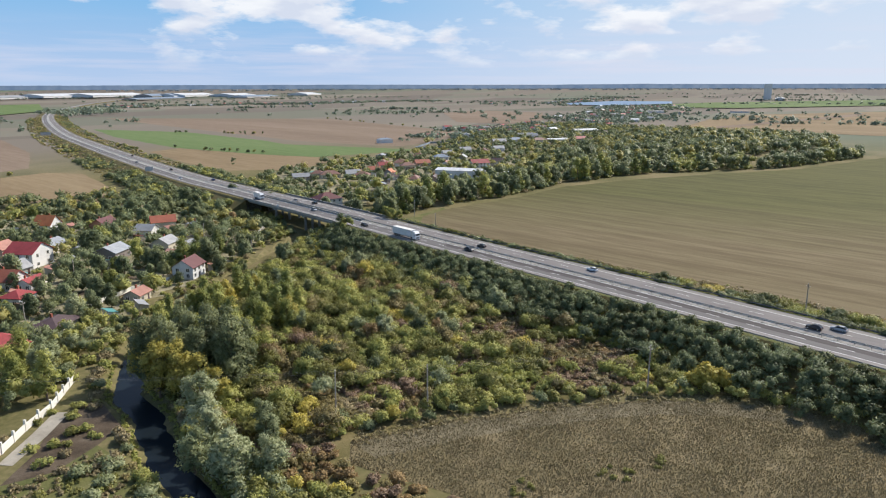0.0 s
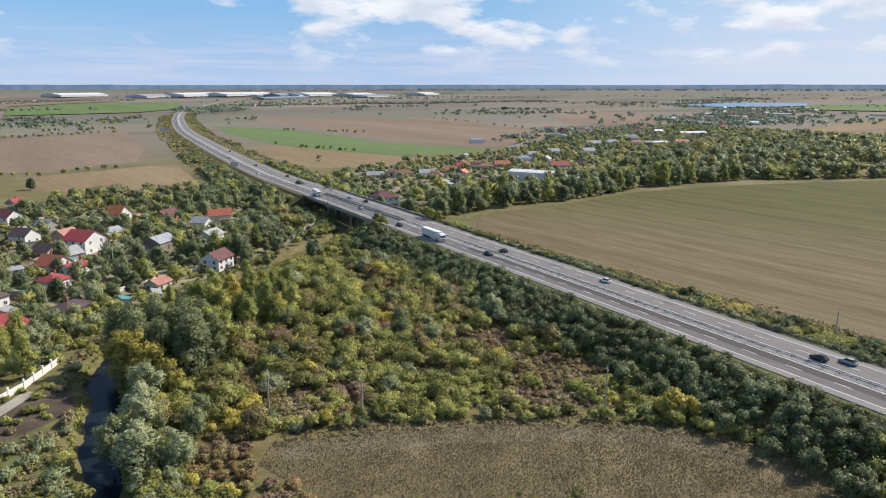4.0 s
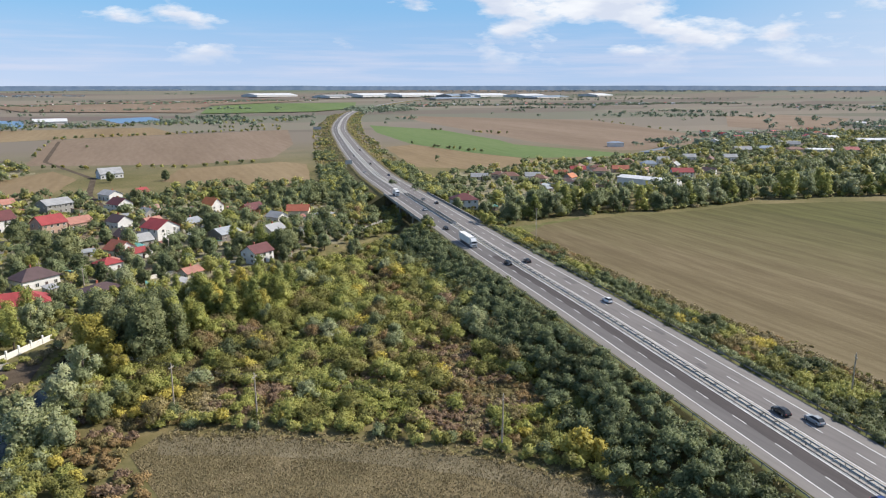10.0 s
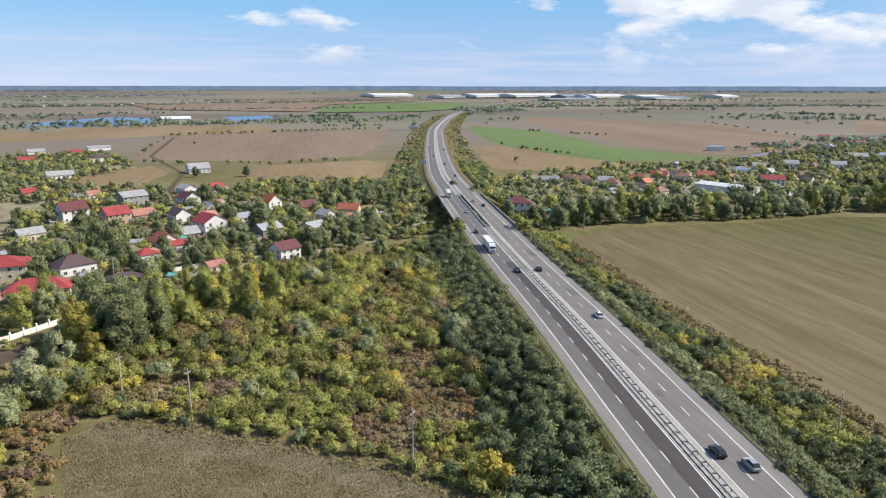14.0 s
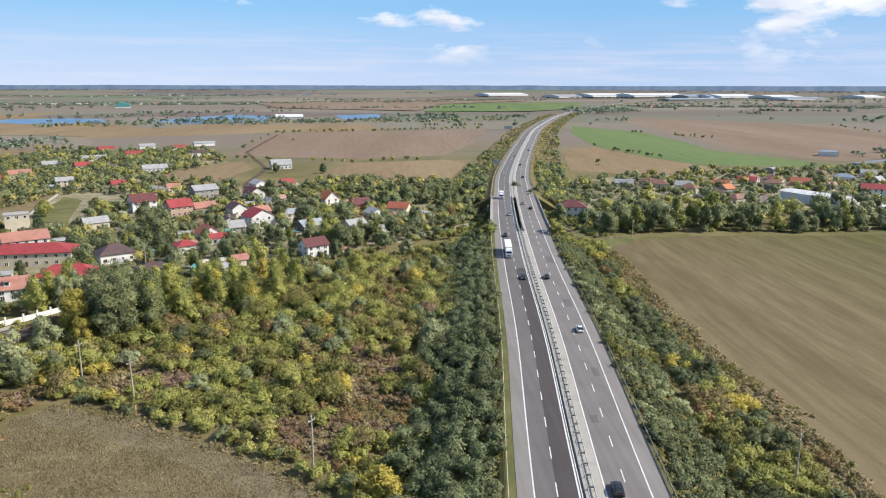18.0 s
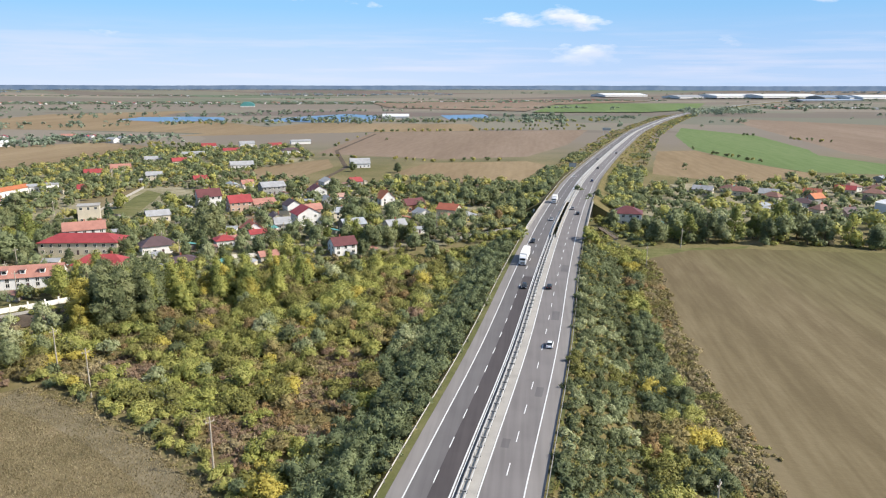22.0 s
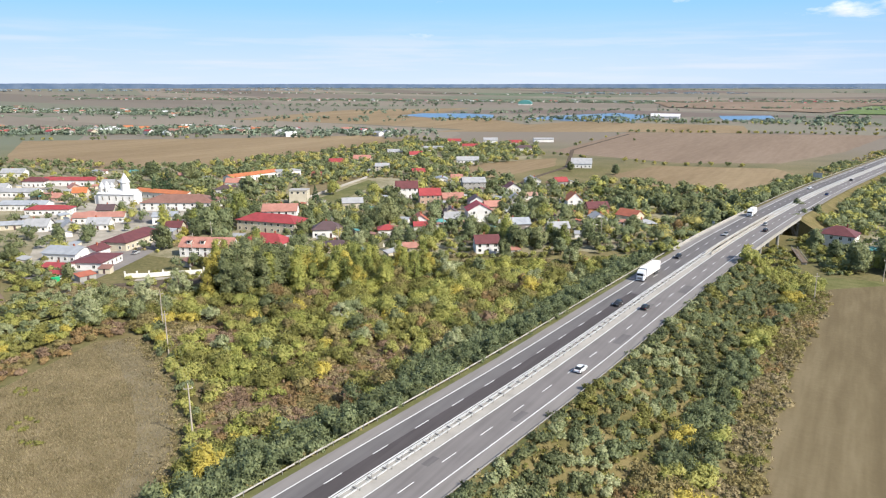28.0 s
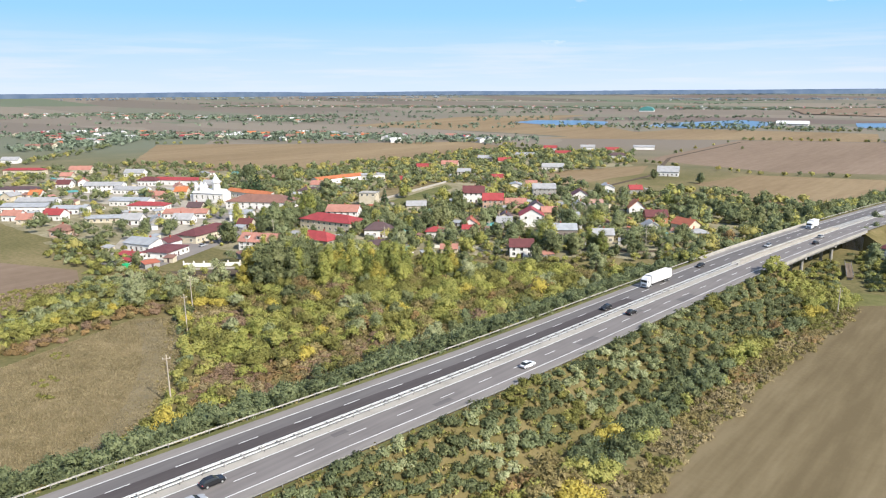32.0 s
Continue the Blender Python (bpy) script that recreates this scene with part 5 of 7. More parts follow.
def hip_roof(w, d, z, rise, over=0.55, th=0.16):
    bm = bmesh.new()
    x, y, rx = w / 2 + over, d / 2 + over, max(0.2, (w - d) / 2)
    low = [bm.verts.new(p) for p in ((-x, -y, z), (x, -y, z), (x, y, z), (-x, y, z))]
    eav = [bm.verts.new((v.co.x, v.co.y, z + th)) for v in low]
    a, b = bm.verts.new((-rx, 0, z + rise)), bm.verts.new((rx, 0, z + rise))
    bm.faces.new(low[::-1])
    for i in range(4):
        j = (i + 1) % 4
        bm.faces.new((low[i], low[j], eav[j], eav[i]))
    bm.faces.new((eav[0], eav[1], b, a))
    bm.faces.new((eav[1], eav[2], b))
    bm.faces.new((eav[2], eav[3], a, b))
    bm.faces.new((eav[3], eav[0], a))
    return bm


def wall_body(w, d, h, rise, gable):
    bm = bmesh.new()
    box(bm, -w / 2, w / 2, -d / 2, d / 2, -0.3, h)
    if gable:
        for s in (-1, 1):
            x = s * w / 2
            v = [bm.verts.new(p) for p in ((x, -d / 2, h), (x, d / 2, h), (x, 0, h + rise - 0.05), (x - s * 0.25, -d / 2, h), (x - s * 0.25, d / 2, h), (x - s * 0.25, 0, h + rise - 0.05))]
            for f in ((0, 1, 2), (3, 5, 4), (0, 2, 5, 3), (1, 4, 5, 2)):
                bm.faces.new([v[i] for i in f])
    bmesh.ops.recalc_face_normals(bm, faces=bm.faces[:])
    return bm


PANE, FRAME = {}, {}


def window(parent, x, y, z, w, h, turn):
    key = (w, h)
    if key not in PANE:
        PANE[key] = bm_mesh("pane", box_bm(-w / 2, w / 2, 0.0, 0.05, -h / 2, h / 2), M["glass"])
        bm = bmesh.new()
        for x0, x1, z0, z1 in ((-w / 2 - 0.1, -w / 2, -h / 2 - 0.1, h / 2 + 0.1), (w / 2, w / 2 + 0.1, -h / 2 - 0.1, h / 2 + 0.1), (-w / 2, w / 2, h / 2, h / 2 + 0.1),
                               (-w / 2, w / 2, -h / 2 - 0.1, -h / 2), (-0.04, 0.04, -h / 2, h / 2)):
            box(bm, x0, x1, 0.0, 0.11, z0, z1)
        FRAME[key] = bm_mesh("frame", bm, M["plaster"])
    o = part("window", PANE[key], None, parent)
    o.matrix_basis = pose(x, y, z, 0, 0, turn)
    part("frame", FRAME[key], None, o)


LOOK = {"red": "bright red", "maroon": "dark maroon", "salmon": "faded salmon", "orange": "orange tiled", "dark": "dark brown", "brown": "brown", "grey": "pale grey", "steel": "ribbed steel",
        "bluegrey": "blue grey", "teal": "teal metal", "brick": "old brick red", "pink": "pale pink", "white": "white metal", "flat": "flat concrete"}
HOUSES = []


def house(x, y, w, d, h, turn, roof, wall, rise=None, hip=None):
    hs = new("house")
    if rise is not None:
        h *= 0.9
    else:
        w, d, h = w * (1.0 if w > 24 else 0.86), d * 0.88, h * 0.92
    d0 = math.hypot(x, y)
    big = w > 24
    wx, wy, wz = land(x, y, 0)
    hs.matrix_basis = pose(wx, wy, wz, 0, 0, turn)
    rnd = random.Random(int(x * 7 + y))
    rise = rise or d * (0.16 if roof in ("steel", "white", "teal") else 0.2 if big else 0.34)
    if hip is None:
        hip = roof in ("brown", "bluegrey") or (roof in ("maroon", "dark") and w > 11) or (big and roof == "red")
    if roof == "flat":
        part("wall", wall_body(w, d, h, 0, False), M["wall_" + wall], hs)
        part("roof", box_bm(-w / 2 - 0.3, w / 2 + 0.3, -d / 2 - 0.3, d / 2 + 0.3, h, h + 0.4), M["roof_flat"], hs)
    else:
        part("wall", wall_body(w, d, h, rise, not hip), M["wall_" + wall], hs)
        part("roof", hip_roof(w, d, h, rise) if hip else gable_roof(w, d, h, rise), M["roof_" + roof], hs)
        if not big and rnd.random() < 0.8:
            cx = rnd.uniform(-w / 4, w / 4)
            part("chimney", box_bm(cx - 0.3, cx + 0.3, 0.5, 1.1, h + rise * 0.4, h + rise + 0.9), M["roof_brick"], hs)
    if d0 < 760:
        floors = 2 if h >= 4.5 else 1
        n = max(2, min(9, int(w / 3.2)))
        for f in range(floors):
            zc = 1.55 if f == 0 else h - 1.15
            for i in range(n):
                wx = (i + 0.5) / n * w - w / 2
                if f == 0 and i == n // 2:
                    part("door", box_bm(wx - 0.5, wx + 0.5, -d / 2 - 0.06, -d / 2, 0.0, 2.1), M["roof_dark"], hs)
                else:
                    window(hs, wx, -d / 2, zc, 1.2, 1.3, 180)
            for s, tn in ((1, -90), (-1, 90)):
                for yy in (-d / 4, d / 4):
                    window(hs, s * w / 2, yy, zc, 1.2, 1.3, tn)
    HOUSES.append((x, y, max(w, d) / 2))
    size = "two storey " if h >= 4.5 else "long " if big else "small "
    return tagged(hs, "%s%s house with a %s roof" % (size, {"dark": "dark boarded"}.get(wall, wall + "-walled"), LOOK[roof]), "house", "village houses")


# the houses nearest to the thicket: place, length, depth, eaves, turn of the ridge, roof, wall, rise of the roof
house(-55, 307.5, 10.5, 8.5, 5.4, 37, "maroon", "white", 2.8, False)
house(-113.6, 315, 8.5, 7.5, 3.6, 37, "red", "white", 2.2, True)
house(-110, 340, 10, 9.5, 4.2, -53, "brick", "white", 3.4, False)
house(-104, 333, 9, 6, 3.4, 37, "red", "white", 1.6, False)
house(-83, 290, 7.5, 6, 3.2, 37, "salmon", "cream", 1.6, False)
house(-93, 373, 12.5, 13, 7.0, -53, "red", "white", 3.6, False)
house(-97, 398, 9, 8, 4.8, 37, "salmon", "pink", 2.6, False)
house(-80, 390, 13, 9, 5.0, 37, "steel", "cream", 2.0, False)
house(-146, 409, 13, 11, 6.4, 37, "red", "pink", 3.6, False)
house(-134, 417, 13, 10, 4.2, 37, "salmon", "pink", 2.6, False)
house(-171, 421, 14, 11, 7.6, 37, "maroon", "white", 4.0, False)
house(-113, 409, 10, 9, 4.8, -53, "dark", "white", 3.0, False)
house(-151, 477, 16, 12, 6.2, 37, "grey", "grey", 2.8, False)
house(-123, 518, 12, 10, 4.4, -53, "grey", "white", 2.4, False)
house(-115, 465, 11, 10, 5.8, -53, "maroon", "white", 3.2, False)
house(-98, 455, 9, 7, 3.0, 37, "pink", "white", 1.8, False)
house(-64, 443, 9.5, 9.5, 5.0, -53, "orange", "white", 4.2, False)
house(-64, 360, 12, 10, 4.2, 37, "steel", "dark", 2.4, False)
house(-41, 358, 10, 8, 4.6, 37, "grey", "cream", 2.4, False)
house(-43, 424, 12, 9, 4.6, 37, "maroon", "brick", 3.0, False)
house(-19, 408, 12, 8.5, 4.8, -20, "brick", "cream", 2.8, False)
house(-7, 393, 8.5, 8, 4.0, 37, "grey", "yellow", 1.8, True)
house(-33, 396, 9, 8, 4.0, -53, "grey", "white", 2.4, False)
house(-70, 379, 9, 6, 3.0, 37, "steel", "white", 1.3, False)
house(-138, 299, 14, 10, 4.2, 37, "dark", "white", 3.6, True)
house(-114, 276, 12, 9, 3.2, 37, "dark", "cream", 2.0, True)
house(-138, 258, 20, 10, 6.0, 10, "red", "cream", 3.4, True)
house(-171, 296, 34, 14, 6.0, 10, "red", "cream", 3.2, True)
house(-184, 316, 18, 12, 7.4, 34, "salmon", "white", 3.0, False)
house(-213, 364, 11, 9, 10.0, 30, "flat", "cream", 0.4, False)
house(-203, 206, 16, 12, 4.0, 18, "steel", "white", 2.0, False)
house(-198, 215, 9, 8, 3.6, -72, "maroon", "white", 1.8, False)
house(-182, 205, 17, 12.5, 3.5, 117, "maroon", "white", 1.8, True)
house(-186, 191, 10, 7, 3.0, 20, "red", "white", 0.9, False)
house(-177, 185, 6, 4, 2.6, 20, "red", "white", 0.7, False)
house(80, 398, 15, 12, 6.8, -9, "maroon", "white", 3.6, True)
house(436, 750, 19, 10, 5.0, -24, "bluegrey", "white", 2.0, True)
villa = house(-157, 242, 23, 10.5, 5.0, 25, "salmon", "white", 3.2, False)
for _x in (-7.5, -1.5, 5.0):
    _d = part("dormer", box_bm(_x - 0.9, _x + 0.9, -4.1, -1.2, 5.2, 7.0), M["wall_white"], villa)
    part("dormer_roof", box_bm(_x - 1.2, _x + 1.2, -4.5, -1.0, 7.0, 7.16), M["roof_salmon"], _d)
    part("dormer_window", box_bm(_x - 0.6, _x + 0.6, -4.14, -4.1, 5.7, 6.7), M["glass"], _d)
house(-268, 532, 13.6, 8.0, 5.0, 30, "grey", "cream")
house(-225, 522, 12.0, 8.0, 3.8, 40, "red", "pink")
house(-305, 644, 15.0, 9.0, 4.0, 40, "red", "cream")
house(-329, 547, 15.8, 9.0, 4.0, 30, "red", "white")
house(-327, 583, 18.6, 10.0, 4.0, 30, "salmon", "cream")
house(-336, 653, 17.9, 9.0, 4.2, 30, "grey", "cream")
house(-326, 718, 25.4, 10.0, 4.0, 30, "grey", "white")
house(-299, 750, 19.4, 9.0, 4.5, 30, "red", "white")
house(-235, 625, 23.5, 10.0, 3.5, 30, "grey", "white")
house(-234, 756, 22.6, 10.0, 5.0, 30, "dark", "white")
house(-352, 808, 18.4, 9.0, 4.5, 30, "red", "white")
house(-280, 831, 18.1, 9.0, 4.0, 30, "red", "white")
house(-270, 897, 25.2, 10.0, 4.0, 30, "grey", "white")
house(-321, 846, 20.2, 9.0, 4.5, 30, "grey", "white")
house(-130, 645, 20.6, 14.0, 4.5, 20, "grey", "white")
house(-265, 318, 42.6, 22.0, 5.0, 30, "brown", "white")
house(-204, 239, 29, 12, 4.2, 108, "maroon", "cream", 2.8, True)
house(-268, 266, 25.6, 11.0, 3.6, 40, "salmon", "white")
house(-314, 266, 24.3, 11.0, 3.6, 35, "red", "white")
house(-251, 254, 12.9, 9.0, 3.4, 35, "grey", "white")
house(-273, 235, 13.1, 10.0, 3.4, 35, "grey", "white")
house(-235, 282, 14.2, 12.0, 4.6, 40, "steel", "white")
house(-212, 269, 9.1, 8.0, 3.0, 30, "maroon", "cream")
house(-282, 371, 17.5, 9.0, 4.2, 30, "dark", "white")
house(-305, 401, 17.1, 9.0, 4.0, 30, "salmon", "white")
house(-326, 437, 48, 10, 4.6, 86, "orange", "white", 1.7, False)
house(-318, 468, 20, 10, 4.6, 60, "grey", "white", 1.2, False)
house(-306, 338, 44, 9, 4.6, 6, "orange", "white", 1.6, False)
house(-417, 345, 48.0, 12.0, 4.5, 30, "red", "white")
house(-432, 328, 18.9, 10.0, 4.5, 30, "maroon", "white")
house(-395, 295, 26.1, 10.0, 4.0, 30, "grey", "white")
house(-341, 268, 27.1, 12.0, 4.0, 30, "steel", "white")
house(-501, 351, 21.2, 10.0, 4.2, 30, "grey", "white")
house(-361, 404, 13.8, 9.0, 4.0, 30, "salmon", "cream")
house(-424, 407, 12.1, 9.0, 3.6, 30, "teal", "white")
house(-283, 464, 8.1, 8.0, 3.5, 30, "red", "white")
house(-385, 226, 25.8, 11.0, 4.5, 40, "grey", "white")
house(-421, 287, 28.4, 12.0, 6.0, 40, "grey", "white")
house(-339, 228, 23.8, 10.0, 4.0, 40, "steel", "white")
house(-602, 296, 36.6, 11.0, 4.6, 40, "red", "cream")
house(-569, 333, 23.8, 10.0, 4.2, 40, "salmon", "cream")
house(-733, 329, 21.5, 10.0, 4.2, 40, "grey", "white")
house(-462, 242, 29.4, 11.0, 4.2, 40, "dark", "white")
house(-288, 232, 32.4, 9.0, 3.0, 46, "steel", "cream")
house(-367, 213, 28.8, 12.0, 4.4, 40, "steel", "white")
house(169, 513, 18.3, 10.0, 3.6, -24, "brown", "cream")
house(186, 505, 13.7, 9.0, 3.6, -24, "grey", "white")
house(147, 522, 15.5, 8.0, 3.0, -24, "grey", "cream")
house(217, 514, 12.4, 8.0, 3.4, -24, "brick", "cream")
house(245, 532, 15.0, 8.0, 3.6, -24, "red", "cream")
house(256, 514, 14.8, 9.0, 3.6, -24, "brown", "cream")
house(281, 521, 16.3, 9.0, 3.6, -24, "brick", "pink")
house(328, 543, 16.4, 9.0, 4.0, -24, "bluegrey", "white")
house(362, 566, 12.7, 8.0, 4.5, -24, "grey", "white")
house(308, 474, 19.7, 10.0, 5.0, -24, "red", "white")
house(268, 407, 17.3, 14.0, 4.0, -24, "white", "white")
house(743, 820, 27.9, 10.0, 4.0, -24, "brown", "cream")
house(817, 786, 28.7, 10.0, 4.0, -24, "brown", "pink")
house(789, 677, 44.2, 14.0, 4.0, -24, "white", "white")
house(556, 629, 21.6, 10.0, 4.0, -24, "bluegrey", "white")
house(598, 594, 29.0, 10.0, 4.0, -24, "white", "white")
house(650, 686, 24.1, 10.0, 4.0, -24, "grey", "white")
house(522, 629, 21.0, 10.0, 4.0, -24, "grey", "cream")
house(630, 580, 19.2, 10.0, 4.0, -24, "red", "cream")
house(574, 605, 21.5, 10.0, 4.0, -24, "brown", "cream")
house(407, 582, 14.6, 9.0, 4.0, -24, "grey", "white")
house(444, 565, 14.9, 9.0, 4.0, -24, "grey", "white")
house(165, 524, 12.2, 8.0, 3.6, -46, "brown", "cream")
house(184, 490, 13.7, 9.0, 3.6, -46, "brown", "cream")
house(268, 535, 15.8, 9.0, 3.6, -46, "brown", "cream")
house(633, 663, 21.1, 10.0, 4.2, -46, "grey", "white")
house(1363, 963, 42.7, 10.0, 4.2, -46, "grey", "white")
house(1584, 976, 47.5, 10.0, 4.2, -46, "grey", "white")
house(1728, 811, 48.0, 10.0, 4.2, -46, "brown", "white")

HOMES = random.Random(41)
for poly, wish in (([(-350, 330), (-250, 300), (-205, 230), (-215, 180), (-300, 188), (-420, 200), (-560, 270), (-420, 440)], 18), ([(-320, 440), (-150, 340), (-60, 330), (0, 360), (20, 440), (-60, 540), (-225, 540), (-190, 680), (-330, 700)], 8),
                   ([(110, 420), (320, 430), (430, 570), (400, 620), (250, 590), (140, 560)], 12)):
    made = 0
    for _ in range(400):
        x, y = HOMES.uniform(min(p[0] for p in poly), max(p[0] for p in poly)), HOMES.uniform(min(p[1] for p in poly), max(p[1] for p in poly))
        if made >= wish or not inside(poly, x, y) or near_line(RIVER, x, y) < 16 or on_bank(x, y) or min(math.hypot(x - a, y - b) - r for a, b, r in HOUSES) < 8 or (-300 < x < -190 and 365 < y < 495) or math.hypot(x + 312, y - 310) < 24 \
                or near_line([(-120, 460), (-138, 543), (-144, 640)], x, y) < 9 or (-230 < x < -140 and 520 < y < 720) or near_line([(-178, 186), (-182, 215), (-208, 262)], x, y) < 14 or math.hypot(x - 247, y - 437) < 34:
            continue
        house(x, y, HOMES.uniform(9, 14), HOMES.uniform(8, 10), HOMES.uniform(3.0, 4.2), HOMES.choice((30, 34, 40, -24, -56)), HOMES.choice(("grey", "salmon", "dark", "brown", "red", "steel", "grey", "maroon", "orange")), HOMES.choice(("white", "cream", "white", "pink", "grey")))
        made += 1


def outbuilding(x, y, w, d, turn, roof, wall):
    o = tagged(new("garden_shed"), "small %s-walled garden shed with a %s lean-to roof" % (wall, LOOK[roof]), "shed", "garden sheds")
    o.matrix_basis = pose(x, y, 0, 0, 0, turn)
    bm = bmesh.new()
    v = [bm.verts.new(p) for p in ((-w / 2, -d / 2, -0.2), (w / 2, -d / 2, -0.2), (w / 2, d / 2, -0.2), (-w / 2, d / 2, -0.2), (-w / 2, -d / 2, 2.1), (w / 2, -d / 2, 2.1), (w / 2, d / 2, 2.9), (-w / 2, d / 2, 2.9))]
    for f in ((3, 2, 1, 0), (4, 5, 6, 7), (0, 1, 5, 4), (1, 2, 6, 5), (2, 3, 7, 6), (3, 0, 4, 7)):
        bm.faces.new([v[i] for i in f])
    part("wall", bm, M["wall_" + wall], o)
    bm = bmesh.new()
    box(bm, -w / 2 - 0.3, w / 2 + 0.3, -d / 2 - 0.3, d / 2 + 0.3, 0.0, 0.08)
    for q in bm.verts:
        q.co.z += 2.13 + 0.8 * (q.co.y + d / 2) / d
    part("roof", bm, M["roof_" + roof], o)
    part("door", box_bm(-0.45, 0.45, -d / 2 - 0.05, -d / 2, 0.0, 1.9), M["roof_dark"], o)


for hx, hy, hr in list(HOUSES):
    for _ in range(2):
        t = RNG.uniform(0, 6.283)
        x, y = hx + math.cos(t) * (hr + RNG.uniform(5, 11)), hy + math.sin(t) * (hr + RNG.uniform(5, 11))
        if math.hypot(x, y) < 620 and all(math.hypot(x - a, y - b) > r + 3.5 for a, b, r in HOUSES) and near_line(RIVER, x, y) > 12 and abs(x - road_x(y)) > 34 and not inside(CROP, x, y - 6) and not inside(THICKET, x, y):
            outbuilding(x, y, RNG.uniform(3.5, 7), RNG.uniform(2.8, 4.2), RNG.uniform(0, 180), RNG.choice(["grey", "steel", "brick", "teal", "brown", "salmon"]), RNG.choice(["grey", "cream", "dark", "white"]))
            HOUSES.append((x, y, 3.5))


def shed():
    """The long white metal hall behind the wood."""
    s = tagged(new("metal_hall"), "long white sheet metal hall with a shallow roof", "hall")
    s.matrix_basis = pose(247, 437, 0, 0, 0, -64.5)
    part("wall", wall_body(44, 16, 6.0, 1.4, True), M["wall_white"], s)
    part("roof", gable_roof(44, 16, 6.0, 1.4, 0.4), M["roof_white"], s)
    part("door", box_bm(21.99, 22.06, -2.5, 2.5, 0, 4.2), M["roof_bluegrey"], s)
    HOUSES.append((247, 437, 24))


shed()


def church():
    c = tagged(new("church"), "white orthodox church with pointed silver tower roofs", "church")
    c.matrix_basis = pose(-312, 310, 0, 0, 0, 22)
    wl, rf = M["wall_white"], M["roof_white"]
    part("nave", wall_body(24, 9, 6.6, 2.6, True), wl, c)
    part("nave_roof", gable_roof(24, 9, 6.6, 2.6, 0.5), rf, c, "silver sheet metal roof")
    part("porch", box_bm(-15.5, -12.0, -3, 3, -0.3, 5.0), wl, c)
    for sx, h, r in ((-10, 10.4, 1.5), (-6.5, 9.8, 1.4), (4.0, 13.4, 2.7)):
        for sy in ((-2.6, 2.6) if sx < 0 else (0,)):
            bm = bmesh.new()
            tube(bm, (sx, sy, 5.5), (sx, sy, h), r, r, 8)
            tower = part("tower", bm, wl, c)
            bm = bmesh.new()
            tube(bm, (sx, sy, h), (sx, sy, h + 0.4), r * 1.25, r * 1.25, 8)
            tube(bm, (sx, sy, h + 0.4), (sx, sy, h + r * 2.2), r * 1.15, 0.05, 8)
            part("spire", bm, rf, tower, "pointed silver spire")
            bm = bmesh.new()
            z = h + r * 2.2
            box(bm, sx - 0.05, sx + 0.05, sy - 0.05, sy + 0.05, z - 0.1, z + 1.3)
            box(bm, sx - 0.4, sx + 0.4, sy - 0.04, sy + 0.04, z + 0.7, z + 0.85)
            part("cross", bm, M["steel"], tower)
            for k in range(4):
                t = k * 90 + 45
                window(tower, sx + r * 0.93 * math.cos(radians(t)), sy + r * 0.93 * math.sin(radians(t)), h - 1.8, 0.6, 1.6, t - 90)
    for i in range(5):
        for s in (-1, 1):
            window(c, -9 + 4.5 * i, s * 4.5, 3.8, 0.9, 2.6, 180 if s < 0 else 0)
    HOUSES.append((-312, 310, 14))


church()


def wall_run(name, line, h, th, mat, label, piers=0.0, gap=0.0):
    f = tagged(new(name), label, "fence" if "fence" in name else "wall", kind="structure")
    for (ax, ay), (bx, by) in zip(line, line[1:]):
        n = max(1, int(math.hypot(bx - ax, by - ay) / 4.0))
        a = math.degrees(math.atan2(by - ay, bx - ax))
        ln = math.hypot(bx - ax, by - ay) / n
        me = bm_mesh("panel", box_bm(0.0, ln - gap, -th / 2, th / 2, -0.6, h), M[mat])
        pm = bm_mesh("pier", box_bm(-0.25, 0.25, -0.22, 0.22, -0.6, h + piers), M[mat]) if piers else None
        for i in range(n):
            p = pose(ax + (bx - ax) * i / n, ay + (by - ay) * i / n, 0, 0, 0, a)
            part("panel", me, None, f).matrix_basis = p
            if pm:
                part("pier", pm, None, f).matrix_basis = p
    return f


wall_run("bank_fence", [(-155, 198), (-148, 203.5), (-141.4, 211), (-134, 218), (-124, 232)], 1.7, 0.2, "plaster", "white masonry fence with raised piers above the river bank", 0.9, 0.3)
wall_run("concrete_wall", [(-6, 343), (14, 366), (20, 372)], 1.6, 0.5, "pale_concrete", "pale concrete retaining wall by the bridge")
wall_run("garden_fence", [(-100, 292), (-80, 303), (-64, 306)], 1.6, 0.2, "plaster", "whitewashed garden fence beside the lane")
wall_run("plot_wall", [(-222, 378), (-252, 488)], 1.6, 0.25, "pale_concrete", "long pale concrete wall between two plots")
wall_run("yard_wall", [(-290, 268), (-236, 292)], 1.4, 0.25, "pale_concrete", "low yard wall in the village")
wall_run("compound_wall", [(405, 660), (470, 700), (520, 668), (455, 628), (405, 660)], 2.0, 0.3, "roof_bluegrey", "grey wall round a lone house on the plain")
for pts, wd, nm in (([(-148, 166), (-162, 180), (-171, 203), (-180, 221.5), (-200, 257), (-221, 290), (-236, 330)], 2.8, "village_street"), ([(-120, 460), (-138, 543), (-142, 641), (-197, 805), (-216, 1100)], 2.2, "village_lane"),
                    ([(-128, 300), (-70, 322), (-20, 345), (20, 380)], 2.0, "village_lane"), ([(70, 318), (60, 290), (58, 262)], 0.7, "footpath")):
    tagged(ribbon(nm, pts, wd, 0.09, M["shoulder" if "street" in nm else "mud"]), "narrow worn village road" if "foot" not in nm else "trodden pale footpath", "road", kind="structure")


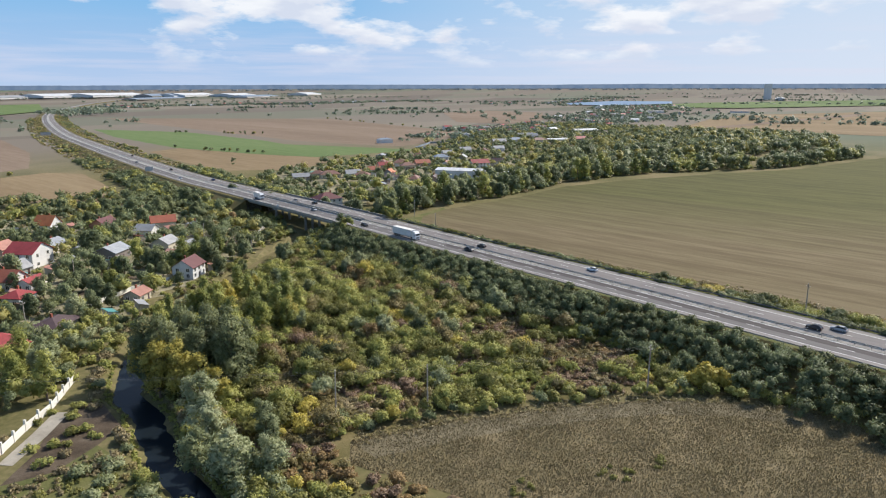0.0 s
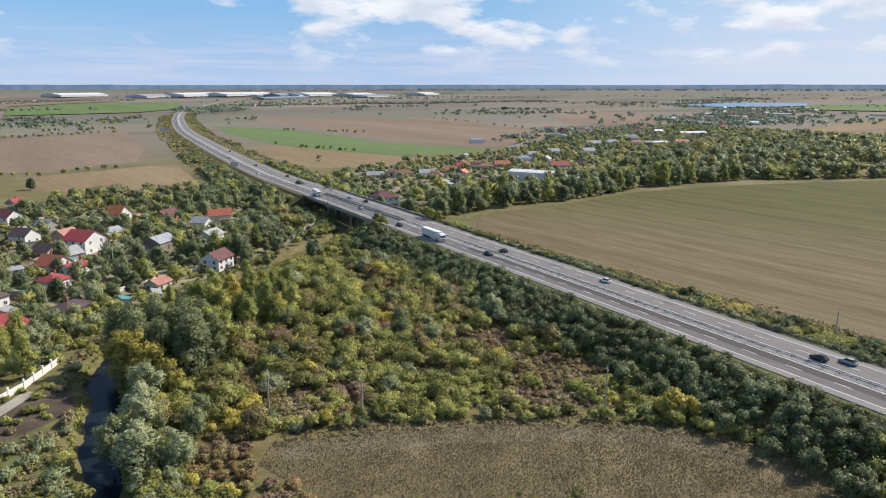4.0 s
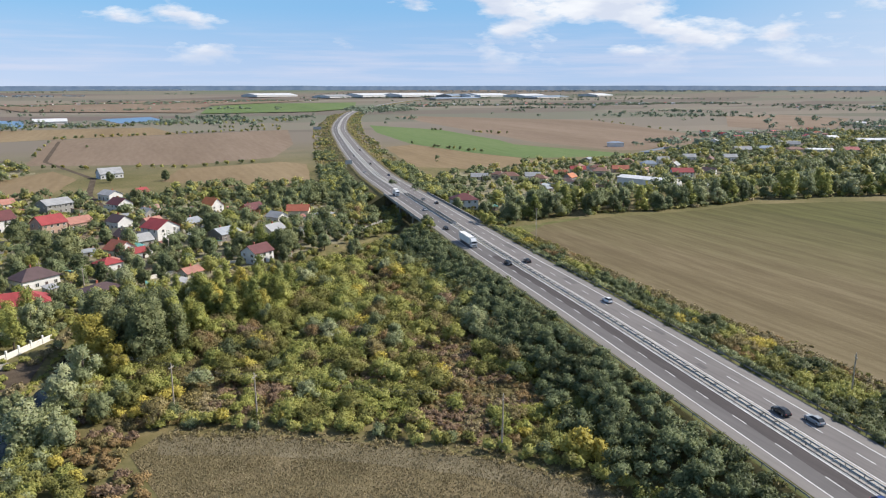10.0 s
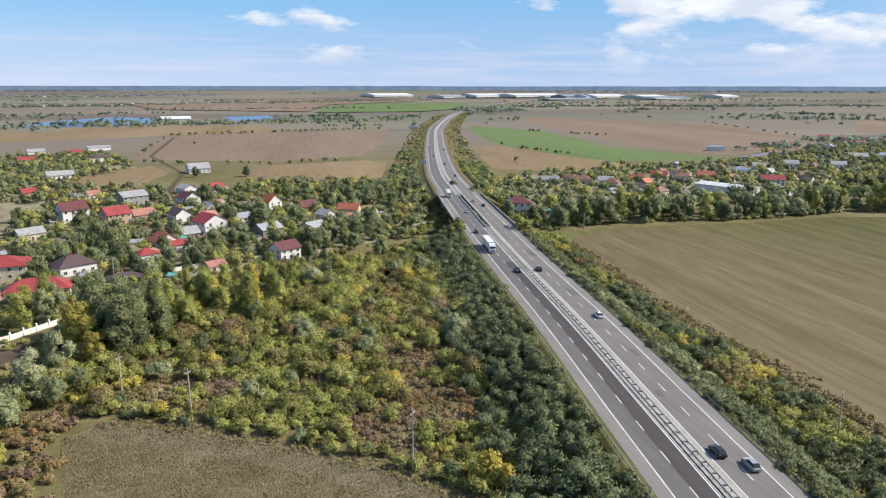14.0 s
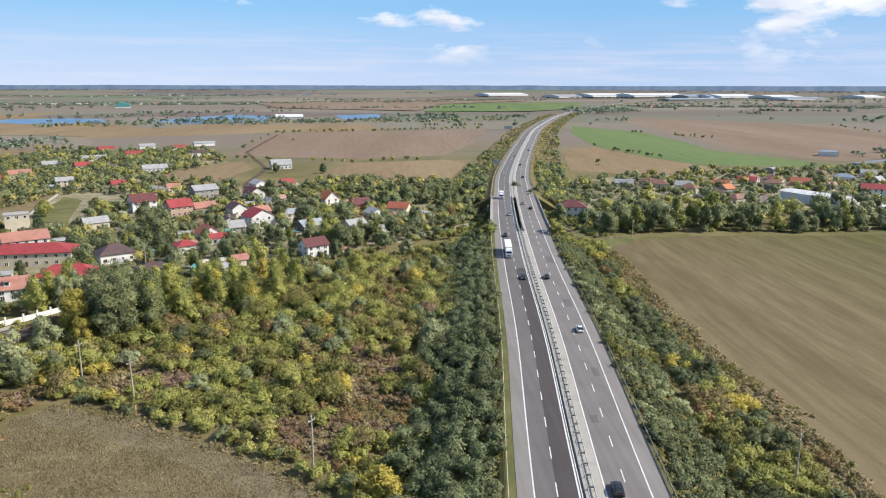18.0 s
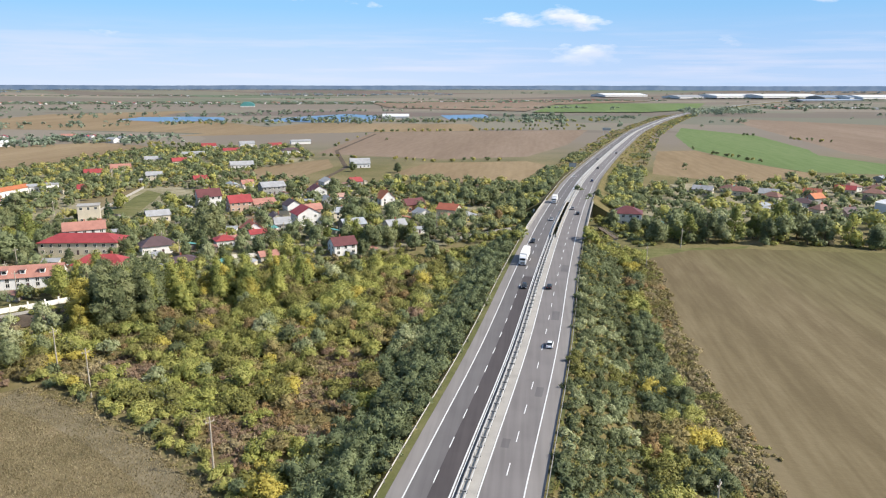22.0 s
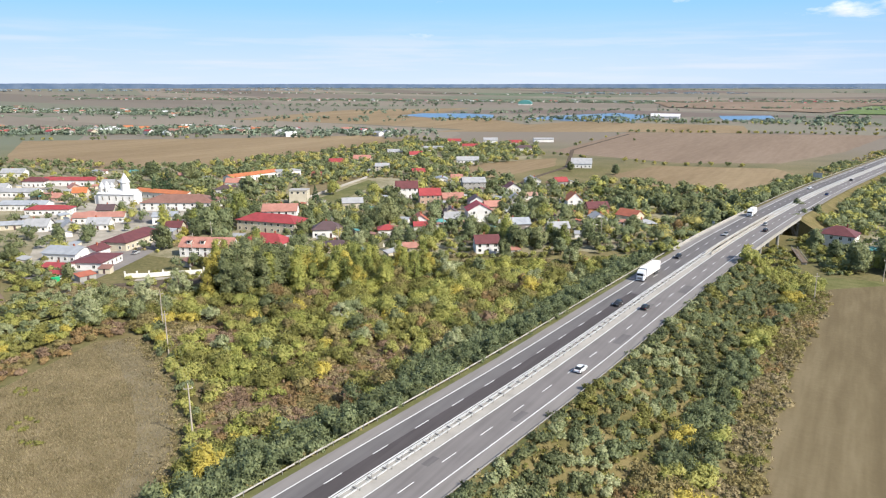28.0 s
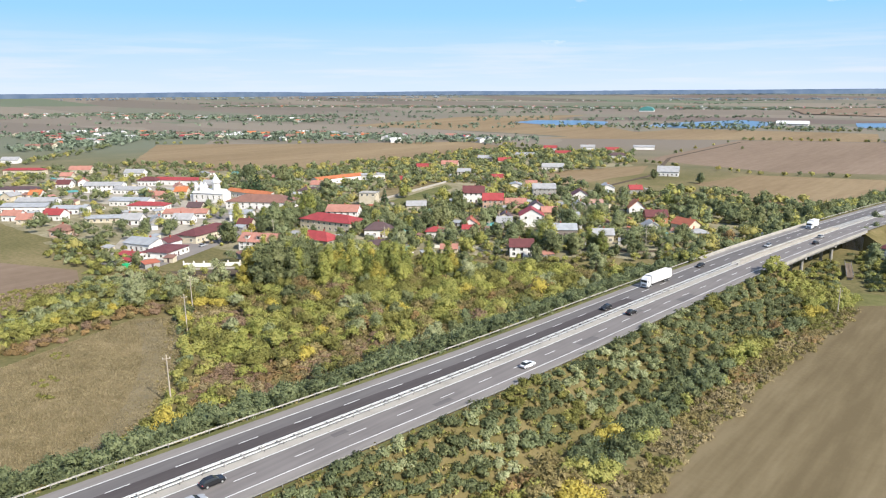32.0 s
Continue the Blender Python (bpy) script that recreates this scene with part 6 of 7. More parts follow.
hut = tagged(new("white_cabin"), "small white cabin half hidden among the shrubs", "cabin")
hut.matrix_basis = pose(-48, 197, 0, 0, 0, 30)
part("wall", box_bm(-1.0, 1.0, -0.8, 0.8, -0.2, 3.4), M["wall_white"], hut)
part("roof", box_bm(-1.1, 1.1, -0.9, 0.9, 3.4, 3.5), M["roof_white"], hut)
part("door", box_bm(-0.4, 0.4, -0.86, -0.8, 0.0, 2.0), M["roof_grey"], hut)


def utility_pole(x, y, h, turn, label):
    p = tagged(new("utility_pole"), label, "pole", "utility poles")
    p.matrix_basis = pose(x, y, 0, RNG.uniform(-1.2, 1.2), RNG.uniform(-1.2, 1.2), turn)
    bm = bmesh.new()
    tube(bm, (0, 0, -0.5), (0, 0, h), 0.22, 0.13, 8)
    part("shaft", bm, M["pole"], p)
    part("crossarm", box_bm(-0.9, 0.9, -0.07, 0.07, h - 0.9, h - 0.76), M["pole"], p)
    for i, xo in enumerate((-0.8, 0.0, 0.8)):
        bm = bmesh.new()
        z = h - 0.76 if i != 1 else h
        tube(bm, (xo, 0, z), (xo, 0, z + 0.28), 0.07, 0.05, 6)
        part("insulator", bm, M["plaster"], p)


for x, y, h in ((-92, 165, 12.5), (-75, 153, 12.3), (-30, 122.5, 12.6), (60, 115, 10.9)):
    utility_pole(x, y, h, 55, "weathered concrete utility pole with a crossarm")
for x, y in ((-136, 300), (-120, 285), (-178, 262), (-165, 240), (-196, 318), (-104, 358), (-90, 330), (-240, 372), (-152, 228), (76, 300), (97, 338), (-250, 330), (-60, 345), (-20, 362)):
    utility_pole(x, y, 9.0, RNG.uniform(0, 90), "slim concrete utility pole in the village")


def wires(ends, label):
    w = tagged(new("power_lines"), label, "cable")
    for a, b in ends:
        for off in (-0.8, 0.0, 0.8):
            bm = bmesh.new()
            p = [Vector((a[0] + off * 0.6, a[1] + off * 0.8, a[2])).lerp(Vector((b[0] + off * 0.6, b[1] + off * 0.8, b[2])), t / 10) - Vector((0, 0, 3.2 * t / 10 * (1 - t / 10))) for t in range(11)]
            for q, r in zip(p, p[1:]):
                tube(bm, q, r, 0.012, 0.012, 3)
            part("wire", bm, M["dark_steel"], w)


wires([((-92, 165, 12.2), (-75, 153, 12.0)), ((-75, 153, 12.0), (-30, 122.5, 12.3)), ((-92, 165, 12.2), (-150, 230, 9.0))], "thin sagging power lines between the poles")


old = tagged(new("footbridge"), "old rusty iron footbridge over the river beside the motorway", "footbridge")
old.matrix_basis = pose(66.5, 364.5, 1.2, 0, 0, -77)
part("walkway", box_bm(-13, 13, -1.2, 1.2, -0.3, 0.0), M["bark"], old)
for _s in (-1.15, 1.15):
    part("railing", box_bm(-13, 13, _s - 0.05, _s + 0.05, 0.9, 1.0), M["dark_steel"], old)
    for _i in range(14):
        part("post", box_bm(-13 + 2 * _i - 0.05, -13 + 2 * _i + 0.05, _s - 0.05, _s + 0.05, 0.0, 0.9), M["dark_steel"], old)
for _x in (-12, 0, 12):
    part("pier", box_bm(_x - 0.4, _x + 0.4, -1.0, 1.0, -4.0, -0.3), M["concrete"], old)


def road_sign(off, y, w, h, z0, label):
    x, yy, z, a = on_road(off, y)
    s = tagged(new("road_sign"), label, "sign")
    s.matrix_basis = pose(x, yy, z - 0.6, 0, 0, a)
    for xo in (-w / 3, w / 3):
        bm = bmesh.new()
        tube(bm, (xo, 0.1, -0.6), (xo, 0.1, z0 + h), 0.09, 0.09, 6)
        part("post", bm, M["steel"], s)
    part("panel", box_bm(-w / 2, w / 2, -0.04, 0.04, z0, z0 + h), M["steel"], s, "grey back of a sign panel")


road_sign(-15.5, 600, 6.0, 3.4, 2.2, "large road sign seen from its grey back")
road_sign(-34, 1066, 12.0, 4.0, 7.0, "white billboard on posts beside the motorway")
road_sign(-15.0, 372, 1.0, 1.0, 1.6, "small road sign at the bridge")


# ---- vehicles ----
def paint(name, c):
    m, add = material(name)
    n = add("ShaderNodeTexNoise", {"Vector": add("ShaderNodeTexCoord").outputs["Object"], "Scale": 3.0, "Detail": 3.0}).outputs["Fac"]
    finish(add, ramp(add, n, [(0.3, tuple(v * 0.85 for v in c)), (0.7, c)]), 0.25, 0.1, spec=0.5)
    return m


CARPAINT = {k: paint(k + "_car_paint", v) for k, v in dict(black=(0.02, 0.02, 0.022), blue=(0.02, 0.05, 0.16), white=(0.78, 0.78, 0.78), silver=(0.35, 0.36, 0.37), green=(0.03, 0.07, 0.06), red=(0.30, 0.03, 0.03)).items()}
M["tyre"] = plain("tyre_rubber", (0.02, 0.02, 0.02), 0.9)
M["lamp"] = plain("headlight_glass", (0.6, 0.6, 0.6), 0.1)


def loft(bm, stations):
    """Rings of a half width, sill and roof height along y, joined into a shell."""
    rings = []
    for y, w, z0, z1, tw in stations:
        rings.append([bm.verts.new(p) for p in ((-w, y, z0), (-w, y, z0 + (z1 - z0) * 0.55), (-tw, y, z1), (tw, y, z1), (w, y, z0 + (z1 - z0) * 0.55), (w, y, z0))])
    for a, b in zip(rings, rings[1:]):
        for i in range(6):
            bm.faces.new((a[i], a[(i + 1) % 6], b[(i + 1) % 6], b[i]))
    bm.faces.new(rings[0][::-1])
    bm.faces.new(rings[-1])
    bmesh.ops.recalc_face_normals(bm, faces=bm.faces[:])


def wheels(v, ys, w, r):
    bm = bmesh.new()
    tube(bm, (-0.11, 0, 0), (0.11, 0, 0), r, r, 12)
    me = bm_mesh("tyre", bm, M["tyre"])
    bm = bmesh.new()
    tube(bm, (-0.125, 0, 0), (0.125, 0, 0), r * 0.6, r * 0.6, 10)
    rm = bm_mesh("rim", bm, M["steel"])
    for y in ys:
        for s in (-1, 1):
            o = part("wheel", me, None, v)
            o.matrix_basis = pose(s * w, y, r)
            part("rim", rm, None, o)


def car(off, y, color, towards, label, parked=None):
    v = tagged(new("car"), label, "car", "parked cars" if parked else "cars on the motorway")
    x, yy, z, a = parked or on_road(off, y)
    v.matrix_basis = pose(x, yy, z + 0.01, 0, 0, a + (180 if towards else 0))
    bm = bmesh.new()
    loft(bm, [(-2.15, 0.72, 0.42, 0.72, 0.62), (-2.0, 0.84, 0.28, 0.92, 0.74), (-0.8, 0.88, 0.24, 0.98, 0.80), (0.9, 0.88, 0.24, 0.98, 0.80), (1.9, 0.84, 0.26, 0.82, 0.72), (2.15, 0.70, 0.40, 0.64, 0.58)])
    part("body", bm, CARPAINT[color], v)
    bm = bmesh.new()
    loft(bm, [(-1.95, 0.70, 0.90, 0.95, 0.66), (-1.35, 0.76, 0.92, 1.42, 0.56), (0.1, 0.77, 0.95, 1.45, 0.58), (1.0, 0.74, 0.93, 0.98, 0.68)])
    part("glasshouse", bm, M["glass"], v)
    part("roof_panel", box_bm(-0.55, 0.55, -1.3, 0.1, 1.42, 1.47), CARPAINT[color], v)
    for s in (-1, 1):
        part("headlight", box_bm(s * 0.6 - 0.16, s * 0.6 + 0.16, 2.02, 2.14, 0.56, 0.70), M["lamp"], v)
        part("tail_light", box_bm(s * 0.62 - 0.14, s * 0.62 + 0.14, -2.14, -2.02, 0.70, 0.84), M["roof_red"], v)
    wheels(v, (-1.3, 1.35), 0.80, 0.32)


def truck(off, y, towards, label, length=13.6, cab=True):
    v = tagged(new("truck"), label, "truck")
    x, yy, z, a = on_road(off, y)
    v.matrix_basis = pose(x, yy, z + 0.01, 0, 0, a + (180 if towards else 0))
    L = length
    part("trailer", box_bm(-1.27, 1.27, -L / 2 - 1.6, L / 2 - 1.6, 1.15, 4.0), M["wall_white"], v, "white canvas trailer")
    part("chassis", box_bm(-0.9, 0.9, -L / 2 - 1.4, L / 2 + 0.6, 0.75, 1.14), M["dark_steel"], v)
    bm = bmesh.new()
    y0 = L / 2 - 1.2
    loft(bm, [(y0, 1.22, 0.6, 3.7, 1.15), (y0 + 1.5, 1.24, 0.5, 3.6, 1.15), (y0 + 2.1, 1.22, 0.45, 2.9, 1.16), (y0 + 2.3, 1.15, 0.45, 1.7, 1.14)])
    cabm = part("cab", bm, CARPAINT["white"], v, "white driver's cab")
    part("windscreen", box_bm(-1.05, 1.05, y0 + 2.1, y0 + 2.26, 1.85, 2.7), M["glass"], cabm)
    part("grille", box_bm(-0.8, 0.8, y0 + 2.28, y0 + 2.33, 0.7, 1.4), M["dark_steel"], cabm)
    for s in (-1, 1):
        part("mirror", box_bm(s * 1.42 - 0.1, s * 1.42 + 0.1, y0 + 1.9, y0 + 2.0, 1.9, 2.6), M["dark_steel"], cabm)
        part("headlight", box_bm(s * 0.95 - 0.15, s * 0.95 + 0.15, y0 + 2.26, y0 + 2.34, 0.7, 0.95), M["lamp"], cabm)
    wheels(v, (-L / 2 + 0.2, -L / 2 + 1.5, -L / 2 + 2.8, L / 2 - 1.9, L / 2 + 0.4), 1.12, 0.5)


truck(-7.6, 268, True, "white articulated lorry with a plain box trailer")
truck(-7.6, 410, True, "white delivery lorry crossing the bridge", 6.0)
for off, y, c, tw in ((-7.6, 300, "black", True), (-4.0, 232, "black", True), (4.0, 233, "black", False), (7.6, 180, "white", False), (4.1, 102, "black", False), (7.7, 97, "silver", False), (7.6, 372, "black", False),
                      (4.0, 388, "silver", False), (-4.0, 352, "silver", True), (7.6, 520, "blue", False), (-7.6, 545, "white", True), (4.1, 610, "black", False), (-4.0, 690, "silver", True), (7.6, 760, "black", False),
                      (-7.6, 840, "white", True), (-4.1, 70, "blue", True)):
    car(off, y, c, tw, c + " passenger car on the motorway")

for x, y, a, c in ((-178, 188, 30, "black"), (-174, 184, 28, "white"), (-186, 226, 20, "silver"), (-216, 292, 60, "blue"), (-222, 286, 60, "white"), (-128, 470, 8, "white"), (-112, 352, 40, "silver")):
    car(0, 0, c, False, c + " car parked beside a village street", (x, y, 0.1, a))
tank = tagged(new("water_tank"), "bright green plastic tank on the ground by the kiosk", "tank")
tank.matrix_basis = pose(-172.5, 181, 0, 0, 0, 30)
_bm = bmesh.new()
tube(_bm, (0, 0, 0), (0, 0, 1.9), 1.6, 1.6, 16)
tube(_bm, (0, 0, 1.9), (0, 0, 2.3), 1.6, 0.5, 16)
part("body", _bm, plain("green_plastic", (0.02, 0.35, 0.14), 0.4), tank)
_bm = bmesh.new()
tube(_bm, (0, 0, 2.3), (0, 0, 2.42), 0.55, 0.55, 12)
part("lid", _bm, M["dark_steel"], tank)

# ---- village and far trees ----
def free(x, y, gap=1.8):
    return all(math.hypot(x - a, y - b) > r * 0.8 + gap for a, b, r in HOUSES)


def on_motorway(x, y, gap):
    return -300 < y < 6000 and abs(x - road_x(y)) < gap


VILLAGE = [
    [(-345, 330), (-250, 300), (-205, 230), (-150, 232), (-108, 262), (-60, 292), (-20, 318), (10, 345), (20, 380), (34, 460), (30, 540), (-60, 560), (-120, 500), (-165, 540), (-225, 560), (-190, 700),
     (-250, 820), (-420, 800), (-420, 560), (-420, 470)],
    [(74, 365), (150, 405), (330, 415), (520, 340), (720, 330), (880, 400), (930, 600), (1000, 800), (900, 880), (600, 760), (420, 640), (250, 600), (140, 570), (90, 500), (66, 430)],
    [(-345, 330), (-420, 470), (-600, 390), (-640, 260), (-420, 190), (-300, 185), (-215, 176), (-215, 235), (-260, 300)],
]
def in_view_of_house(x, y):
    """Front gardens: the open strip on the south side of a house."""
    return any(abs(x - a) < r * 0.9 + 1.5 and -8 - r < y - b < 1 for a, b, r in HOUSES if r > 3.6)


for x, y, z in ((-183, 238, 12), (-193, 272, 14), (-190, 280, 12), (-265, 373, 14), (-355, 402, 16), (-381, 387, 16), (-160, 309, 10), (-147, 317, 10), (-131, 340, 15), (-158, 389, 12), (-84, 385, 10), (-68, 372, 12),
                (-43, 314, 13), (-47, 318, 11), (-59, 386, 11), (-50, 393, 10), (-106, 475, 13), (-73, 531, 9), (-41, 489, 10), (-24, 469, 10), (-3, 447, 11), (4, 452, 11), (-10, 384, 9), (-33, 336, 9), (-21, 345, 10),
                (-125, 314, 8), (-172, 186, 7), (-219, 191, 8), (-188, 180, 7), (-277, 286, 8), (-199, 422, 9), (-175, 534, 9), (-128, 611, 9), (-220, 531, 9), (-269, 447, 10), (-238, 223, 8), (-226, 230, 8), (-253, 351, 10),
                (-88, 608, 9), (-42, 447, 8), (20, 449, 11), (24, 470, 11), (28, 500, 10), (-38, 326, 10), (-52, 322, 9), (-76, 410, 9), (-28, 440, 10), (10, 430, 9), (-15, 455, 11), (-60, 480, 9)):
    v = str(RNG.choice(["round_a", "round_b", "round_c"], p=[0.42, 0.43, 0.15]))
    tree(v, x, y, z / VARIETY[v][1], "broad dark green tree beside a village house")
tree("russet", 10, 388, 1.1, "russet brown tree beside the lane by the bridge")
count = 0
for vi, (poly, step) in enumerate(zip(VILLAGE, (8.6, 10.4, 13.0))):
    for x, y in scatter(poly, step, RNG):
        if not free(x, y) or on_motorway(x, y, 24) or near_line([(-120, 460), (-138, 543), (-144, 640)], x, y) < 5 or (-255 < x < -195 and 370 < y < 490):
            continue
        if in_view_of_house(x, y) and RNG.random() < 0.8 or vi != 1 and noise2(x, y, 45, 12) < 0.3:
            continue
        d = math.hypot(x, y)
        if d < 520 and RNG.random() < 0.62 and count < 130:
            v = str(RNG.choice(["round_a", "round_b", "round_c", "willow_a", "round_y", "russet", "poplar_b"], p=[0.38, 0.34, 0.12, 0.05, 0.03, 0.03, 0.05]))
            tree(v, x, y, RNG.uniform(0.5, 1.0), "leafy garden tree between the village houses")
            count += 1
        else:
            k = RNG.choice(["acacia", "garden", "garden", "olive", "garden", "green", "acacia"])
            r = 1.8 + 3.4 * RNG.random() ** 1.5
            shrub(k, x, y, r, r * RNG.uniform(1.4, 1.9), RNG, 150 if d < 430 else 75, 0.58 if d < 430 else 0.85, k=8)
# low hedges, vines and vegetable beds between the houses
for x, y in scatter(VILLAGE[0] , 6.0, RNG):
    if free(x, y, 0.5) and y < 520 and not on_motorway(x, y, 30) and noise2(x, y, 18, 14) > 0.44 and not (-255 < x < -195 and 370 < y < 490):
        shrub(RNG.choice(["olive", "green", "khaki", "garden", "weed"]), x, y, RNG.uniform(0.9, 2.2), RNG.uniform(0.6, 1.9), RNG, 60, 0.5, k=5)
# woods and hedges out on the plain
for x, y in scatter([(300, 430), (520, 350), (720, 300), (860, 330), (900, 430), (860, 600), (560, 520)], 14.0, RNG):
    if free(x, y):
        shrub(RNG.choice(["acacia", "garden", "olive", "garden"]), x, y, RNG.uniform(5, 9), RNG.uniform(8, 15), RNG, 110, 1.3, k=9)
for y in np.arange(425, 1900, 4.0):
    for s in (-1, 1):
        for o in (17, 22, 27, 33, 39):
            x = road_x(y) + s * (o + RNG.uniform(-2.5, 2.5))
            clump = noise2(x, y, 55, 31 + s)
            if y < 640:
                if o > 19 and RNG.random() < 0.85:
                    shrub(RNG.choice(["acacia", "garden", "acacia", "green"]), x, y + RNG.uniform(-2, 2), RNG.uniform(2.4, 4.2), RNG.uniform(3.5, 7.0), RNG, 90, 0.7, bank(x, y) * 0.6, k=8)
            elif clump > 0.56 and o > 19:
                shrub(RNG.choice(["acacia", "garden", "olive"]), x, y + RNG.uniform(-2, 2), RNG.uniform(2.0, 3.6), RNG.uniform(2.0, 4.2) * (1.0 if o > 24 else 0.6), RNG, 46, 0.85, bank(x, y) * 0.6)
            elif RNG.random() < 0.45:
                shrub(RNG.choice(["khaki", "weed", "garden", "olive"]), x, y + RNG.uniform(-2, 2), RNG.uniform(1.6, 2.8), RNG.uniform(0.6, 1.4), RNG, 26, 0.8, bank(x, y) * 0.8, k=4)
for line, step, h in (([(-202, 730), (-74, 700), (28, 735)], 9, 4), ([(-230, 1135), (-60, 1200), (110, 1258)], 8, 5), ([(0, 1320), (60, 1330), (130, 1330)], 7, 6), ([(-420, 1420), (-100, 1450), (190, 1555)], 7, 7),
                      ([(214, 881), (225, 815), (250, 740)], 9, 4), ([(252, 612), (233, 609)], 8, 10), ([(158, 643), (161, 653)], 8, 7), ([(340, 1150), (420, 1010)], 9, 4), ([(-545, 880), (-363, 810), (-250, 830)], 9, 6),
                      ([(-613, 396), (-440, 470), (-410, 540)], 9, 6), ([(-868, 567), (-674, 740)], 11, 6), ([(-640, 262), (-780, 420), (-900, 520)], 9, 7), ([(473, 708), (476, 711)], 3, 13),
                      ([(-228, 1130), (-210, 780)], 40, 4), ([(660, 794), (797, 1356)], 30, 4), ([(-173, 966), (-168, 968)], 4, 5), ([(400, 640), (660, 794)], 20, 5), ([(-700, 1330), (-300, 1400)], 9, 6)):
    for (ax, ay), (bx, by) in zip(line, line[1:]):
        n = max(1, int(math.hypot(bx - ax, by - ay) / step))
        for i in range(n):
            t = (i + RNG.random()) / n
            if noise2(ax + (bx - ax) * t, ay + (by - ay) * t, 35, 7) > 0.42:
                r = h * RNG.uniform(0.35, 0.75)
                shrub(RNG.choice(["acacia", "garden", "olive"]), ax + (bx - ax) * t, ay + (by - ay) * t, r, h * RNG.uniform(0.7, 1.2), RNG, 60, 1.0, k=5)
for i in range(45):
    a, d = radians(RNG.uniform(-75, 75)), RNG.uniform(700, 2150)
    x, y = d * math.sin(a), d * math.cos(a)
    if noise2(x, y, 260, 2) > 0.5 and not on_motorway(x, y, 40) and not (-240 < x < 120 and 730 < y < 1240) and not (200 < x < 800 and 630 < y < 1400):
        for _ in range(int(RNG.integers(1, 4))):
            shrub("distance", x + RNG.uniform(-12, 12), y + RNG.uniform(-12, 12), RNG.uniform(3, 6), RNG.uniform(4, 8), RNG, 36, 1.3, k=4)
flush("garden_trees", "trees and hedges of the village and plain", "trees")

for x, y, s in ((-319, 347, 1.0), (-325, 356, 1.15), (-315, 338, 0.9), (-330, 350, 0.8), (-246, 325, 0.8), (-207, 372, 0.8), (-118, 372, 0.75), (-88, 440, 0.7), (-252, 330, 0.7)):
    tree("spruce", x, y, s, "dark spruce standing beside the village buildings")


# ---- the far plain ----
def far_house(mesh_w, mesh_r, x, y, turn):
    h = tagged(new("far_house"), "tiny pale house of a distant settlement", "house", "distant houses")
    part("wall", mesh_w, None, h)
    part("roof", mesh_r, None, h)
    wx, wy, wz = land(x, y)
    s = math.hypot(wx, wy) / math.hypot(x, y)
    h.matrix_basis = pose(wx, wy, wz, 0, 0, turn) @ Matrix.Scale(s, 4)


FARM = []
for i, (wl, rf) in enumerate((("white", "red"), ("white", "grey"), ("cream", "orange"), ("white", "white"), ("cream", "brown"), ("white", "salmon"))):
    FARM.append((bm_mesh("wall", wall_body(13 + i, 10, 4.5, 2.4, True), M["wall_" + wl]), bm_mesh("roof", gable_roof(13 + i, 10, 4.5, 2.4), M["roof_" + rf])))
FARTREES, SPECKS = [], []
for (x0, y0), (x1, y1), n, wide in (((-3400, 2300), (-1900, 2750), 80, 90), ((-1900, 2750), (-700, 2950), 75, 90), ((-700, 2950), (500, 3900), 50, 110), ((-2600, 1100), (-1300, 1250), 70, 70),
                                    ((-1150, 640), (-500, 930), 50, 45), ((800, 2600), (2200, 2400), 56, 70), ((500, 760), (1300, 900), 34, 60), ((1300, 900), (2100, 1300), 40, 70),
                                    ((-1350, 640), (-900, 480), 24, 45), ((-5200, 4300), (-1200, 5200), 60, 160), ((2000, 1700), (3600, 2300), 40, 90)):
    for i in range(n):
        t = RNG.random()
        long = math.hypot(x1 - x0, y1 - y0)
        ux, uy = (x1 - x0) / long, (y1 - y0) / long
        k = RNG.normal() * wide
        x, y = x0 + (x1 - x0) * t - uy * k, y0 + (y1 - y0) * t + ux * k
        if math.hypot(x, y) < 2000 or i % 4 == 0:
            far_house(*FARM[int(RNG.integers(0, 6))], x, y, RNG.uniform(0, 180))
        else:
            SPECKS.append((x, y, RNG.uniform(0, math.pi), int(RNG.integers(0, 3))))
        for _ in range(24):
            p, q = RNG.normal() * 34, RNG.normal() * 18
            FARTREES.append((x + ux * p - uy * q, y + uy * p + ux * q, RNG.uniform(3.5, 7.0)))
for i in range(110):
    a, d = radians(RNG.uniform(-82, 82)), 1350 / max(0.09, RNG.random())
    x, y = d * math.sin(a), d * math.cos(a)
    if d < 2300 and (-240 < x < 130 or 200 < x < 820) and y < 1450:
        continue
    side = -a + radians(RNG.normal() * 12)
    run = RNG.uniform(90, 320) * (1 + d / 4000)
    for k in range(int(RNG.integers(16, 44))):
        t = RNG.normal() * 0.5 * run
        FARTREES.append((x + t * math.cos(side) + RNG.normal() * 7, y + t * math.sin(side) + RNG.normal() * 7, RNG.uniform(3.5, 7.0) * (1 + d / 9000)))
for i in range(60):
    x, y = RNG.uniform(-560, -300), RNG.uniform(1470, 1860)
    if noise2(x, y, 60, 3) > 0.52:
        FARTREES.append((x, y, RNG.uniform(2.5, 5.0)))
for i in range(150):
    t = RNG.random()
    FARTREES.append((-260 + 520 * t + RNG.normal() * 8, 1480 + 260 * t + RNG.normal() * 30, RNG.uniform(3.0, 6.5)))
WATERSIDE = [[(x * 0.985, y * 0.985 - 45) for x, y in p] for p in PONDS[:1] + PONDS[2:]] + PONDS[:1] + PONDS[2:]
FARTREES = [f for f in FARTREES if not any(inside(p, f[0], f[1]) for p in WATERSIDE)]
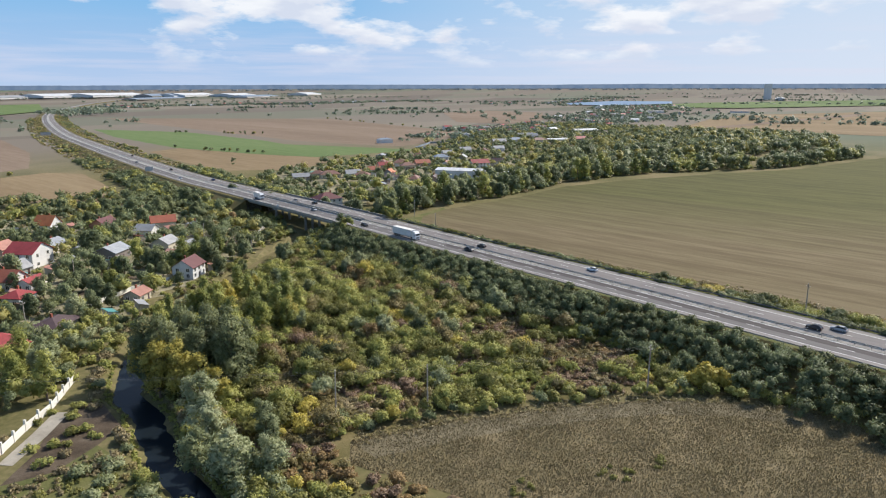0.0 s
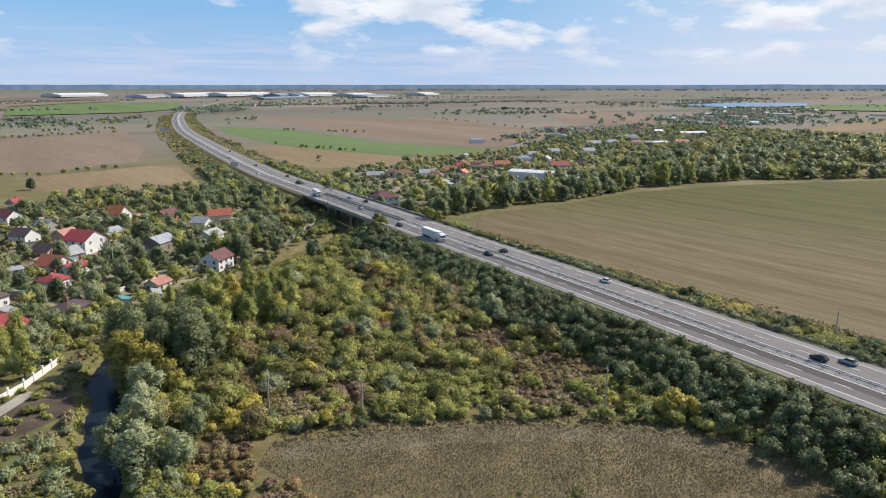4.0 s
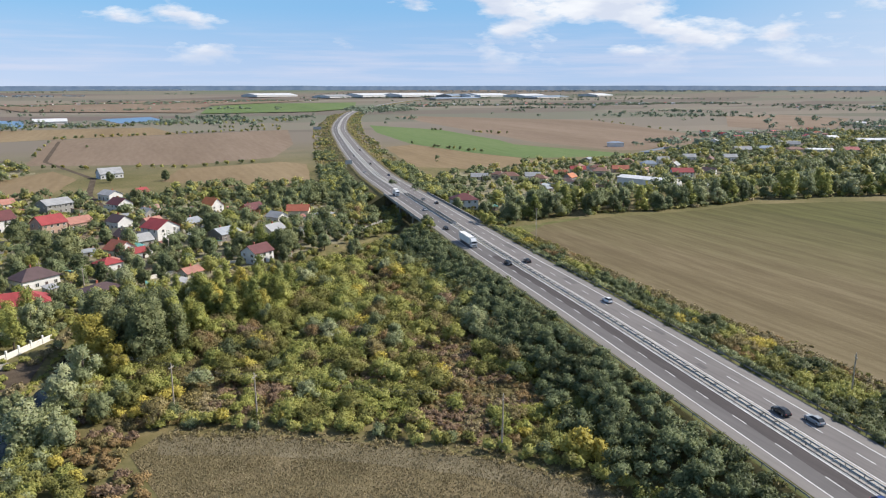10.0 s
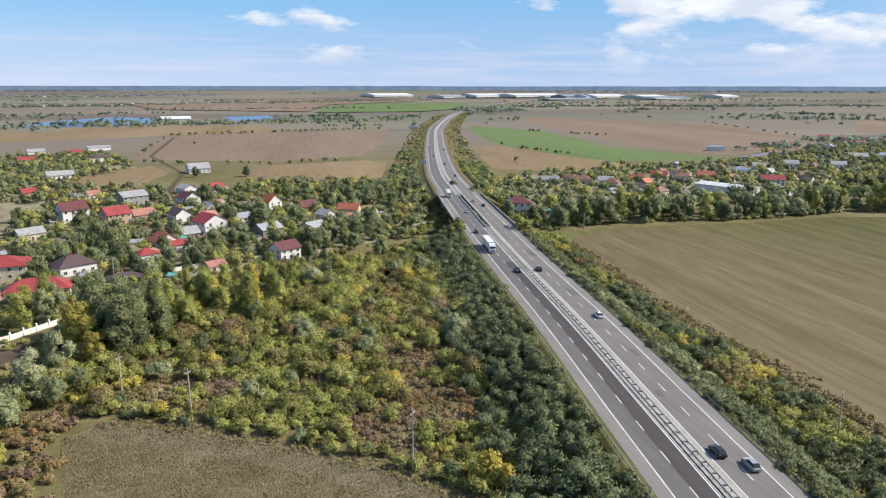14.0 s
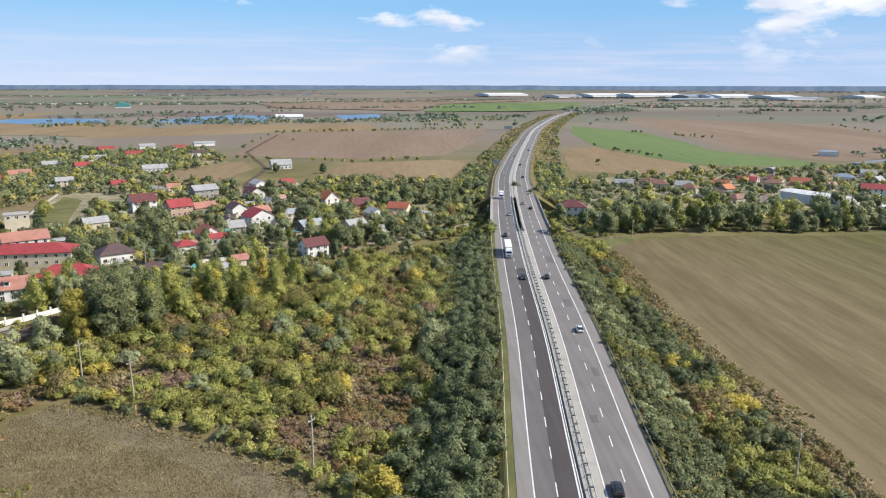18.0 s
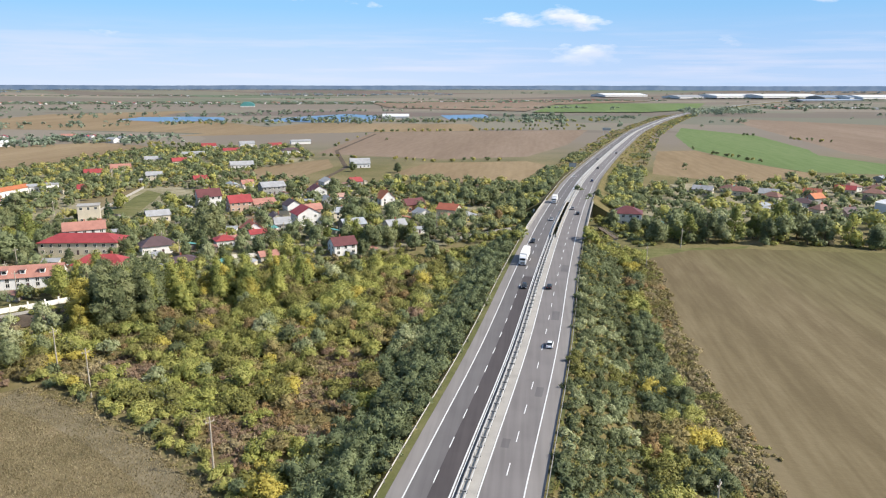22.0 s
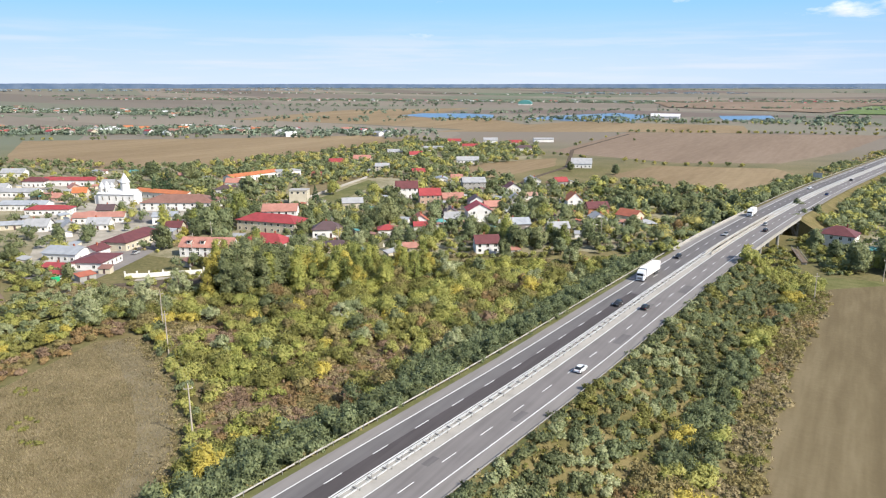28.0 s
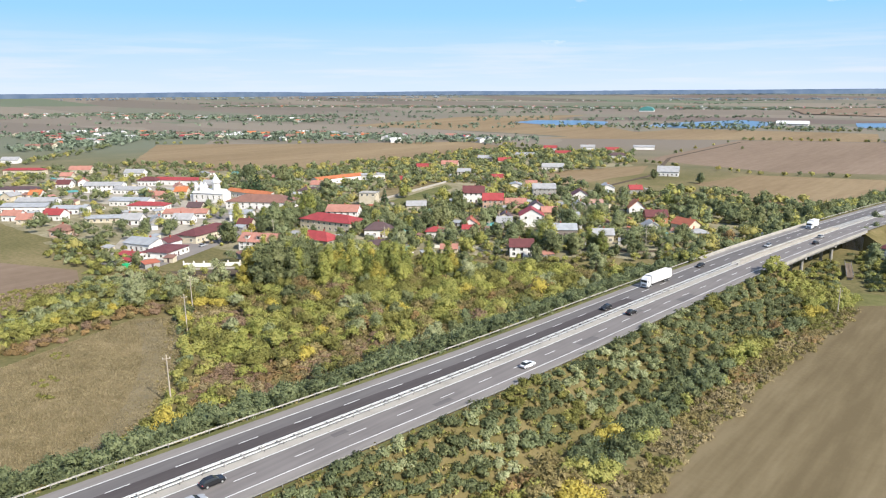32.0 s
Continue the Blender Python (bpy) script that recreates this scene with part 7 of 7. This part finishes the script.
FARTREES = [f for f in FARTREES if not on_motorway(f[0], f[1], 45) and not (100 < f[0] < 1000 and 860 < f[1] < 2300 and noise2(f[0], f[1], 120, 5) < 0.62)]
arr = []
for x, y, r in FARTREES:
    wx, wy, wz = land(x, y)
    s = math.hypot(wx, wy) / math.hypot(x, y)
    q = foliage([(px - x, py - y, pz, pr) for px, py, pz, pr in bush_lobes(x, y, r, r * 1.1, RNG, 4)], 15, 2.5 * r / 6, RNG)
    arr.append(settle(q, s, (wx, wy, wz)))
for i, (roof, what) in enumerate((("red", "red"), ("grey", "grey"), ("salmon", "salmon"))):
    verts, faces, top = [], [], []
    for x, y, a, k in SPECKS:
        if k != i:
            continue
        wx, wy, wz = land(x, y)
        s = math.hypot(wx, wy) / math.hypot(x, y)
        c, d, b = math.cos(a) * s, math.sin(a) * s, len(verts)
        for px, py, pz in ((-7, -5, -1), (7, -5, -1), (7, 5, -1), (-7, 5, -1), (-7, -5, 4), (7, -5, 4), (7, 5, 4), (-7, 5, 4), (-7, 0, 7), (7, 0, 7)):
            verts.append((wx + px * c - py * d, wy + px * d + py * c, wz + pz * s))
        faces += [(b, b + 1, b + 5, b + 4), (b + 2, b + 3, b + 7, b + 6), (b + 1, b + 2, b + 6, b + 9, b + 5), (b + 3, b, b + 4, b + 8, b + 7), (b + 4, b + 5, b + 9, b + 8), (b + 6, b + 7, b + 8, b + 9)]
    me = mesh_of("far_settlement", verts, faces, M["wall_white"])
    me.materials.append(M["roof_" + roof])
    for f in me.polygons:
        f.material_index = 1 if f.index % 6 > 3 else 0
    tagged(new("far_settlement", me), "pale houses with " + what + " roofs of settlements near the horizon", "houses", kind="stuff")
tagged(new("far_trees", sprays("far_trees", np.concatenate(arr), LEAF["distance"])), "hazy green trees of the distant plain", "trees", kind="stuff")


def far_wood(x0, y0, x1, y1, h, n):
    """A belt of distant wood: a dense run of crowns, drawn in with the plain."""
    out = []
    for i in range(n):
        t = (i + RNG.random()) / n
        x, y = x0 + (x1 - x0) * t, y0 + (y1 - y0) * t + RNG.normal() * 80
        wx, wy, wz = land(x, y)
        s = math.hypot(wx, wy) / math.hypot(x, y)
        hh = h * RNG.uniform(0.8, 1.15)
        out.append(settle(foliage([(0, 0, hh * 0.5, hh * 0.6), (hh, 0, hh * 0.5, hh * 0.5), (-hh, 0, hh * 0.45, hh * 0.5)], 40, hh * 0.3, RNG), s, (wx, wy, wz)))
    # both leaf colours used here already contain the haze of distance
    tagged(new("far_wood", sprays("far_wood", np.concatenate(out), LEAF["horizon" if abs(x0) + abs(y0) > 4000 else "distance"])), "dark haze-tinted belt of woodland on the horizon", "wood", kind="stuff")


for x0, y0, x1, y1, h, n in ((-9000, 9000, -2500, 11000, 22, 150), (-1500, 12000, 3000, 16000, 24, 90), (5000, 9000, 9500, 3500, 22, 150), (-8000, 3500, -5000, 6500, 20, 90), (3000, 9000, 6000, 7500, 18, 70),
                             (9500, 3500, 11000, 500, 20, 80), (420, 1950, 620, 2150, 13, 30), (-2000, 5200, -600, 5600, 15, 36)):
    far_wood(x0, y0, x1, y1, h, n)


def horizon_belt():
    """The last woods and low hills, a ring so far off that it never shifts, glowing in haze blue."""
    verts, faces = [], []
    n = 900
    for i in range(n + 1):
        a = radians(-95 + 190 * i / n)
        top = min(79.0, 74.0 + 7.0 * noise.noise((i * 0.014, 1.0, 0)) + 2.0 * noise.noise((i * 0.08, 5.0, 0)) + 0.7 * noise.noise((i * 0.5, 9.0, 0)))
        for z in (40.0, top):
            verts.append((4040 * math.sin(a), 4040 * math.cos(a), z))
    for i in range(n):
        faces.append((2 * i, 2 * i + 2, 2 * i + 3, 2 * i + 1))
    m, add = material("hazed_woods_glow")
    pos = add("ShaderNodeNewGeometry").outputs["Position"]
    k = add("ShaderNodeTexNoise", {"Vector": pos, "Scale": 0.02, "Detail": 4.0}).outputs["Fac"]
    # self-lit: the haze before the woods is given as an emission colour
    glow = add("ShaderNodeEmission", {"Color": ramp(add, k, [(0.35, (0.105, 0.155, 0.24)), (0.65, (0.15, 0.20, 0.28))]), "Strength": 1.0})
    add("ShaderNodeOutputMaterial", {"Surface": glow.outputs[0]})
    tagged(new("backdrop", mesh_of("backdrop", verts, faces, m)), "glowing haze-blue line of distant woods along the horizon", "backdrop", kind="structure")


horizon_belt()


def far_hall(x, y, w, d, h, turn, wall, roof, label):
    wx, wy, wz = land(x, y)
    s = math.hypot(wx, wy) / math.hypot(x, y)
    o = tagged(new("warehouse"), label, "warehouse", "distant warehouses")
    h *= 1.4
    tower = h > w
    part("wall", wall_body(w, d, h if tower else h * 0.55, h * 0.6, not tower), M["wall_" + wall], o)
    part("roof", box_bm(-w / 2 - 1, w / 2 + 1, -d / 2 - 1, d / 2 + 1, h, h + 1.5) if tower else gable_roof(w, d, h * 0.55, h * 0.6, 1.0, 0.5), M["roof_" + roof], o)
    o.matrix_basis = pose(wx, wy, wz, 0, 0, turn) @ Matrix.Scale(s, 4)


for x, y, w, d, h, wl, rf in ((640, 5400, 260, 90, 14, "white", "white"), (980, 4700, 190, 80, 12, "white", "grey"), (1330, 5000, 330, 100, 15, "white", "white"), (1640, 5050, 360, 100, 15, "white", "white"),
                              (1720, 4500, 120, 60, 14, "grey", "bluegrey"), (1900, 4560, 160, 60, 14, "white", "bluegrey"), (2050, 4700, 240, 80, 14, "white", "white"), (2300, 4560, 200, 80, 12, "white", "white"),
                              (2200, 4100, 260, 60, 8, "white", "bluegrey"), (1500, 3900, 300, 40, 6, "grey", "bluegrey"), (2900, 4600, 160, 70, 12, "white", "white")):
    far_hall(x, y, w * 1.3, d * 2.4, h, 24, wl, rf, "long white distribution warehouse on the plain")
def barrel_hall(x, y, r, length):
    wx, wy, wz = land(x, y)
    k = math.hypot(wx, wy) / math.hypot(x, y)
    o = tagged(new("sports_hall"), "sports hall with a rounded teal roof far away", "hall")
    part("wall", box_bm(-r, r, -length / 2, length / 2, -1, 4), M["wall_white"], o)
    verts, faces = [], []
    for i in range(13):
        a = math.pi * i / 12
        verts += [(r * 1.03 * math.cos(a), e * (length / 2 + 1), 4 + r * 0.55 * math.sin(a)) for e in (-1, 1)]
    faces = [(2 * i, 2 * i + 1, 2 * i + 3, 2 * i + 2) for i in range(12)] + [tuple(range(0, 26, 2)), tuple(range(25, 0, -2))]
    part("roof", mesh_of("roof", verts, faces, M["roof_teal"]), None, o)
    o.matrix_basis = pose(wx, wy, wz, 0, 0, 20) @ Matrix.Scale(k, 4)


barrel_hall(-975, 2446, 24, 50)
far_hall(3280, 1330, 26, 34, 52, 20, "white", "white", "tall white silo tower far out on the plain")
far_hall(3330, 1290, 150, 40, 9, 20, "white", "white", "low white silo sheds beside the tower")
far_hall(-290, 1640, 60, 26, 6, 10, "white", "white", "pale farm sheds near the ponds")
